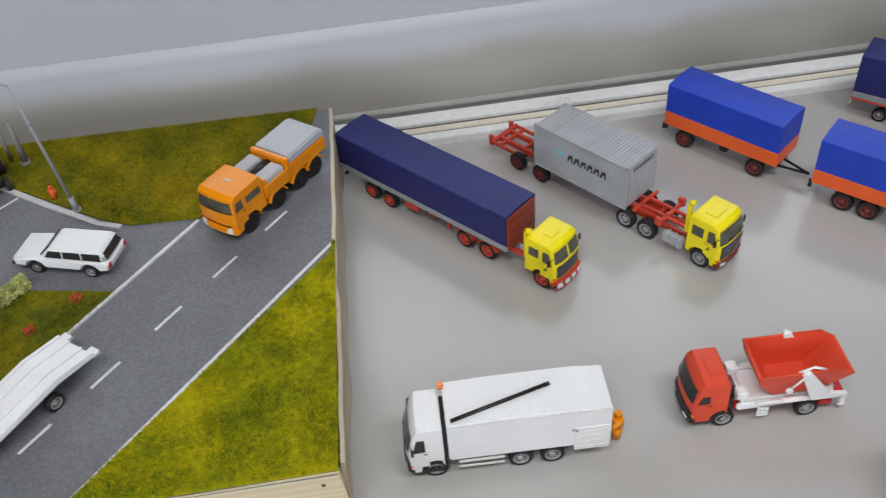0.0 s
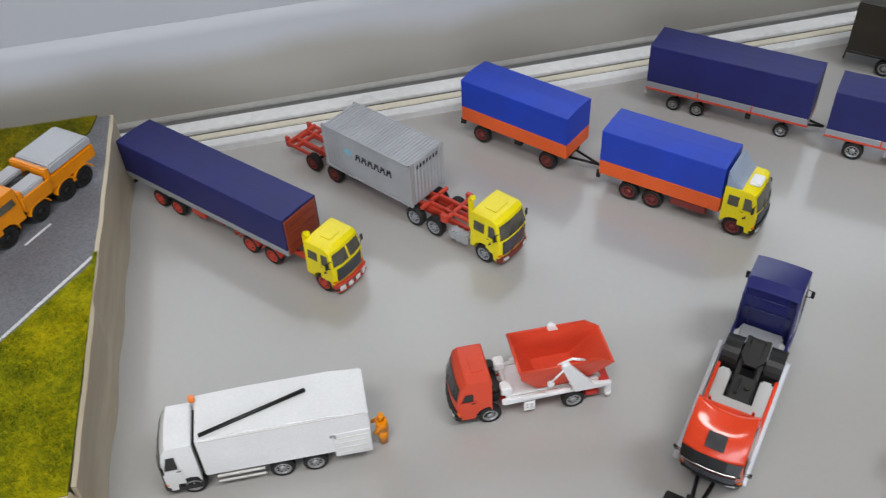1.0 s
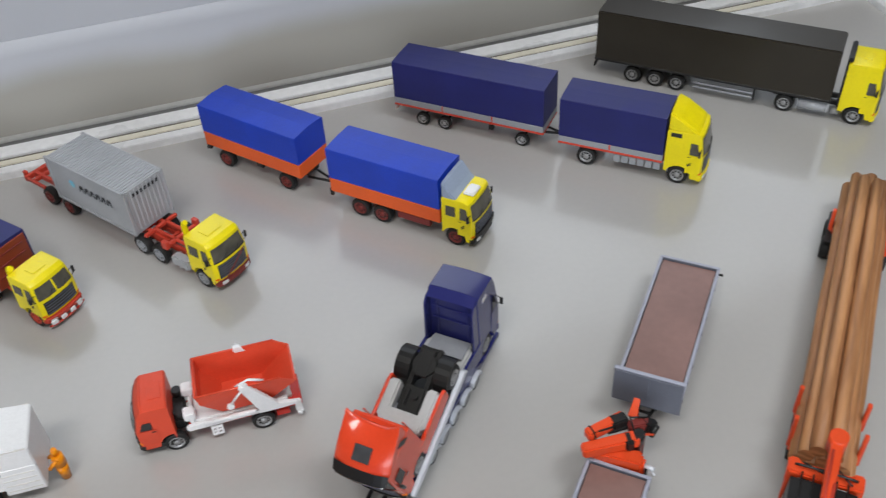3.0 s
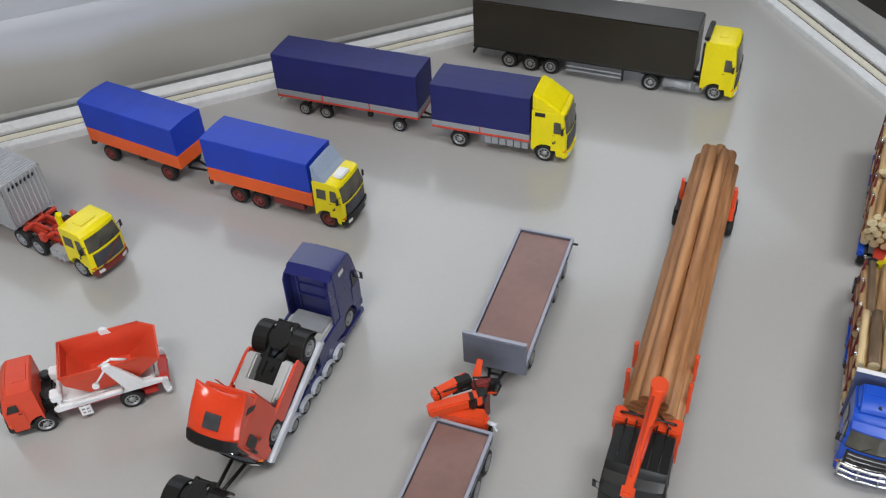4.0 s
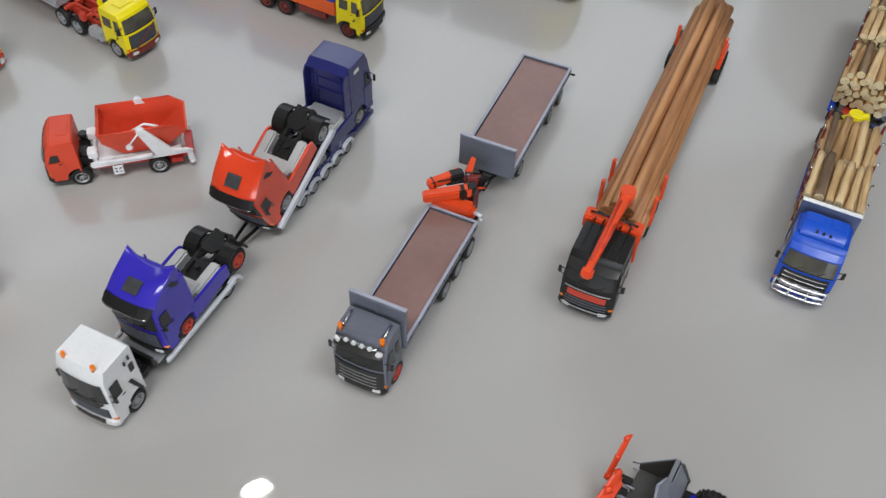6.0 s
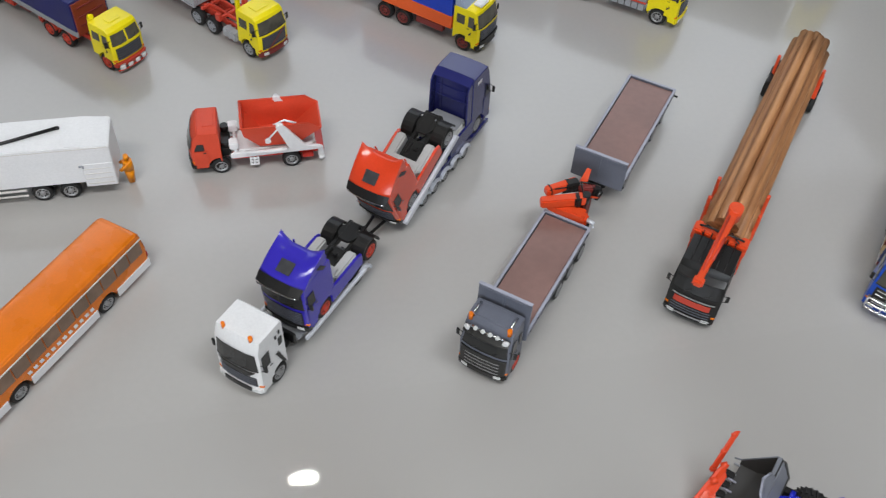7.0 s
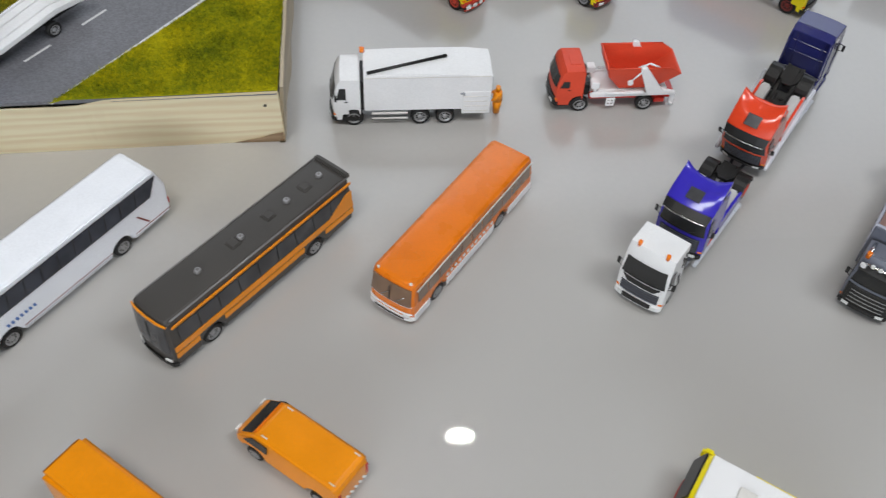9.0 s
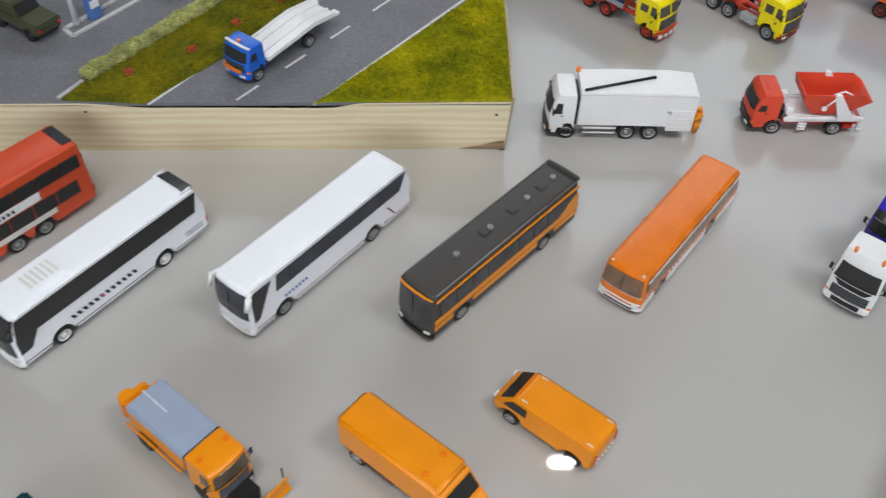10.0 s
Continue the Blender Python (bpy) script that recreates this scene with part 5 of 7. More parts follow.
flat_bed(t, 0, 75.5, 24.5, 19.5, 23.5)
chassis(t, -10, 92, BLACK, 8, 4)
for x in (5, 19, 33):
    axle(t, x, 12, 5.7, 4.0, RIM)
axle(t, 82.5, 12, 5.7, 3.4, BRICKRED)
c = cab(t, 78, 94.6, 24.5, 4.6, 36.5, SLATE, 20.5, 2.8, 82.5, 7.0, bumper=BLACK, roof_drop=4.5, grille_z=(7, 18))
part("front_mask", box(94.6, 95.6, -11.4, 11.4, 7.4, 19.5, 0.4), BLACK, c, "black grille mask")
for z in (9, 11.5, 14, 16.5):
    part("chrome_bar", box(95.6, 95.9, -8.6, 8.6, z, z + 0.4, 0.1), RIM, c)
part("gap_frame", box(76.6, 78, -8, 8, 10, 30, 0.4), BLACK, t)
part("roof_bar", rod((92.6, -9, 33.2), (92.6, 9, 33.2), 0.6), CHROME, c)
for y in (-5.4, -1.8, 1.8, 5.4):
    part("spot_lamp", rod((92.8, y, 34.2), (94, y, 34.2), 1.0), LENS, c)
for y in (-9.5, 9.5):
    part("beacon", rod((90.6, y, 35.4), (90.6, y, 39.4), 1.1), AMBER, c)
    part("horn", rod((81, y * 0.95, 37.4), (88, y * 0.95, 37.2), 0.6, rod((88, y * 0.95, 37.2), (89.4, y * 0.95, 37.2), 0.6, None, 10, 1.3)), CHROME, c)
    part("round_lamp", rod((93.4, y, 32.6), (94.8, y, 32.6), 1.4), WHITE, c)
part("sun_visor", slab([(92, -11, 31.8), (92, 11, 31.8), (95.6, 11, 30.2), (95.6, -11, 30.2)], (0, 0, 0.6)), BLACK, c)
part("roof_panel", box(80, 88, -8, 8, 36.2, 36.9, 0.3), SLATE, c)
# crane folded across behind the bed
base = part("crane_base", box(-9, -3, -9, 10, 9, 15, 0.8, box(-9, -4, -3, 3, 14, 20, 0.8)), BLACK, t)
part("main_boom", beam((-5.5, 7, 20.5), (-2.4, -12, 22.5), 3.4, 2.2, 3.2, 2.0, box(-8.5, -2.5, 3, 9, 14.5, 22, 1.2)), CRANE_RED, base, "orange-red tapered main boom")
part("boom_tip", rod((-5, 9, 20), (-4.4, 13, 20), 1.0, rod((-6, 10.5, 18.6), (-3, 13.5, 18.4), 0.5)), PALE_SILVER, base)
part("middle_boom", beam((1.6, -15, 26), (-11.5, 4, 27.5), 2.4, 2.7, 2.6, 2.8), CRANE_RED, base, "orange-red middle boom")
part("middle_clamp", beam((-7.6, -0.6, 27.2), (-9.6, 2.4, 27.4), 3.0, 3.0, 3.1, 3.1, rod((-12, 4.2, 24.5), (-12, 4.2, 30.5), 2.2)), BLACK, base)
part("upper_boom", beam((-4, -15, 29), (-17.4, -3.6, 30.5), 2.2, 2.3, 2.4, 2.4), CRANE_RED, base, "orange-red upper boom")
part("upper_clamp", beam((-5.2, -14, 29), (-6.8, -12.6, 29.2), 2.6, 2.6, 2.8, 2.8, beam((-12, -7.6, 30), (-17, -2.6, 30.4), 2.7, 2.5, 2.9, 2.7)), BLACK, base)
part("ram", rod((-9.5, -8, 27.6), (-14.5, -1, 28.6), 0.9, rod((-3, -12, 24), (-9, 2, 24.4), 0.8)), BLACK, base)
part("crane_pillar", beam((-15.5, 3, 10), (-16.5, 3.4, 30), 2.6, 2.2, 2.6, 2.2, beam((-14, -1, 29), (-19, 6, 29), 2.0, 2.0, 2.2, 2.2)), MAROON, base)
part("grab", beam((-17, 4.6, 29), (-21.6, 8.6, 27.5), 2.6, 1.2, 2.6, 1.0, rod((-16, 8, 25), (-19, 9.4, 29), 1.4)), BLACK, base)
part("fork_tip", slab([(-18.6, -2.4, 30), (-18, 1.6, 30), (-24, 0.8, 35.5), (-24.2, -1.6, 35.5)], (0.4, 0, 1.2), slab([(-14.6, 5.6, 26), (-15.6, 9, 26), (-19.6, 9.4, 23), (-18.6, 6.4, 23)], (0, 0.4, 1.6)), 0.2), CRANE_RED, base)
part("hose", rod((-9, 4, 30), (-16, -1, 33), 0.4, rod((-16, -1, 33), (-20, 5, 31), 0.4, rod((-12, -4, 31.6), (-6, -11, 31.2), 0.4))), BLACK, base)
put(t, .3743, .2343, -129.6, tall=0.96)

t = thing("flat_trailer", "slate grey flat drawbar trailer with brown deck and high headboard", "trailer", "model trucks")
flat_bed(t, 0, 88.5, 27.5, 19.5, 14, 14)
chassis(t, 2, 86, BLACK, 9, 4)
for x in (8, 26, 70.5):
    axle(t, x, 12.5, 4.8, 3.6, RIM)
part("drawbar", rod((78, -5, 9), (101, 0, 8.5), 0.8, rod((78, 5, 9), (101, 0, 8.5), 0.8, rod((88, -2.8, 9), (88, 2.8, 9), 0.7))), BLACK, t)
part("tail_bracket", box(-4, -0.5, -13.6, -12.4, 13, 16, 0.2, box(-4, -0.5, 12.4, 13.6, 13, 16, 0.2, rod((-3.6, 10, 13), (-3.6, 16, 13), 0.6))), BLACK, t)
A = ahead(.454, .3305, -128.8, -2.0, -0.3)
put(t, A[0], A[1], -128.8)

# ---- long-log lorry ----
LX, LY, LH = .5640, .3500, -129.6
t = thing("log_lorry", "black cab log lorry with orange-red crane and bunks, trailing a dolly", "truck", "model trucks")
chassis(t, 140, 218, BLACK, 7, 4, 9)
for x in (150, 164):
    axle(t, x, 12.5, 5.8, 4.4, BLACK)
axle(t, 207, 12, 5.7, 3.4, RIM)
c = cab(t, 201.5, 226, 25, 4.6, 36.5, BLACK, 20.5, 3.4, 207, 7.0, bumper=BLACK, roof_drop=3.5, grille_z=(7, 12.5))
part("grille_band", box(226.2, 226.9, -9, 9, 13.2, 17, 0.3), BRICKRED, c, "red grille band")
part("sun_visor", slab([(222.5, -11.5, 32.6), (222.5, 11.5, 32.6), (226.5, 11.3, 31), (226.5, -11.3, 31)], (0, 0, 0.7)), BLACK, c)
part("chrome_line", box(226.5, 227.0, -10.5, 10.5, 18.2, 18.9, 0.1, box(226.7, 227.3, -11, 11, 6.0, 6.7, 0.1)), RIM, c)
for y in (-8, -4, 4, 8):
    part("roof_rib", rod((199, y, 36.9), (220, y, 36.3), 0.35), BLACK, c)
part("light_bracket", rod((197, -11, 38), (197, 11, 38), 0.5), BLACK, c)
cr = part("crane_base", box(190.0, 200.0, -12, 12, 12, 16, 0.8, box(192.0, 199.0, -4, 4, 15, 33, 1.0)), CRANE_RED, t, "orange-red loading crane")
part("crane_seat_frame", box(194, 200, -11, 11, 33.5, 36, 0.6, box(193, 200.5, -13.4, -9, 29, 37, 0.8, box(193, 200.5, 9, 13.4, 29, 37, 0.8, box(196, 199, -13, -11.4, 15, 30, 0.5, box(196, 199, 11.4, 13, 15, 30, 0.5))))), CRANE_RED, cr)
part("control_hose", rod((195, -8, 37), (199, 2, 38), 0.4, rod((194, 4, 37), (200, 9, 38), 0.4)), BLACK, cr)
part("crane_boom", slab([(186.0, -1.0, 41.5), (236.0, -2.0, 40), (236.0, 1.0, 40), (186.0, 3.8, 41.5)], (0.4, 0, 3.4), None, 0.5), CRANE_RED, cr, "orange-red crane boom lying over the cab")
part("boom_head", rod((185.5, 1.4, 38), (185.5, 1.4, 46), 3.5, None, 16), CRANE_RED, cr)
part("boom_pipe", rod((192, 0.2, 45), (230, -0.6, 43.8), 0.5, rod((206, 2.4, 44), (222, 1.4, 43.6), 0.7)), BRICKRED, cr)
part("boom_fork", box(232.5, 237.5, -2.9, 2.1, 39.2, 43.4, 0.9), CRANE_RED, cr)
for x, h in ((170, 32), (152, 30)):
    part("bunk", box(x - 1.5, x + 1.5, -13, 13, 12, 15, 0.4), CRANE_RED, t)
    for s in (-1, 1):
        part("stake", box(x - 1.2, x + 1.2, s * 13 - 0.9, s * 13 + 0.9, 14, h, 0.4), CRANE_RED, t, "orange-red stake")
chassis(t, 8, 60, BLACK, 8, 3.5, 8, "dolly_frame")
for x in (18, 32):
    axle(t, x, 15.6, 5.7, 4.2, BLACK)
part("bunk", box(26, 29, -13.5, 13.5, 12, 15, 0.4), CRANE_RED, t)
for s in (-1, 1):
    part("stake", box(26.3, 28.7, s * 13.5 - 0.9, s * 13.5 + 0.9, 14, 27, 0.4), CRANE_RED, t)
    part("dolly_fender", box(12, 38, s * 13.5 - 1.4, s * 13.5 + 1.4, 12.5, 14, 0.5), CRANE_RED if s > 0 else BLACK, t)
part("reach_pole", rod((58, 0, 9), (142, 0, 9), 1.2), BLACK, t)
put(t, LX, LY, LH)

rnd = random.Random(7)


def log(name, label, category, group, a, c, r, mat, root_pose, taper=0.92, seg=12, bend=0.4):
    """A log with slightly uneven barrel and pale cut ends."""
    a, c = Vector(a), Vector(c)
    d = (c - a).normalized()
    u = d.orthogonal().normalized()
    v = d.cross(u)
    bm = bmesh.new()
    rows = []
    for i in range(7):
        f = i / 6
        rr = r * (1 - (1 - taper) * f)
        off = u * bend * math.sin(f * math.pi) * rnd.uniform(-1, 1) + v * bend * rnd.uniform(-0.4, 0.4)
        rows.append([bm.verts.new(a.lerp(c, f) + off + (u * math.cos(2 * math.pi * k / seg) + v * math.sin(2 * math.pi * k / seg)) * rr * (1 + rnd.uniform(-0.05, 0.05))) for k in range(seg)])
    for p, q in zip(rows, rows[1:]):
        for k in range(seg):
            bm.faces.new((p[k], p[(k + 1) % seg], q[(k + 1) % seg], q[k])).smooth = True
    bm.faces.new(rows[0]), bm.faces.new(rows[-1])
    ob = part(name, bm, mat)
    ob.data.materials.append(CUT_WOOD if mat is not LOG_BROWN else LOG_BROWN)
    ob.data.polygons[len(ob.data.polygons) - 1].material_index = 1
    ob.data.polygons[len(ob.data.polygons) - 2].material_index = 1
    ob.matrix_world = root_pose
    return tagged(ob, label, category, group)


LP = pose(LX, LY, 0, 0, 0, LH)
for y0, y1, z, r, x0, x1 in ((-9, -9.5, 18.4, 3.3, -6, 180), (-2.6, -3, 18.4, 3.4, -7, 182), (4, 3.6, 18.4, 3.3, -5, 181), (9.8, 9.6, 18.2, 3.0, -2, 183),
                             (-6, -6.6, 24.0, 3.2, -8, 181), (0.8, 0.2, 24.3, 3.4, -9, 183), (7, 6.6, 24.0, 3.2, -6, 184), (-2.8, -3.4, 29.4, 3.0, 0, 182), (3.6, 3.2, 29.4, 3.1, 1, 183)):
    log("log", "long reddish-brown wooden log lying on the log lorry", "log", "logs on the log lorry", (x1, y1, z), (x0, y0, z), r, LOG_BROWN, LP, 0.9)

# ---- blue timber lorry with trailer ----
BX, BY, BH = .68, .36, -131.0
BLAT = 9.5
A = ahead(BX, BY, BH, 0, BLAT)
BP = (A[0], A[1], BH)
t = thing("timber_lorry", "bright blue timber lorry with chrome bull bar and maroon stakes", "truck", "model trucks")
chassis(t, 150, 250, MAROON, 7.5, 4, 8)
for x in (178, 191):
    axle(t, x, 12.5, 5.8, 4.2, BLUE)
axle(t, 241, 12, 5.8, 3.4, RIM)
for s in (-1, 1):
    part("wheel_cover", box(170, 200, s * 12 - 1.6, s * 12 + 1.6, 9, 12.5, 1.2), BLUE, t, "blue wheel cover")
    part("side_tank", box(204, 228, s * 10.5 - 2, s * 10.5 + 2, 6, 11, 0.8), MAROON, t)
    for i in range(7):
        part("tank_strap", box(205 + 3.4 * i, 206.2 + 3.4 * i, s * 12.6 - 0.2, s * 12.6 + 0.2, 6, 11, 0.1), WHITE, t)
c = cab(t, 234, 255, 25.5, 4.6, 35, BLUE, 19, 3.6, 241, 7.0, bumper=BLUE, roof_drop=3, grille_z=(8, 17))
rounded(part("roof_step", prism([(234.4, 34.2), (249, 34.6), (246.5, 36.8), (242, 38.4), (235, 38.6)], -11.0, 11.0, 1.6, None, None, 4), BLUE, c))
for y in (-5.5, 5.5):
    part("roof_ridge", box(236, 241, y - 3.5, y + 3.5, 38.3, 38.9, 0.4), BLUE, c)
part("visor", slab([(251.2, -11.6, 31.6), (251.2, 11.6, 31.6), (254.6, 11.4, 29.8), (254.6, -11.4, 29.8)], (0, 0, 0.7)), BLUE, c)
part("front_mask", box(255.1, 256, -10.6, 10.6, 7.6, 18.4, 0.4), BLACK, c)
for z in (8.6, 11.4, 14.2, 17):
    part("chrome_bar", box(255.9, 256.4, -9.6, 9.6, z, z + 0.7, 0.15), CHROME, c)
for z in (5.5, 9, 12.5):
    part("bull_bar", rod((258.2, -11.5, z), (258.2, 11.5, z), 0.65), CHROME, c)
for y in (-11.5, -4, 4, 11.5):
    part("bull_bar_post", rod((258.2, y, 4.5), (257.6, y, 14), 0.6), CHROME, c)
for y in (-3, 0, 3):
    part("roof_lamp", rod((245.6, y, 37.6), (246.6, y, 37.2), 0.6), BLACK, c)
hb = part("headboard", box(230.6, 232, -13.2, 13.2, 13, 40.4, 0.6), plastic("slate_blue_plastic", (0.1, 0.125, 0.24), 0.35, 0.3), t, "slate blue headboard")
part("headboard_cap", box(230.2, 232.4, -13.3, 13.3, 40.2, 41, 0.3), WHITE, hb, "white top edge")
part("bolster", box(152, 229, -4.5, 4.5, 11.5, 13, 0.4), MAROON, t)


def stakes(root, xs, h0, h1, mat):
    for x in xs:
        part("bunk", box(x - 1, x + 1, -13, 13, 11.5, 13.5, 0.3), mat, root)
        for s in (-1, 1):
            st = part("stake", box(x - 0.7, x + 0.7, s * 13 - 0.6, s * 13 + 0.6, 12, h1, 0.2), mat, root)
            part("stake_tip", rod((x, s * 13, h1), (x, s * 14.2, h1 + 2.2), 0.55), CHROME, st)
    for s in (-1, 1):
        part("stake_rail", box(min(xs), max(xs), s * 13 - 0.5, s * 13 + 0.5, 19, 20.4, 0.2), mat, root)


stakes(t, (160, 176, 192, 208, 222), 12, 38, MAROON)
base = part("crane_base", box(143, 151, -11, 11, 9, 14, 0.8, rod((146, -8, 14), (146, -8, 26), 3.0)), BLACK, t)
part("crane_hub", rod((146, 0, 22), (146, 0, 30), 4.0, rod((146, -6, 24), (146, 6, 30), 2.2)), YELLOW, base, "yellow crane hub")
part("crane_arm", rod((146, 4, 28), (140, 12, 24), 1.8, rod((140, 12, 24), (146, 13, 32), 1.5)), BLACK, base)
part("grab", box(150, 158, -14, -10, 12, 20, 1.2), BLACK, base)
put(t, *BP)

t = thing("timber_trailer", "blue and maroon timber trailer with chrome-tipped stakes", "trailer", "model trucks")
chassis(t, 24, 132, MAROON, 8, 3.5, 8)
for x in (44, 58, 117):
    axle(t, x, 12.5, 5.6, 4.0, RIM)
for s in (-1, 1):
    part("wheel_cover", box(36, 66, s * 12 - 1.6, s * 12 + 1.6, 9, 12.5, 1.2, None), BLUE, t, "blue wheel cover")
    part("wheel_cover", box(109, 125, s * 12 - 1.6, s * 12 + 1.6, 9, 12.5, 1.2), BLUE, t)
part("front_deck", box(118, 132, -6, 6, 10, 12, 0.5), BRICKRED, t, "red front deck")
part("drawbar", rod((130, 0, 9), (146, 0, 8), 1.0), BLACK, t)
stakes(t, (32, 48, 64, 80, 96, 112), 12, 38, MAROON)
HITCH = ahead(BP[0], BP[1], BH, 132)
TAIL = ahead(HITCH[0], HITCH[1], BH - 2.2, -132)
put(t, TAIL[0], TAIL[1], BH - 2.2)

BPM = pose(BP[0], BP[1], 0, 0, 0, BH)
TPM = pose(TAIL[0], TAIL[1], 0, 0, 0, BH - 2.2)
TWIGS = (TWIG_PALE, TWIG_PALE, TWIG_TAN, TWIG_TAN, TWIG_BARK)


def pile(x0, x1, rows, z0, label, group, dz=4.3, full=11.5):
    """Layers of short round sticks, front ends uneven."""
    for k in range(rows):
        n = 6 if k % 2 == 0 else 5
        for i in range(n):
            y = -full + 2 * full * (i + (0.5 if k % 2 else 0)) / 5 * (1 if k % 2 == 0 else 1)
            r = rnd.uniform(1.7, 2.5)
            j = rnd.uniform(-2.2, 2.2)
            log("log", label, "log", group, (x1 + j, y + rnd.uniform(-0.6, 0.6), z0 + dz * k), (x0 + rnd.uniform(-2, 2), y + rnd.uniform(-0.9, 0.9), z0 + dz * k + rnd.uniform(-0.3, 0.5)), r, rnd.choice(TWIGS), BPM if x0 > 140 else TPM, 0.9, 9, 0.25)


pile(196, 228, 7, 15.5, "short pale peeled stick loaded on the timber lorry", "sticks on the timber lorry", 3.9)
pile(159, 194, 6, 15.5, "short brown stick loaded on the timber lorry", "sticks on the timber lorry", 3.9)
pile(92, 122, 6, 15.5, "short pale stick with cut end on the timber trailer", "sticks on the timber trailer", 3.9)
pile(62, 90, 7, 15.5, "short tan stick loaded on the timber trailer", "sticks on the timber trailer", 3.9)
pile(28, 60, 7, 15.5, "short brown stick loaded on the timber trailer", "sticks on the timber trailer", 3.9)


# ---- buses ----
def hull_profile(x0, x1, z0, zt, axles, r, nose, tail, belt):
    p = [(x0 + 0.5, z0 + 1)]
    for x in axles:
        p.append((x - r - 0.2, z0))
        for i in range(1, 8):
            a = math.pi * (1 - i / 8)
            p.append((x + r * math.cos(a), z0 + max(0.3, (5.2 + r - z0) * math.sin(a))))
        p.append((x + r + 0.2, z0))
    p += [(x1 - 1.2, z0), (x1, z0 + 2), (x1 + 0.2, belt), (x1 - nose, zt - 1.5), (x1 - nose - 3, zt), (x0 + tail + 2, zt), (x0 + tail, zt - 1.2), (x0, belt)]
    return p


def bus(t, x0, x1, w, z0, zt, hull, belt, wtop, axles, nose=2.5, tail=1.5, windows=8, win=None, first=None, last=None, rim=None, pillars=None, front=None, screen_bottom=None, round_off=1.4, slant=0.0):
    """A coach body with separate side panes, windscreen, rear pane, lamps and bumpers."""
    h = w / 2
    win = win or GLASS

    def wide(x, z):
        return 1.0 if z < belt else 1.0 - 0.08 * ((z - belt) / max(1, zt - belt)) ** 2

    body = part("body", prism(hull_profile(x0, x1, z0, zt, axles, 6.6, nose, tail, belt), -h, h, round_off, wide, None, 3), hull, t)
    rounded(body)
    CABS.append((body, x1, h, zt))
    for x in axles:
        axle(t, x, h - 0.5, 5.3, 3.2, rim)
        part("wheel_well", box(x - 6.2, x + 6.2, -h + 3.8, h - 3.8, z0 + 0.5, 11.5, 0.3), BLACK, t)
    a = first if first is not None else x1 - 4
    b = last if last is not None else x0 + 3
    y = lambda s, z: s * (h * wide(0, z) + 0.02)
    for s in (-1, 1):
        for i in range(windows):
            u, v = b + (a - b) * i / windows + 0.35, b + (a - b) * (i + 1) / windows - 0.35
            part("side_window", slab([(u, y(s, belt), belt), (v, y(s, belt), belt), (v - 0.3 * slant, y(s, wtop), wtop), (u - (slant if i == 0 else 0.3 * slant), y(s, wtop), wtop)], (0, s * 0.22, 0)), win, body)
        if pillars:
            part("window_band", slab([(b, y(s, belt), belt - 0.5), (a, y(s, belt), belt - 0.5), (a - 0.3 * slant, y(s, wtop), wtop + 0.5), (b - slant - 0.4, y(s, wtop), wtop + 0.5)], (0, s * 0.1, 0)), pillars, body)
    sb = screen_bottom if screen_bottom else belt - 3
    fx = lambda z: x1 + 0.2 - nose * max(0, z - belt) / (zt - 1.5 - belt)
    zs = zt - 3.2
    lo = max(sb, belt)
    screen = slab([(fx(lo), -h + 1.4, lo), (fx(lo), h - 1.4, lo), (fx(zs), h - 2.0, zs), (fx(zs), -h + 2.0, zs)], (0.4, 0, 0.1))
    if sb < belt:
        screen = slab([(fx(sb), -h + 1.4, sb), (fx(sb), h - 1.4, sb), (fx(belt), h - 1.4, belt), (fx(belt), -h + 1.4, belt)], (0.4, 0, 0), screen)
    part("windscreen", screen, win if front is None else front, body)
    part("screen_bar", box(fx(belt) + 0.2, fx(belt) + 0.5, -0.25, 0.25, sb, zs - 1, 0.05), BLACK, body)
    part("rear_window", slab([(x0 + tail * 0.3, -h + 2.5, belt + 1), (x0 + tail * 0.3, h - 2.5, belt + 1), (x0 + tail * 0.9, h - 3, wtop), (x0 + tail * 0.9, -h + 3, wtop)], (-0.3, 0, 0.05)), win, body)
    bp = part("front_bumper", box(x1 - 2, x1 + 0.9, -h - 0.1, h + 0.1, z0 - 0.6, z0 + 3, 0.9), WHITE if hull is not DARKBUS else BLACK, body)
    for s in (-1, 1):
        part("headlamp", box(x1 + 0.3, x1 + 1.0, s * (h - 3.2) - 1.7, s * (h - 3.2) + 1.7, z0 + 3.2, z0 + 5.2, 0.4), LENS, bp)
        part("tail_lamp", box(x0 - 0.3, x0 + 0.4, s * (h - 1.6) - 0.9, s * (h - 1.6) + 0.9, z0 + 6, z0 + 10, 0.3), TAILRED, body)
    return body


def squiggle(root, name, x, y, z, n, size, step, mat, s=1, tilt=0.2):
    """Unreadable lettering as a row of plain strokes on the side."""
    marks(root, name, [((x + step * i * s, y, z), (-s if y > 0 else s, 0, 0), (tilt, 0, 1), step * 0.55, size * 0.8) for i in range(n)], mat)


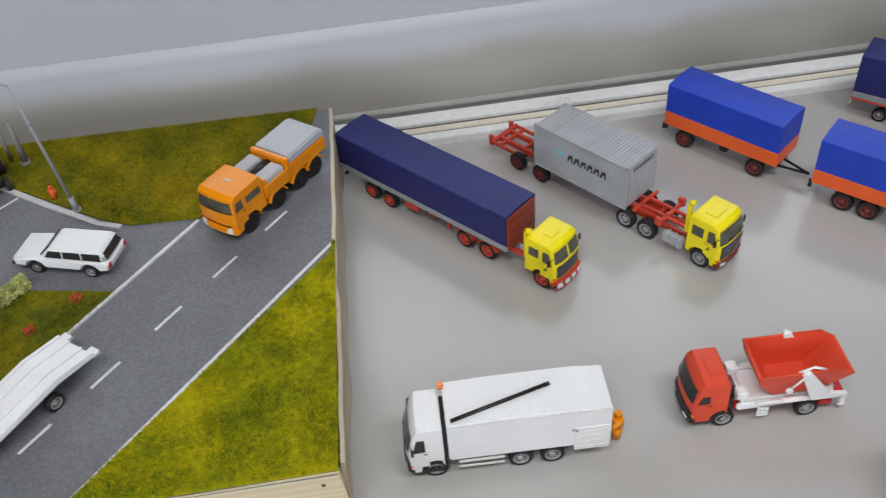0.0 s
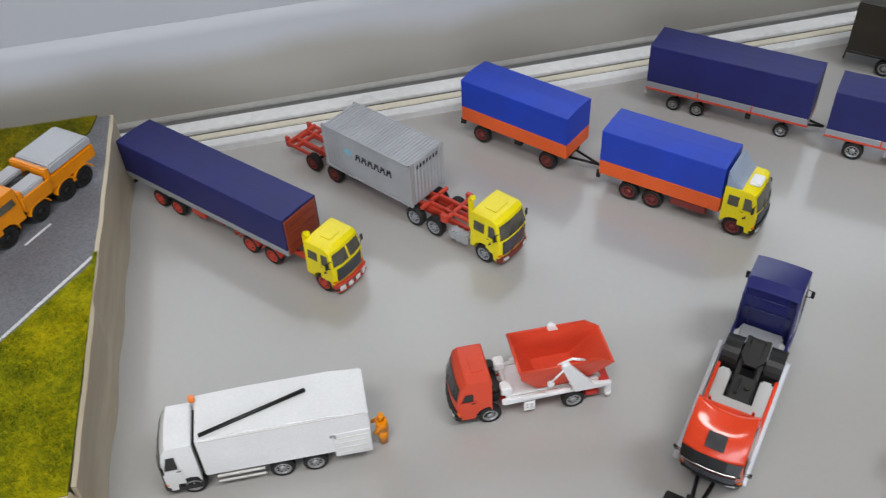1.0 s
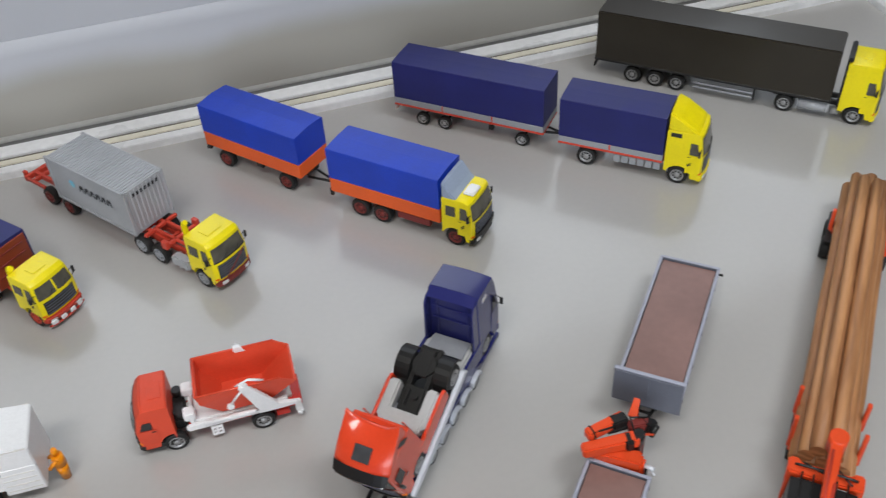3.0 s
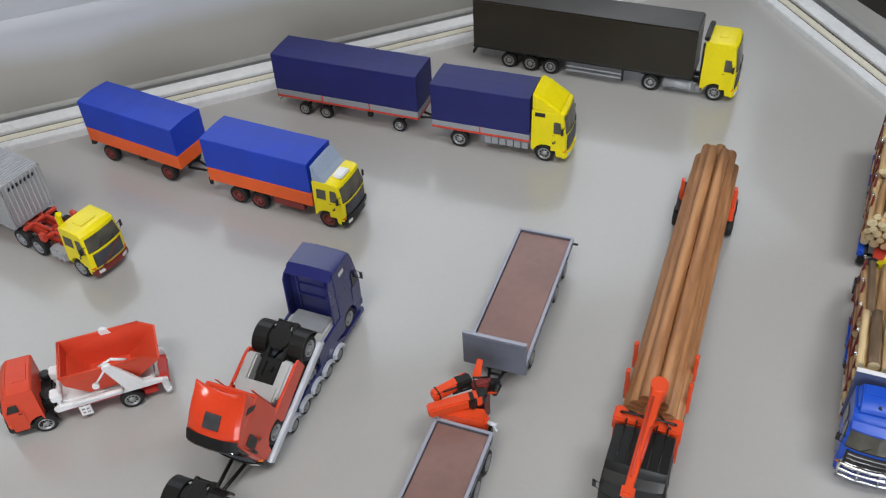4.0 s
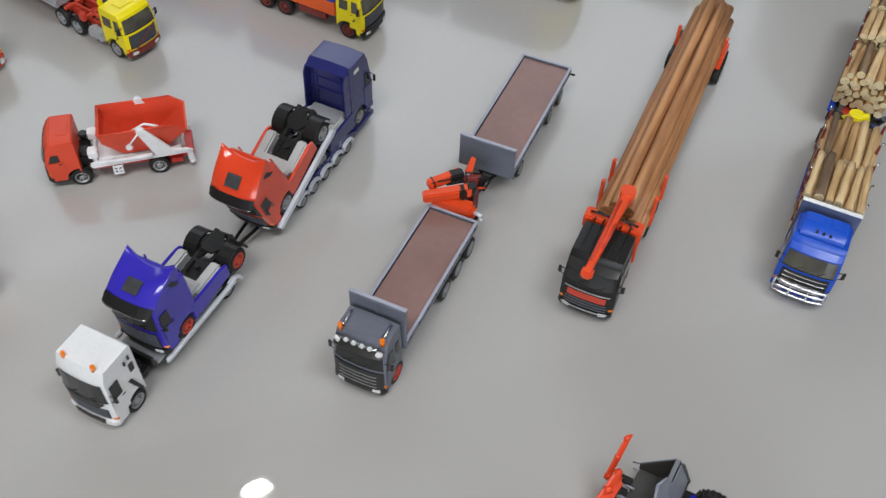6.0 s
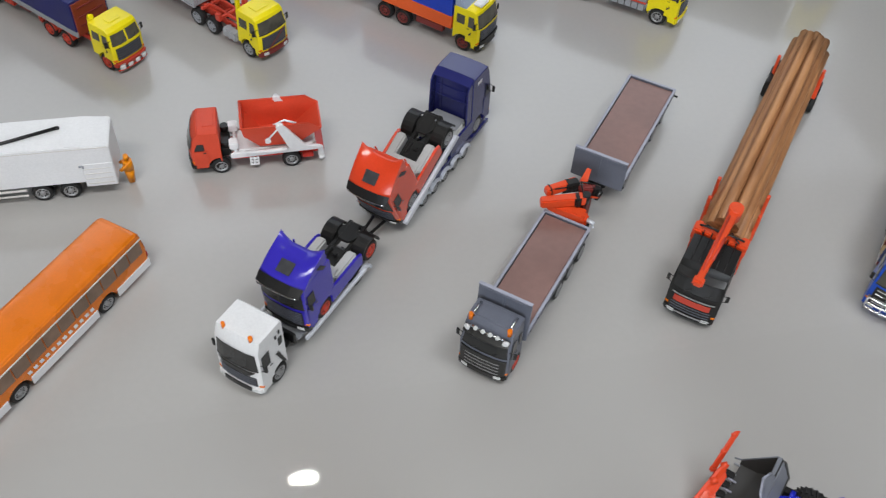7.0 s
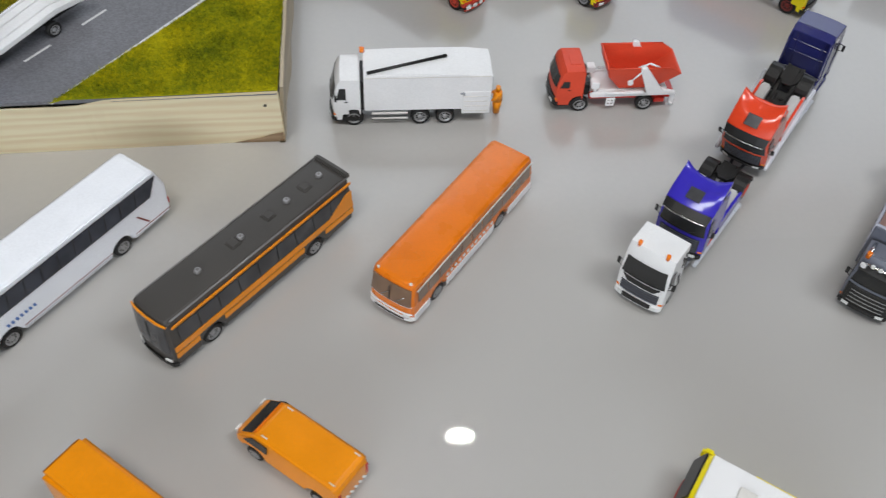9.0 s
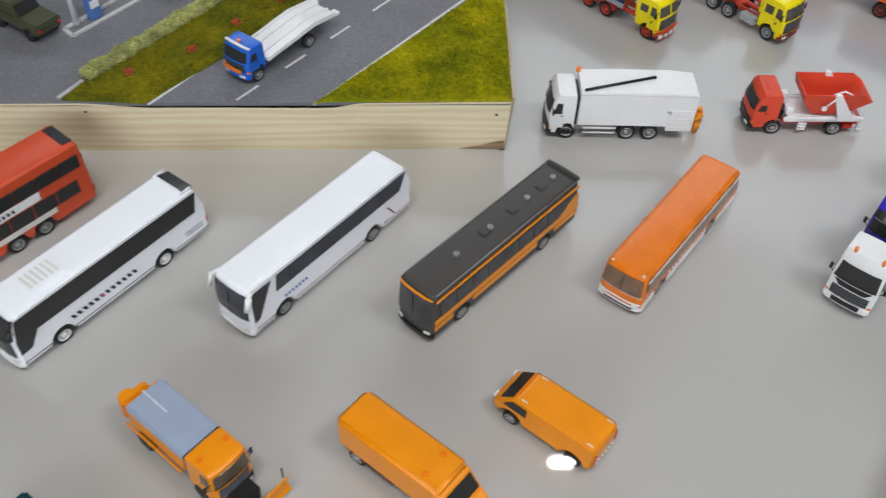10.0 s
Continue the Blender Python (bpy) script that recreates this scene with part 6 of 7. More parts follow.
# orange and white bus
t = thing("city_bus", "orange-roofed bus with tinted windows, white skirt and white lettering", "bus", "model buses")
b = bus(t, -4, 105, 25, 4, 32.5, BUS_ORANGE, 17.5, 27.5, (26.5, 83), 2.0, 1.5, 11, TINT, 101, -1, front=TINT, screen_bottom=16.5, round_off=2.6)
for s in (-1, 1):
    for x0, x1 in ((-3.6, 19.6), (33.4, 76), (90, 104.6)):
        part("skirt", box(x0, x1, s * 12.5 - 0.15, s * 12.5 + 0.35, 3.6, 9.6, 0.1), WHITE, b, "white skirt")
    squiggle(b, "side_print", 36, s * 12.62, 13.2, 12, 3.4, 3.6, WHITE, 1)
    part("window_rail", box(-2, 102, s * 12.3 - 0.2, s * 12.3 + 0.35, 27.6, 28.3, 0.1), OFFWHITE, b)
    part("marker_lamp", rod((101.5, s * 9, 31.8), (101.5, s * 9, 33), 0.7), OFFWHITE, b)
part("chrome_strip", box(105.2, 105.9, -12, 12, 9.5, 10.6, 0.2), WHITE, b)
part("bumper_slot", box(105.6, 106.05, -8.4, 8.4, 5.0, 6.2, 0.2), BLACK, b)
for y in (-4.6, 3.4):
    part("wiper", rod((105.9, y, 18), (104.8, y + 4.6, 23.4), 0.22, None, 6), CHROME, b)
part("screen_frame", box(104.9, 105.6, -11.4, 11.4, 16.0, 16.6, 0.2), WHITE, b)
A = ahead(.1537, .2519, -128.5, -3.9, -1.9)
put(t, A[0], A[1], -128.5, tall=0.83)

# charcoal bus with orange bands
VENT = plastic("vent_grey", (0.19, 0.18, 0.175), 0.3, 0.4)
t = thing("touring_bus", "charcoal grey touring bus with orange side stripes and roof vents", "bus", "model buses")
b = bus(t, -6, 112, 24, 4, 37, DARKBUS, 19, 30, (22, 88.5), 0.8, 2.0, 9, SMOKED, 106, -2, rim=RIM, screen_bottom=14)
for s in (-1, 1):
    part("roof_stripe", box(-5, 109, s * 11.6 - 0.25, s * 11.6 + 0.4, 31.2, 33.0, 0.2), ORANGE, b, "orange roof stripe")
    part("side_stripe", box(-5.5, 111, s * 12 - 0.1, s * 12 + 0.3, 14.2, 18.2, 0.1), ORANGE, b, "orange side stripe")
    for x0, x1 in ((-5.5, 14.5), (29.5, 81), (96, 111)):
        part("low_stripe", box(x0, x1, s * 12 - 0.1, s * 12 + 0.3, 9.8, 13.2, 0.1), ORANGE, b)
    part("flash", slab([(-5, s * 12.05, 17), (14, s * 12.05, 17), (-1, s * 11.9, 27), (-4.5, s * 11.9, 27)], (0, s * 0.4, 0)), ORANGE, b, "orange rear flash")
part("front_trim", box(111.0, 111.9, -11, 11, 34.0, 35.6, 0.2), ORANGE, b)
for x in (4.5, 26.4, 56, 81.5):
    v = part("roof_vent", rod((x, 0, 36.8), (x, 0, 38.4), 2.0, rod((x, 0, 38.4), (x, 0, 38.8), 0.8), 16, 1.5), VENT, b, "round grey roof vent")
    part("vent_ring", rod((x, 0, 38.2), (x, 0, 38.6), 1.35, None, 16), RIM, v)
for x in (14.4, 38.4, 60.5):
    h = part("roof_hatch", box(x - 2.8, x + 2.8, -2.8, 2.8, 36.8, 37.6, 0.4), DARKBUS, b)
    part("hatch_lid", box(x - 2.1, x + 2.1, -2.1, 2.1, 37.5, 38.1, 0.3), DARKBUS, h)
for s in (-1, 1):
    part("roof_rail", rod((-4, s * 10.7, 36.6), (108, s * 10.7, 36.6), 0.45), VENT, b)
part("rear_spoiler", box(-6, -3, -10.8, 10.8, 35.5, 38.2, 0.7), DARKBUS, b)
put(t, .0609, .2375, -132.9, tall=0.92)

# white coach with slanted window line
t = thing("white_coach", "glossy white coach with dark window band and white horn mirrors", "bus", "model buses")
b = bus(t, -9, 113, 25, 4, 38, COACH_WHITE, 24.2, 34.2, (23, 89.5), 1.4, 4.0, 10, COACH_GLASS, 94, 1.5, pillars=BLACK, screen_bottom=16, round_off=3.6, slant=5.5)
for s in (-1, 1):
    part("front_side_window", slab([(106.4, s * 12.45, 14), (111.0, s * 12.4, 13), (111.2, s * 12.4, 22.5), (110.6, s * 12.1, 32.4), (108, s * 12.0, 34.4), (96.2, s * 12.0, 34.2)], (0, s * 0.3, 0)), GLASS, b)
    part("mirror", rod((108, s * 11.2, 36.4), (113.5, s * 13.0, 35), 1.0, rod((113.5, s * 13.0, 35), (115.6, s * 13.2, 27), 1.3)), WHITE, b, "white horn-shaped mirror")
    for x0, x1 in ((30, 82), (97, 110), (-8, 15)):
        part("side_line", box(x0, x1, s * 12.5 - 0.05, s * 12.5 + 0.12, 7.6, 8.1, 0.02), MAROON, b)
        part("side_line", box(x0, x1, s * 12.5 - 0.05, s * 12.5 + 0.12, 6.0, 6.4, 0.02), GREY, b)
    squiggle(b, "side_print", 74, s * 12.58, 15.4, 7, 3.0, 2.4, LOGO_BLUE, 1)
    part("tail_flash", slab([(5, s * 12.5, 9), (6, s * 12.5, 9), (12, s * 12.5, 18), (11, s * 12.5, 18)], (0, s * 0.12, 0)), MAROON, b)
part("engine_flap", box(-9.4, -8.8, -9, 9, 7, 15, 0.3), OFFWHITE, b)
put(t, -.0331, .2438, -128.9, tall=0.93)

# white coach with long dark band and wheel covers
t = thing("white_coach", "white coach with long dark side glass, wheel covers and dark lettering", "bus", "model buses")
b = bus(t, -8, 112, 25.5, 4, 39, COACH_WHITE, 23.2, 36.2, (23, 87), 6.0, 4.5, 1, GLASS, 106, -1, rim=WHITE, screen_bottom=12, round_off=3.2, slant=3.0)
for s in (-1, 1):
    part("front_side_window", slab([(103, s * 12.65, 14), (110.8, s * 12.6, 13.4), (110.6, s * 12.6, 23), (106.4, s * 12.1, 36), (95, s * 12.1, 36.2), (98, s * 12.5, 22)], (0, s * 0.35, 0)), GLASS, b)
    part("mirror", rod((107, s * 11.3, 37), (112, s * 13.4, 34), 0.8, rod((112, s * 13.4, 34), (114, s * 13.6, 28), 1.2)), BLACK, b)
    squiggle(b, "side_print", 42, s * 12.85, 13.6, 12, 4.2, 3.4, LOGO, 1, 0.45)
    squiggle(b, "side_mark", 62, s * 12.9, 13.4, 1, 3.6, 3, LOGO_PINK, 1, 0.4)
    for x0, x1 in ((30.5, 80), (94, 111), (-7.5, 15.5)):
        part("side_line", box(x0, x1, s * 12.75 - 0.05, s * 12.75 + 0.12, 6.6, 7.2, 0.02), BLACK, b)
    for k in range(3):
        part("louvre", box(-4, 8, s * 12.7 - 0.05, s * 12.7 + 0.15, 10 + 1.4 * k, 10.5 + 1.4 * k, 0.05), GREY, b)
part("rear_roof_glass", slab([(-5, -9, 37.6), (-5, 9, 37.6), (2, 9.5, 39.2), (2, -9.5, 39.2)], (0, 0, 0.35)), GLASS, b)
for y in (-10.25, 10.25):
    part("roof_fin", box(-3, 4, y - 0.35, y + 0.35, 38.2, 40.2, 0.3), COACH_WHITE, b)
part("roof_unit", box(72, 92, -7, 7, 38.6, 40.0, 1.0), COACH_WHITE, b)
for i in range(6):
    part("roof_slot", box(74 + 2.9 * i, 75.4 + 2.9 * i, -5, 5, 40.1, 40.35, 0.05), OFFWHITE, b)
put(t, -.1422, .2242, -127.5, tall=0.935)

# red double-decker
DECKER = plastic("double_decker_red", (0.6, 0.075, 0.025), 0.32, 0.3)
t = thing("double_decker_bus", "orange-red double-decker bus with two window bands and white advert panel", "bus", "model buses")
b = bus(t, 0, 112, 26, 4, 47, DECKER, 15.5, 24.5, (33, 50, 92), 2.0, 1.2, 7, GLASS, 106, 8, screen_bottom=14)
for s in (-1, 1):
    for i in range(8):
        part("upper_window", slab([(4 + 13 * i, s * 12.4, 32), (16.4 + 13 * i, s * 12.4, 32), (16.4 + 13 * i, s * 12.2, 40), (4 + 13 * i, s * 12.2, 40)], (0, s * 0.9, 0)), GLASS, b)
    part("advert_panel", box(30, 86, s * 12.8 - 0.1, s * 12.8 + 0.35, 25.5, 31.2, 0.1), WHITE, b, "white advert panel")
    squiggle(b, "advert_print", 46, s * 13.2, 28.3, 4, 3.0, 2.8, LOGO, 1)
    part("white_skirt", box(24, 60, s * 12.9 - 0.1, s * 12.9 + 0.25, 11.5, 15, 0.1), OFFWHITE, b)
part("rear_upper_window", slab([(-0.2, -9, 33), (-0.2, 9, 33), (0.3, 8.5, 40), (0.3, -8.5, 40)], (-0.3, 0, 0)), GLASS, b)
part("rear_roof_glass", slab([(2, -9, 46.9), (2, 9, 46.9), (8, 9, 47.1), (8, -9, 47.1)], (0, 0, 0.3)), BLACK, b)
A = ahead(-.2015, .252, -130, 0, -2.0)
put(t, A[0], A[1], -130, tall=0.96)

# ---- orange municipal vehicles ----
t = thing("delivery_van", "plain orange delivery van with dark windscreen and striped rear", "van", "orange vehicles")
prof = [(-17, 6)]
for x in (-7, 27):
    prof.append((x - 5.6, 4.5))
    for i in range(1, 8):
        a = math.pi * (1 - i / 8)
        prof.append((x + 5.4 * math.cos(a), 4.5 + 6.0 * math.sin(a)))
    prof.append((x + 5.6, 4.5))
prof += [(36.4, 4.5), (38.2, 6.5), (38, 11.6), (34.6, 14.2), (27.5, 20.8), (24, 22.4), (-14.6, 22.6), (-17, 20.6)]
body = rounded(part("body", prism(prof, -11, 11, 1.6, lambda x, z: (1 if z < 14 else 1 - 0.012 * (z - 14)) * (1 if x < 30 else 1 - 0.012 * (x - 30)), None, 3), ORANGE, t))
part("windscreen", slab([(34.0, -8.8, 14.8), (34.0, 8.8, 14.8), (28.0, 8.6, 20.6), (28.0, -8.6, 20.6)], (0.3, 0, 0.35)), GLASS, body)
part("screen_top", box(26.4, 27.4, -8.6, 8.6, 21.4, 22.2, 0.3), BUS_ORANGE, body)
for x, y in ((22, -8), (22, 8), (-13, -8), (-13, 8)):
    part("roof_rib", box(x - 1.6, x + 1.6, y - 0.25, y + 0.25, 22.3, 22.9, 0.1), OFFWHITE, body)
for s in (-1, 1):
    part("side_window", slab([(31.6, s * 10.72, 14.2), (27, s * 10.2, 19.4), (19, s * 10.2, 19.4), (19, s * 10.72, 14.2)], (0, s * 0.4, 0)), GLASS, body)
    part("tail_lamp", box(-17.4, -16.8, s * 8.6 - 0.7, s * 8.6 + 0.7, 10, 18, 0.3), TAILRED, body)
    part("headlamp", box(37.2, 38.2, s * 7.4 - 1.7, s * 7.4 + 1.7, 11, 13.2, 0.4), LENS, body)
for k in range(6):
    part("warning_stripe", slab([(-17.15, -8 + 2.7 * k, 7), (-17.15, -6.8 + 2.7 * k, 7), (-17.0, -5.4 + 2.7 * k, 10), (-17.0, -6.6 + 2.7 * k, 10)], (-0.25, 0, 0)), WHITE, body)
    part("nose_stripe", slab([(38.15, -8 + 2.7 * k, 7.4), (38.15, -6.8 + 2.7 * k, 7.4), (38.1, -5.4 + 2.7 * k, 9.6), (38.1, -6.6 + 2.7 * k, 9.6)], (0.3, 0, 0)), WHITE, body)
for x in (-7, 27):
    axle(t, x, 10.9, 4.3, 3.0, RIM)
put(t, .0578, .0948, 140.5, tall=0.86)

t = thing("box_van", "orange box-bodied workshop lorry with two roof beacons", "truck", "orange vehicles")
body = rounded(part("box_body", prism([(-3.5, 7), (54, 7), (54, 29.5), (-3.5, 29.5)], -10.6, 10.6, 2.0, None, None, 4), ORANGE, t))
part("nose", prism([(52, 6), (66, 6), (67.5, 8), (67, 14.5), (61.5, 17), (55.5, 26), (52, 28)], -10.2, 10.2, 1.4, lambda x, z: 1 if x < 60 else 1 - 0.012 * (x - 60), None, 3), ORANGE, body)
part("windscreen", slab([(61.2, -8.8, 17.6), (61.2, 8.8, 17.6), (56.2, 8.4, 25.2), (56.2, -8.4, 25.2)], (0.4, 0, 0.3)), GLASS, body)
for s in (-1, 1):
    part("beacon", rod((44, s * 6, 29.3), (44, s * 6, 31.4), 1.2), AMBER, body)
    part("headlamp", rod((67, s * 7, 11), (67.9, s * 7, 11), 1.5), LENS, body)
    part("side_step", box(10, 30, s * 10 - 0.7, s * 10 + 0.7, 6.5, 8.2, 0.3), BLACK, body)
chassis(t, -4, 58, BLACK, 6, 3, 8)
for x in (8, 48):
    axle(t, x, 10.4, 4.8, 3.4, RIM)
for k in range(6):
    part("nose_stripe", slab([(67.3, -8 + 2.7 * k, 8.2), (67.3, -6.8 + 2.7 * k, 8.2), (67.3, -5.4 + 2.7 * k, 10.4), (67.3, -6.6 + 2.7 * k, 10.4)], (0.3, 0, 0)), WHITE, body)
part("rear_hook", rod((-5, 0, 8), (-2, 0, 8), 0.9), BLACK, t)
put(t, -.0390, .0950, -39.4, tall=0.87)

t = thing("gritting_lorry", "orange gritting lorry with blue-grey tarpaulin cover and snow plough", "truck", "orange vehicles")
chassis(t, -6, 58, BLACK, 6.5, 3, 8)
part("hopper", prism([(-2, 12), (36, 12), (38, 26), (-3, 26)], -9.6, 9.6, 0.8), ORANGE, t, "orange hopper")
part("tarpaulin", prism([(-1, 25.6), (39, 25.6), (38.6, 29), (-0.4, 29)], -10.4, 10.4, 1.0, lambda x, z: 1 if z < 27 else 0.95), BLUEGREY, t, "blue-grey tarpaulin")
part("tarpaulin_seam", box(-1, 16, -0.35, 0.35, 28.85, 29.2, 0.15), PALE_SILVER, t)
part("cab_gap", box(37.6, 39.6, -9.8, 9.8, 12, 28.6, 0.3), BLACK, t)
part("spreader", rod((-9.5, -4, 17), (-9.5, -4, 20), 4.2, box(-8, -4, -9.5, 5, 12, 25, 0.8, rod((-9.5, -4, 5), (-9.5, -4, 17), 2.4)), 16), ORANGE, t, "orange spreader chute")
for s in (-1, 1):
    part("side_ladder", box(-4, 34, s * 10.6 - 0.5, s * 10.6 + 0.5, 10, 12, 0.3), ORANGE, t)
for x in (7, 46):
    axle(t, x, 10.6, 5.4, 3.6, BLACK)
c = cab(t, 39, 57, 21, 7, 31, ORANGE, 19.5, 1.6, 46, 6.6, bumper=BLACK, rear_window=False)
for s in (-1, 1):
    part("beacon", rod((46, s * 7, 30.6), (46, s * 7, 32.6), 1.1), AMBER, c)
part("plough_lift", box(57, 66, -6, 6, 6, 13, 1.0, box(62, 68, -4, 4, 8, 11, 0.6)), BLACK, t)
pl = bmesh.new()
rows = []
for i in range(9):
    a = -0.9 + 1.8 * i / 8
    rows.append([pl.verts.new((74 - 5 * math.cos(a) + d, y + d * 0, 8 + 7 * math.sin(a))) for d in (0, 0.9) for y in (-17, 17)])
for p, q in zip(rows, rows[1:]):
    for k in ((0, 1), (1, 3), (3, 2), (2, 0)):
        pl.faces.new((p[k[0]], p[k[1]], q[k[1]], q[k[0]]))
pl.faces.new((rows[0][0], rows[0][1], rows[0][3], rows[0][2])), pl.faces.new((rows[-1][0], rows[-1][1], rows[-1][3], rows[-1][2]))
p = part("plough_blade", pl, ORANGE, t, "orange snow plough blade")
for y in (-15, 15):
    part("blade_marker", rod((70, y, 14), (70, y, 22), 0.4), BLACK, p)
put(t, -.1327, .1010, -40.0, tall=0.92)

# ---- blue wheel loader with grey bucket, red fork beside it ----
BUCKET = plastic("dark_grey_bucket", (0.055, 0.053, 0.051), 0.5, 0.05)
BUCKET_PALE = plastic("pale_grey_bucket", (0.19, 0.2, 0.225), 0.42, 0.1)
LOADER_BLUE = plastic("violet_blue_plastic", (0.016, 0.026, 0.5), 0.26, 0.35)
t = thing("wheel_loader", "blue wheel loader with white cabin, chunky black tyres and grey bucket", "loader", "construction machines")
shell = [(31.4, 4), (22, 3.4), (15.6, 6), (13.6, 13), (18.4, 22.6), (19.6, 22.2), (17.0, 13), (19, 8.2), (24, 5), (31.4, 4.8)]
bk = part("bucket", prism(shell, -19, 19, 0.2), BUCKET, t, "dark grey open bucket")
for s in (-1, 1):
    part("side_plate", slab([(31.6, s * 19, 3.8), (22, s * 19, 3.4), (15.6, s * 19, 6), (13.6, s * 19, 13), (18.4, s * 19, 22.6), (20.2, s * 19, 22.4), (31.8, s * 19, 7.4)], (0, s * 0.8, 0), None, 0.2), BUCKET, bk)
    part("side_rim", rod((20.2, s * 19.4, 22.4), (31.8, s * 19.4, 7.4), 0.35, rod((31.8, s * 19.4, 7.4), (34.6, s * 19.4, 6.2), 0.4)), BUCKET_PALE, bk)
part("top_edge", box(18.4, 20.2, -19.4, 19.4, 22.2, 23, 0.35), BUCKET_PALE, bk, "paler grey upper edge")
for y in (-18.6, 18.6):
    part("back_rib", slab([(13.2, y - 0.6, 13), (18.0, y - 0.6, 22.2), (16.4, y - 0.6, 22.2), (12.0, y - 0.6, 13)], (0, 1.2, 0)), BUCKET, bk)
part("back_plate", slab([(13.4, -18.0, 14), (17.9, -18.0, 22.4), (17.9, 18.0, 22.4), (13.4, 18.0, 14)], (-0.5, 0, 0.25)), BUCKET_PALE, bk, "paler grey outer back of the bucket")
part("back_lip", rod((12.8, -18.8, 13.4), (12.8, 18.8, 13.4), 0.6), BUCKET, bk)
guard = part("spill_guard", slab([(18.6, -9.5, 22.6), (18.6, 5, 22.6), (21.2, 3.4, 27.2), (22.6, -2.4, 27.8), (20.6, -8, 25.4)], (-0.9, 0, 0.3), None, 0.3), BUCKET_PALE, bk, "grey spill guard")
part("guard_edge", rod((20.4, -8.2, 25.6), (22.4, -2.4, 28.1), 0.45, rod((22.4, -2.4, 28.1), (21.0, 3.6, 27.4), 0.45, rod((21.0, 3.6, 27.4), (18.6, 5.2, 22.8), 0.45))), BED_EDGE, guard)
for k in range(8):
    part("bucket_tooth", box(31, 33.8, -18.2 + 5.1 * k, -17.4 + 5.1 * k, 4.2, 5.2, 0.25), GREY, bk)
for s in (-1, 1):
    arm = part("lift_arm", slab([(15, s * 6.0, 8), (15, s * 6.0, 12), (7, s * 6.0, 19.4), (-14, s * 6.0, 20), (-14, s * 6.0, 14), (2, s * 6.0, 13)], (0, s * 3.4, 0), None, 0.8), LOADER_BLUE, t)
    part("arm_pin", rod((9, s * 4.6, 17.4), (9, s * 11, 17.4), 1.2, rod((-6, s * 5.2, 18.6), (-6, s * 10.4, 18.6), 1.3)), LOADER_BLUE, arm)
    part("axle_guard", slab([(8, s * 9, 9), (8, s * 9, 14.5), (-12, s * 9, 17.5), (-12, s * 9, 9)], (0, s * 3.6, 0), None, 0.6), LOADER_BLUE, t)
    part("link_plate", slab([(15, s * 12, 7), (14, s * 12, 13), (7, s * 12, 14), (5, s * 12, 9)], (0, s * 3, 0), None, 0.4), BLACK, t)
part("tilt_ram", rod((14, 0, 11), (-8, 0, 15), 1.0, rod((2, 0, 13.1), (-8, 0, 15), 1.6)), LOADER_BLUE, t)
part("front_frame", box(-10, 10, -6, 6, 7, 12, 1.2), MAROON, t, "dark red front frame")
part("cross_tube", rod((4, -7, 15.5), (4, 7, 15.5), 1.1), LOADER_BLUE, t)
part("joint", rod((-12, 0, 6), (-12, 0, 15), 3.4), BLACK, t)
# the rear half is steered 25 degrees about the joint
STEER = pose(-0.012, 0, 0, 0, 0, -25) @ pose(0.012, 0, 0)
rear = [part("hood", prism([(-48, 8), (-14, 8), (-14, 19), (-20, 20.5), (-48, 18)], -10.5, 10.5, 1.6), LOADER_BLUE, t)]
cb = part("cabin", prism([(-33, 18), (-16.6, 18), (-16.6, 27), (-17.6, 39), (-32, 39), (-33.6, 27)], -8.8, 8.8, 1.0), WHITE, t, "white driver's cabin")
rear.append(cb)
part("cabin_glass", slab([(-16.3, -7.6, 20), (-16.3, 7.6, 20), (-16.3, 7.6, 27), (-17.2, 7.4, 37), (-17.2, -7.4, 37), (-16.3, -7.6, 27)], (0.4, 0, 0.1)), GLASS, cb)
rounded(part("cabin_roof", prism([(-34.4, 38.6), (-16.4, 38.6), (-15.8, 39.8), (-17.2, 41.6), (-21, 42.4), (-33, 42.4), (-34.6, 40.6)], -9.4, 9.4, 1.2, None, None, 3), WHITE, cb))
for s in (-1, 1):
    part("side_glass", slab([(-18.6, s * 8.8, 21), (-31, s * 8.8, 21), (-31, s * 8.8, 36.6), (-19.2, s * 8.8, 36.6)], (0, s * 0.3, 0)), GLASS, cb)
    for k in range(4):
        part("roof_slot", box(-22.4 - 2.8 * k, -20.8 - 2.8 * k, s * 9.4 - 0.1, s * 9.4 + 0.12, 39.6, 40.3, 0.05), GREY, cb)
for x in (0.6, -36):
    for s in (-1, 1):
        w = wheel(t, x, s, 19.6, 7.2, 7.6, LOADER_BLUE)
        lug = None
        for i in range(20):
            a = i * math.pi / 10
            for k in (-1, 1):
                o = a + (math.pi / 20 if k > 0 else 0)
                lug = rod((7.25 * math.cos(o), 0.2 * k, 7.25 * math.sin(o)), (7.05 * math.cos(o + 0.2), 3.7 * k, 7.05 * math.sin(o + 0.2)), 0.55, lug, 5)
        part("tread_lug", lug, RUBBER, w)
        if x < 0:
            rear.append(w)
for ob in rear:
    ob.matrix_basis = STEER @ ob.matrix_basis
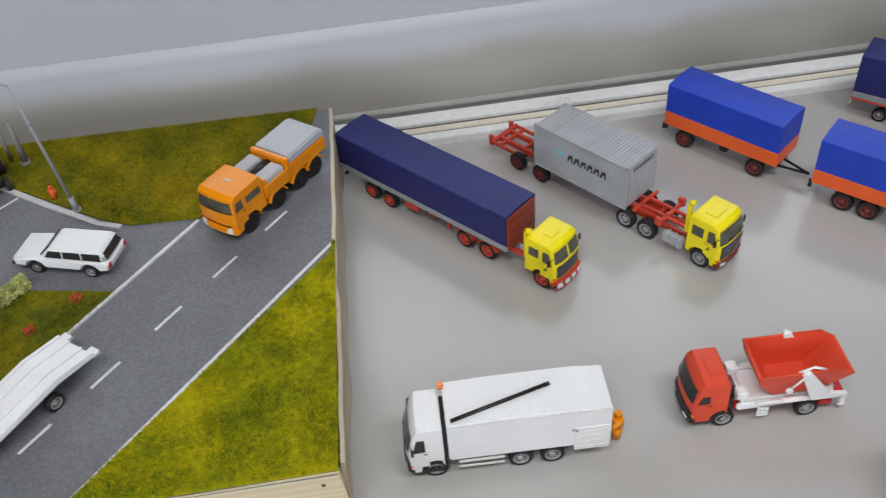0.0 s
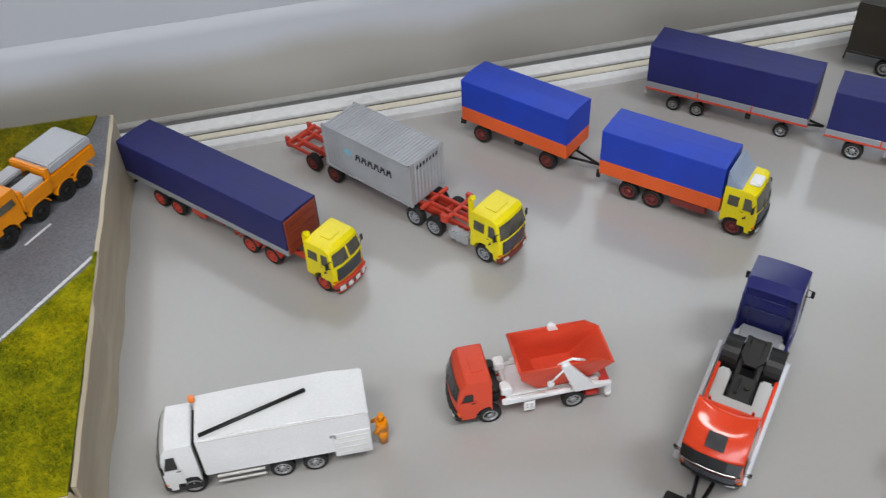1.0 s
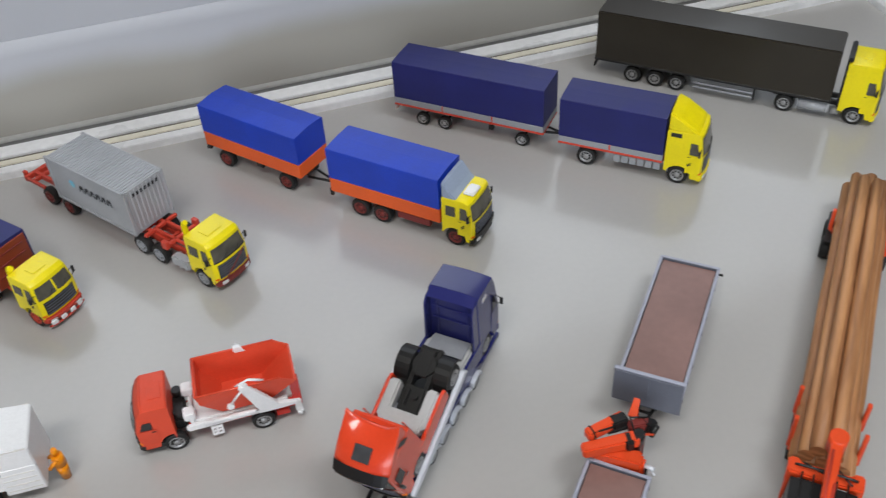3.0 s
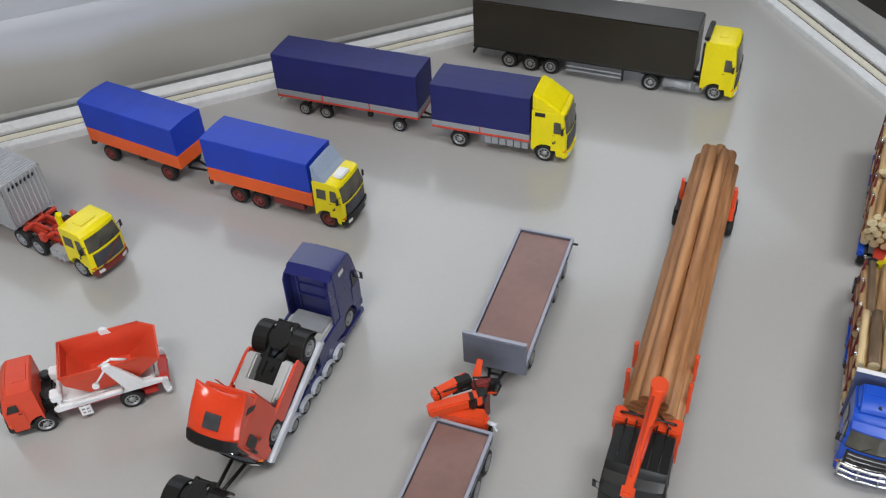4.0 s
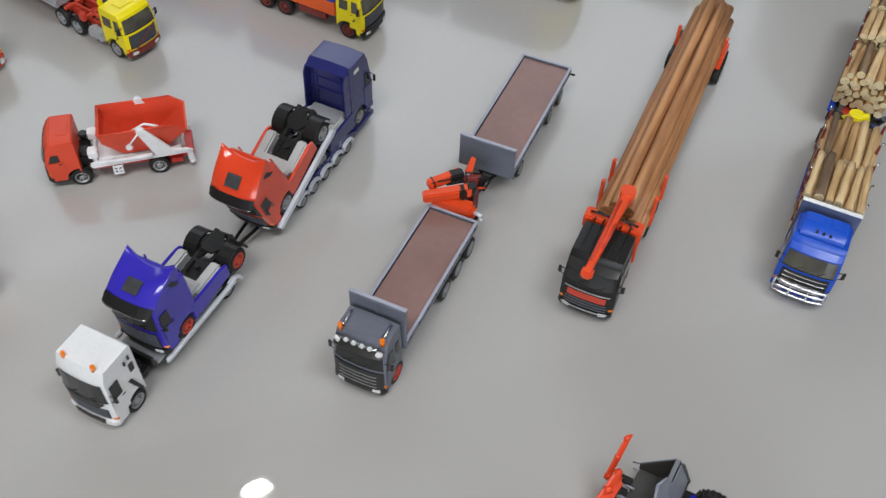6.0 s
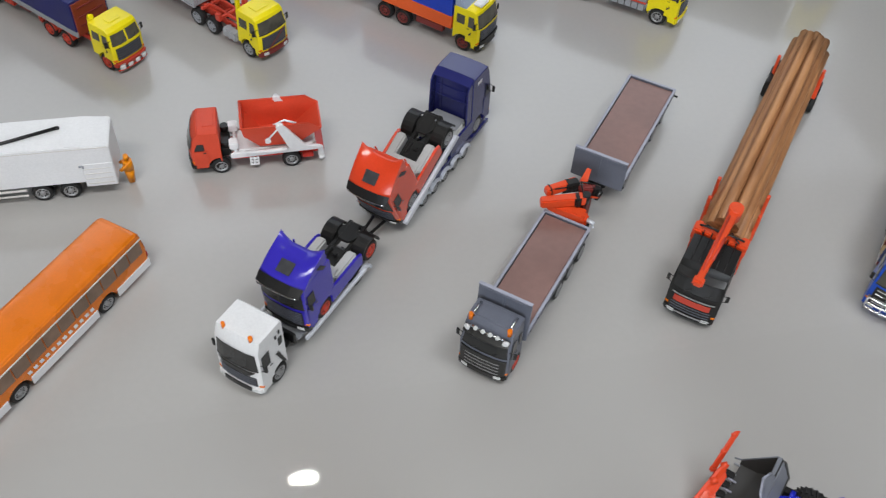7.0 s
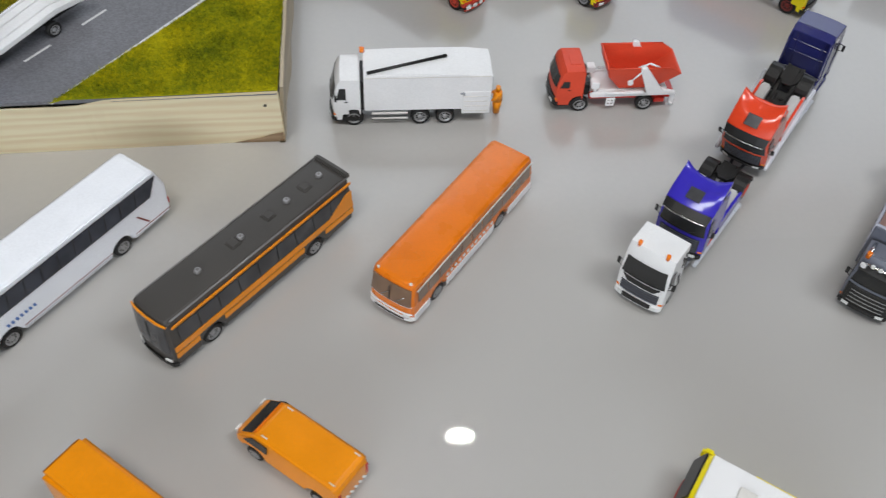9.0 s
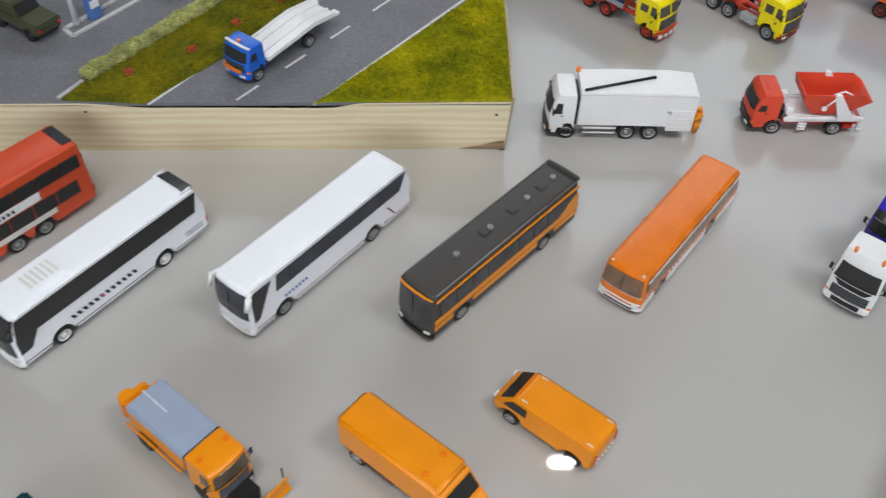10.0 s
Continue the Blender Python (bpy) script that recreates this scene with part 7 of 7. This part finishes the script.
for s in (-1, 1):
    f = part("fender", prism([(-15.6, 8), (-7.4, 9.4), (-7.0, 15.8), (-8.0, 18), (-13.4, 18.6), (-15.6, 15.4)], s * 16.6 - 4.4, s * 16.6 + 4.4, 0.9), LOADER_BLUE, t)
    part("fender_lamp", rod((-14.0, s * 17.6, 16.6), (-15.6, s * 17.6, 17.7), 1.0, None, 12), LENS, f)
    part("lamp_ring", rod((-13.8, s * 17.6, 16.4), (-15.1, s * 17.6, 17.3), 1.5, None, 12), BLACK, f)
LOADER = (.4232, .0610, 135)
put(t, *LOADER)

FORK_RED = plastic("fork_red_plastic", (0.72, 0.065, 0.018), 0.4, 0.2)
t = thing("fork_attachment", "orange-red pallet fork attachment with dark tines before the loader bucket", "attachment", "construction machines")
part("crossbar", box(36.4, 39.4, -9, 15, 2, 6.5, 0.7), FORK_RED, t)
part("upright", box(35.2, 38.0, -8.4, -3.6, 3, 13, 0.8, box(35.2, 38.0, 2.6, 7.4, 3, 13, 0.8, box(35.2, 38.0, 11.0, 15.0, 3, 9.4, 0.7))), FORK_RED, t)
part("tall_plate", slab([(37.4, -16.2, 31), (39.4, -15.0, 31), (41.0, -3.8, 13), (38.8, -5.2, 12)], (1.2, 0.8, -1.0), None, 0.5), FORK_RED, t)
part("tall_plate_lug", rod((38.4, -14.8, 28.6), (40.4, -13.6, 28), 0.9, rod((38.9, -10.2, 21.2), (41.0, -9.0, 20.6), 0.9, rod((39.2, -5.4, 13.4), (41.4, -4.0, 12.6), 1.2))), FORK_RED, t)
part("short_plate", slab([(34.8, -6, 21.5), (37.6, -3.4, 21.5), (41.4, 10.8, 8), (38.2, 8.8, 7)], (1.6, 1.0, -1.4), None, 0.6), FORK_RED, t)
part("short_plate_lug", rod((36.2, -5.0, 20.6), (38.4, -3.4, 19.6), 1.3, rod((36.8, 0.8, 16), (39.2, 2.4, 15), 1.5, rod((39.0, 9.0, 8), (41.4, 10.6, 6.9), 1.3))), FORK_RED, t)
part("brace", beam((36.6, -5.6, 12), (38.0, 6, 10.4), 2.6, 2.6, 2.4, 2.4, beam((36.6, 4, 11), (38.4, 13, 6), 2.4, 2.0, 2.2, 2.0)), FORK_RED, t)
part("ram", rod((37.4, -3, 5), (38.6, -4.2, 12.6), 1.1, rod((37.4, 8, 4.4), (38.6, 8.6, 8), 1.1)), BLACK, t)
for k in range(5):
    part("tine", box(31.4, 36.6, -11.8 + 5.4 * k, -8.8 + 5.4 * k, 5.6, 8.0, 0.4), BLACK, t)
    part("tine_tip", box(29.6, 33.4, -8.6 + 5.4 * k, -7.8 + 5.4 * k, 6.2, 7.2, 0.2), BED_EDGE, t)
put(t, *LOADER)

# ---- yellow and white service lorry, white plough ----
t = thing("service_lorry", "yellow lorry with white roof, black windscreen and red bumper", "truck", "service lorries")
c = cab(t, -18, 4, 24, 5, 28, YELLOW, 16, 3.0, -7, 6.6, bumper=RED, rear_window=False, mirrors=False)
part("roof_panel", box(-60, -1.5, -10.6, 10.6, 27.6, 29.4, 0.4), WHITE, t, "white roof panel")
part("box_body", box(-64, -18, -12, 12, 7, 28, 0.6), YELLOW, t)
part("windscreen_band", slab([(3.6, -11, 17), (3.6, 11, 17), (0.4, 10.6, 27.4), (0.4, -10.6, 27.4)], (0.9, 0, 0.3)), BLACK, t)
part("roof_unit", box(-22, -15, -3, 3, 29.2, 30.4, 0.4), OFFWHITE, t)
for s in (-1, 1):
    part("mirror", box(-2, 3.4, s * 13.4 - 1.8, s * 13.4 + 1.8, 19, 25, 1.2), YELLOW, t)
for x in (-50, -7):
    axle(t, x, 11.6, 5.2, 3.4, RIM)
A = ahead(.2119, .0816, 143, -1, 12.0)
put(t, A[0], A[1], 143)

t = thing("plough_tractor", "dark tractor with a narrow white front blade and red mounts", "tractor", "service lorries")
part("blade", slab([(0, -12, 3), (0, 12, 3), (2.4, 12, 15), (2.4, -12, 15)], (1.4, 0, 0), None, 0.4), WHITE, t, "narrow white blade")
part("arm", rod((0, -6, 10), (-26, -5, 13), 1.4, rod((0, 6, 10), (-26, 5, 13), 1.4, box(-8, -3, -9, -3, 8, 15, 0.6, box(-8, -3, 3, 9, 8, 15, 0.6)))), BLACK, t)
part("body", box(-54, -26, -8, 8, 7, 20, 1.4), BLACK, t)
for s in (-1, 1):
    part("red_mount", rod((-30, s * 6, 19), (-30, s * 6, 22.5), 1.7), RED, t)
for x in (-30, -50):
    axle(t, x, 11, 5.6, 4.0, RIM)
A = ahead(.3155, .0750, 152, 0, 9.0)
put(t, A[0], A[1], 152)

# dark car near the front
t = thing("dark_car", "dark teal estate car standing on the grey floor", "car", "orange vehicles")
body = part("body", prism([(-24, 4), (24, 4), (25, 9), (14, 11), (8, 16.5), (-18, 16.5), (-24, 11)], -9.6, 9.6, 1.2), plastic("dark_teal_paint", (0.015, 0.05, 0.07), 0.2, 0.6), t)
part("windscreen", slab([(13.4, -7.6, 11.8), (13.4, 7.6, 11.8), (9, 7, 16), (9, -7, 16)], (0.4, 0, 0.3)), GLASS, body)
for s in (-1, 1):
    part("side_window", slab([(-17, s * 9.5, 11.6), (11, s * 9.5, 11.6), (7, s * 9.4, 15.6), (-17, s * 9.4, 15.6)], (0, s * 0.35, 0)), GLASS, body)
for x in (-14, 15):
    axle(t, x, 9.6, 3.7, 2.6, RIM)
put(t, -.166, .040, 140)

# ---- on the landscaped base ----
ZT = TOP

# orange dropside lorry
PALE_COVER = plastic("pale_grey_cover", (0.46, 0.47, 0.5), 0.45)
t = thing("tipper_lorry", "orange four-axle lorry with grey cover and grey deck boxes", "truck", "vehicles on the layout")
chassis(t, -2, 70, BLACK, 8, 3.4, 8)
for x in (8, 20, 38, 59):
    axle(t, x, 11.6, 5.8, 4.2, BLACK)
part("rear_body", box(-3, 28, -12, 12, 12, 20, 0.8), ORANGE, t, "orange rear body")
part("grey_cover", prism([(-3, 20), (26, 20), (26, 24.5), (24, 25.5), (-1, 25.5), (-3, 24)], -11.6, 11.6, 0.9), PALE_COVER, t, "pale grey cover")
part("rib", box(26, 29, -12, 12, 12, 25, 0.6), ORANGE, t)
part("deck_box", box(30, 44, -11.4, -3, 16, 22.6, 0.6), PALE_COVER, t)
part("deck_box", box(30, 44, 3, 11.4, 16, 22.6, 0.6), PALE_COVER, t)
part("side_rail", box(28, 46, -12.4, -11.4, 15, 20, 0.4, box(28, 46, 11.4, 12.4, 15, 20, 0.4)), ORANGE, t)
for x in (8, 20, 38):
    mudguard(t, x, 12.2, 6.0, 3.0, ORANGE)
part("deck_frame", box(28, 46, -12, 12, 11, 16, 0.6, box(44, 46.5, -12, 12, 12, 24, 0.6)), ORANGE, t)
part("drum", rod((29, 0, 19), (45, 0, 19), 3.0), BLACK, t)
c = cab(t, 47, 71, 24, 6, 28.5, ORANGE, 18.5, 2.0, 59, 7.2, bumper=ORANGE, grille=ORANGE, mirrors=False, roof_drop=1.8, grille_z=(10.4, 11.4))
part("roof_vent", box(57, 58.2, -1.8, 1.8, 28.4, 29.2, 0.3), OFFWHITE, c)
for s in (-1, 1):
    part("fog_lamp", rod((71.4, s * 8.6, 9), (72.2, s * 8.6, 9), 1.1), LENS, c)
A = ahead(.0245, .4852, -128.2, -2.0)
put(t, A[0], A[1], -128.2, ZT * MM, tall=0.95)

# white estate car
t = thing("estate_car", "white estate car with dark side windows parked on the forecourt", "car", "vehicles on the layout")
prof = [(-26, 5)]
for x in (-15, 14):
    prof.append((x - 4.4, 3.6))
    for i in range(1, 8):
        a = math.pi * (1 - i / 8)
        prof.append((x + 4.2 * math.cos(a), 3.6 + 4.4 * math.sin(a)))
    prof.append((x + 4.4, 3.6))
prof += [(25.5, 4), (26, 9.4), (10.5, 11), (-25, 11), (-26, 9)]
body = rounded(part("body", prism(prof, -9.8, 9.8, 1.3, None, None, 3), WHITE, t))
cabin = rounded(part("cabin", prism([(-25, 10.8), (10.4, 10.8), (4.5, 16.4), (-21, 16.8), (-23.5, 15.8)], -9.2, 9.2, 1.0, lambda x, z: 1 if z < 12 else 0.9, None, 3), WHITE, body))
part("windscreen", slab([(10.0, -7.8, 11.4), (10.0, 7.8, 11.4), (5.4, 7.2, 15.8), (5.4, -7.2, 15.8)], (0.4, 0, 0.4)), GLASS, cabin)
part("rear_window", slab([(-25.0, -7.6, 11.6), (-25.0, 7.6, 11.6), (-23.6, 7, 15.4), (-23.6, -7, 15.4)], (-0.4, 0, 0.1)), GLASS, cabin)
for s in (-1, 1):
    for u, v in ((-22.5, -13), (-12, -3), (-2, 7)):
        part("side_window", slab([(u, s * 9.05, 11.6), (v, s * 9.05, 11.6), (v - (2.6 if v > 5 else 0), s * 8.5, 15.4), (u, s * 8.5, 15.4)], (0, s * 0.4, 0)), GLASS, cabin)
    part("tail_lamp", box(-26.3, -25.7, s * 8 - 1.2, s * 8 + 1.2, 7, 10, 0.3), TAILRED, body)
part("bumper", box(25.6, 27, -9.4, 9.4, 4.4, 6.2, 0.4), BLACK, body)
for x in (-15, 14):
    axle(t, x, 9.8, 3.6, 2.4, RIM)
put(t, -.0910, .4265, 163.5, ZT * MM, tall=0.93)

# blue breakdown lorry with a white sloping bed
t = thing("car_transporter", "blue cab car transporter with a long white sloping bed", "truck", "vehicles on the layout")
chassis(t, 0, 70, BLACK, 6, 3, 8)
bed = part("bed", prism([(1, 13), (20, 15.4), (58, 11.5), (58, 9.6), (20, 13), (1, 11)], -11, 11, 0.3), WHITE, t, "white ribbed bed")
for y in (-10, -4, 4, 10):
    part("bed_rib", prism([(1, 13), (20, 15.4), (58, 11.5), (58, 12.4), (20, 16.4), (1, 14)], y - 0.9, y + 0.9, 0.2), WHITE, bed)
part("ramp_foot", box(-2.4, 1.4, -11, -6, 10.4, 12.6, 0.4, box(-2.4, 1.4, 6, 11, 10.4, 12.6, 0.4)), WHITE, bed)
for x in (24, 66):
    axle(t, x, 10.4, 4.4, 3.2, RIM)
c = cab(t, 59.5, 74, 20, 4.6, 24.5, CARRIER_BLUE, 15, 3.2, 66, 5.8, bumper=CARRIER_BLUE, rear_window=False, mirrors=False)
part("beacon", rod((68, 0, 24.8), (68, 0, 26.4), 1.0), AMBER, c)
part("roof_stripe", box(69.4, 71.3, -9.4, 9.4, 24.3, 25.3, 0.4), WHITE, c)
part("front_print", box(76.2, 76.6, -7, 7, 9, 12, 0.1), BUS_ORANGE, c)
put(t, -.0728, .3580, -127.8, ZT * MM, tall=0.93)

# street lamp, orange post, second pole
t = thing("street_lamp", "tall grey street lamp with a single outreach arm", "street lamp")
part("pole", rod((0, 0, 0), (-7, 0, 78), 1.0, rod((0, 0, 0), (-0.8, 0, 9), 1.5), 10, 0.6), GREY, t)
part("arm", rod((-7, 0, 78), (-17, 3, 80), 0.55, rod((-4.9, 0, 55), (-5.1, 0, 57), 1.0)), GREY, t)
part("lamp_head", box(-24, -16, 1.6, 4.4, 79, 80.8, 0.5), OFFWHITE, t)
part("foot", rod((0, 0, 0), (0, 0, 1.2), 2.6), GREY, t)
put(t, -.097, .467, 0, ZT * MM)
t = thing("sign_post", "pair of grey poles on the grass", "pole")
POLE_GREY = plastic("weathered_pole_grey", (0.2, 0.19, 0.17), 0.5)
part("pole", rod((0, 0, 0), (0, 0, 30), 2.0, rod((0, 0, 0), (0, 0, 3), 2.8), 12, 1.5), POLE_GREY, t)
part("bracket", rod((0, 0, 29.5), (-6, 2, 30.5), 0.8), POLE_GREY, t)
part("pole_stub", rod((-9, 4, 0), (-9, 4, 24), 1.2), POLE_GREY, t)
put(t, -.134, .514, 0, ZT * MM)
t = thing("hydrant", "small orange hydrant on the grass", "hydrant")
part("post", rod((0, 0, 0), (0, 0, 8), 1.5, rod((0, 0, 8), (0, 0, 9.4), 1.5, None, 10, 0.6)), ORANGE_SIDE, t)
part("cap", rod((-2.2, 0, 5.5), (2.2, 0, 5.5), 0.7), ORANGE_SIDE, t)
put(t, -.111, .479, 0, ZT * MM)

# fuel island: white post and blue pump
t = thing("fuel_pump", "blue and white fuel pump on the kerbed island", "fuel pump")
part("cabinet", box(-4, 4, -3, 3, 0, 22, 0.8), LOGO_BLUE, t)
part("display", box(-3, 3, -3.4, -2.9, 8, 13, 0.2), WHITE, t)
put(t, -.213, .360, 50, ZT * MM)
t = thing("canopy_post", "round white canopy post on the kerbed island", "post")
part("post", rod((0, 0, 0), (0, 0, 60), 1.8), WHITE, t)
part("foot", rod((0, 0, 0), (0, 0, 2), 2.6), GREY, t)
put(t, -.222, .352, 0, ZT * MM)

# olive field car and motorcycle-like small vehicle
t = thing("field_car", "olive green field car by the fuel island", "car", "vehicles on the layout")
body = part("body", prism([(-22, 5), (22, 5), (22.6, 12), (8, 13), (-22, 13)], -9, 9, 1.0), OLIVE, t)
part("hood_cover", prism([(-21, 12.8), (6, 12.8), (3, 20), (-19, 20)], -8.6, 8.6, 1.0), OLIVE, body)
part("windscreen", slab([(7, -7.5, 13.4), (7, 7.5, 13.4), (4, 7.2, 19.4), (4, -7.2, 19.4)], (0.4, 0, 0.3)), GLASS, body)
for s in (-1, 1):
    part("tail_lamp", rod((22.4, s * 7, 9), (23.2, s * 7, 9), 1.0), TAILRED, body)
for x in (-13, 14):
    axle(t, x, 9.4, 4.4, 3.0, BLACK)
put(t, -.2505, .3485, -33, ZT * MM)
t = thing("dark_car", "black car parked behind the hedge", "car", "vehicles on the layout")
body = part("body", prism([(-24, 4), (24, 4), (24.6, 9), (12, 10.5), (6, 15), (-16, 15), (-24, 10)], -9.4, 9.4, 1.0), BLACK, t)
part("windscreen", slab([(11.6, -7.6, 11), (11.6, 7.6, 11), (7, 7, 14.6), (7, -7, 14.6)], (0.4, 0, 0.3)), GLASS, body)
for x in (-14, 15):
    axle(t, x, 9.4, 3.7, 2.6, RIM)
put(t, -.165, .410, 50, ZT * MM)
t = thing("small_tractor", "small black and silver open tractor on the forecourt", "tractor", "vehicles on the layout")
part("body", prism([(-14, 5), (14, 5), (15, 11), (4, 12.5), (-2, 11), (-14, 11)], -5, 5, 1.0), BLACK, t)
part("hood", box(4, 14.6, -4.2, 4.2, 11.4, 14, 0.8), SILVER, t, "silver hood")
part("seat", box(-10, -4, -3, 3, 11, 13, 0.6, box(-11, -9.4, -3, 3, 12, 17, 0.6)), BLACK, t)
part("roll_bar", rod((-12, -5, 10), (-12, -5, 22), 0.6, rod((-12, 5, 10), (-12, 5, 22), 0.6, rod((-12, -5, 22), (-12, 5, 22), 0.6))), SILVER, t)
axle(t, -9, 10, 6.0, 4.0, OFFWHITE)
axle(t, 10, 8.6, 4.0, 3.0, OFFWHITE)
put(t, -.149, .4975, -60, ZT * MM)


def clump(name, pts, r, mat, seed, label, category, n=26):
    """A run of foam tufts: many small uneven lumps with gaps."""
    rn = random.Random(seed)
    verts, faces = [], []
    for (a, c) in zip(pts, pts[1:]):
        a, c = Vector((*a, 0)), Vector((*c, 0))
        m = int((c - a).length * n)
        for _ in range(m):
            off = rn.uniform(-1, 1)
            side = Vector((-(c - a).y, (c - a).x, 0)).normalized()
            p = a.lerp(c, rn.random()) + side * off * r * (0.82 + 0.18 * rn.random())
            h = TOP + r * 1.5 * (1.05 - 0.55 * off ** 4 + 0.35 * noise.noise((p.x * 0.12, p.y * 0.12, seed)))
            s = rn.uniform(0.35, 0.85)
            i = len(verts)
            q = Vector((p.x, p.y, TOP + 0.5 + (h - TOP - 0.5) * rn.random() ** 0.45))
            for _k in range(4):
                verts.append(tuple((q + Vector((rn.uniform(-s, s), rn.uniform(-s, s), rn.uniform(-s, s)))) * MM))
            faces += [(i, i + 1, i + 2), (i, i + 2, i + 3), (i, i + 3, i + 1), (i + 1, i + 3, i + 2)]
    me = bpy.data.meshes.new(name)
    me.from_pydata(verts, [], faces)
    me.materials.append(mat)
    return tagged(new(name, me), label, category)


clump("hedge", [(-203, 297), (-170, 341), (-137, 386), (-110, 412)], 4.6, HEDGE, 11, "pale green foam hedge along the verge", "hedge", 280)
for k, (x, y) in enumerate(((-182, 302), (-150, 324), (-128, 352), (-104, 378), (-86, 396))):
    clump("flower_tuft", [(x, y), (x + 4, y + 3)], 2.6, FLOWER, 20 + k, "small red flower tuft in the grass", "flowers", 40)


def bow_front(body, xf, h, zt):
    """Rounds the front of a cab or bus in plan and crowns its roof, with all that is fixed to it."""
    for ob in (body, *body.children_recursive):
        me = ob.data
        ys = [v.co.y / MM for v in me.vertices]
        if max(v.co.x for v in me.vertices) / MM < xf - 7 and max(v.co.z for v in me.vertices) / MM < zt - 3:
            continue
        bm = bmesh.new()
        bm.from_mesh(me)
        for f in (-0.9, -0.75, -0.5, 0.0, 0.5, 0.75, 0.9):
            if min(ys) < f * h < max(ys):
                bmesh.ops.bisect_plane(bm, geom=list(bm.verts) + list(bm.edges) + list(bm.faces), dist=1e-7, plane_co=(0, f * h * MM, 0), plane_no=(0, 1, 0))
        for v in bm.verts:
            q = min(1.15, abs(v.co.y) / MM / h)
            ahead_by = min(1.0, max(0.0, (v.co.x / MM - (xf - 8)) / 8))
            high = min(1.0, max(0.0, (v.co.z / MM - (zt - 4)) / 4))
            v.co.x -= MM * 2.0 * ahead_by * q ** 3
            v.co.z -= MM * 0.7 * high * q ** 3
        bm.to_mesh(me)
        bm.free()


for cab_parts in CABS:
    bow_front(*cab_parts)
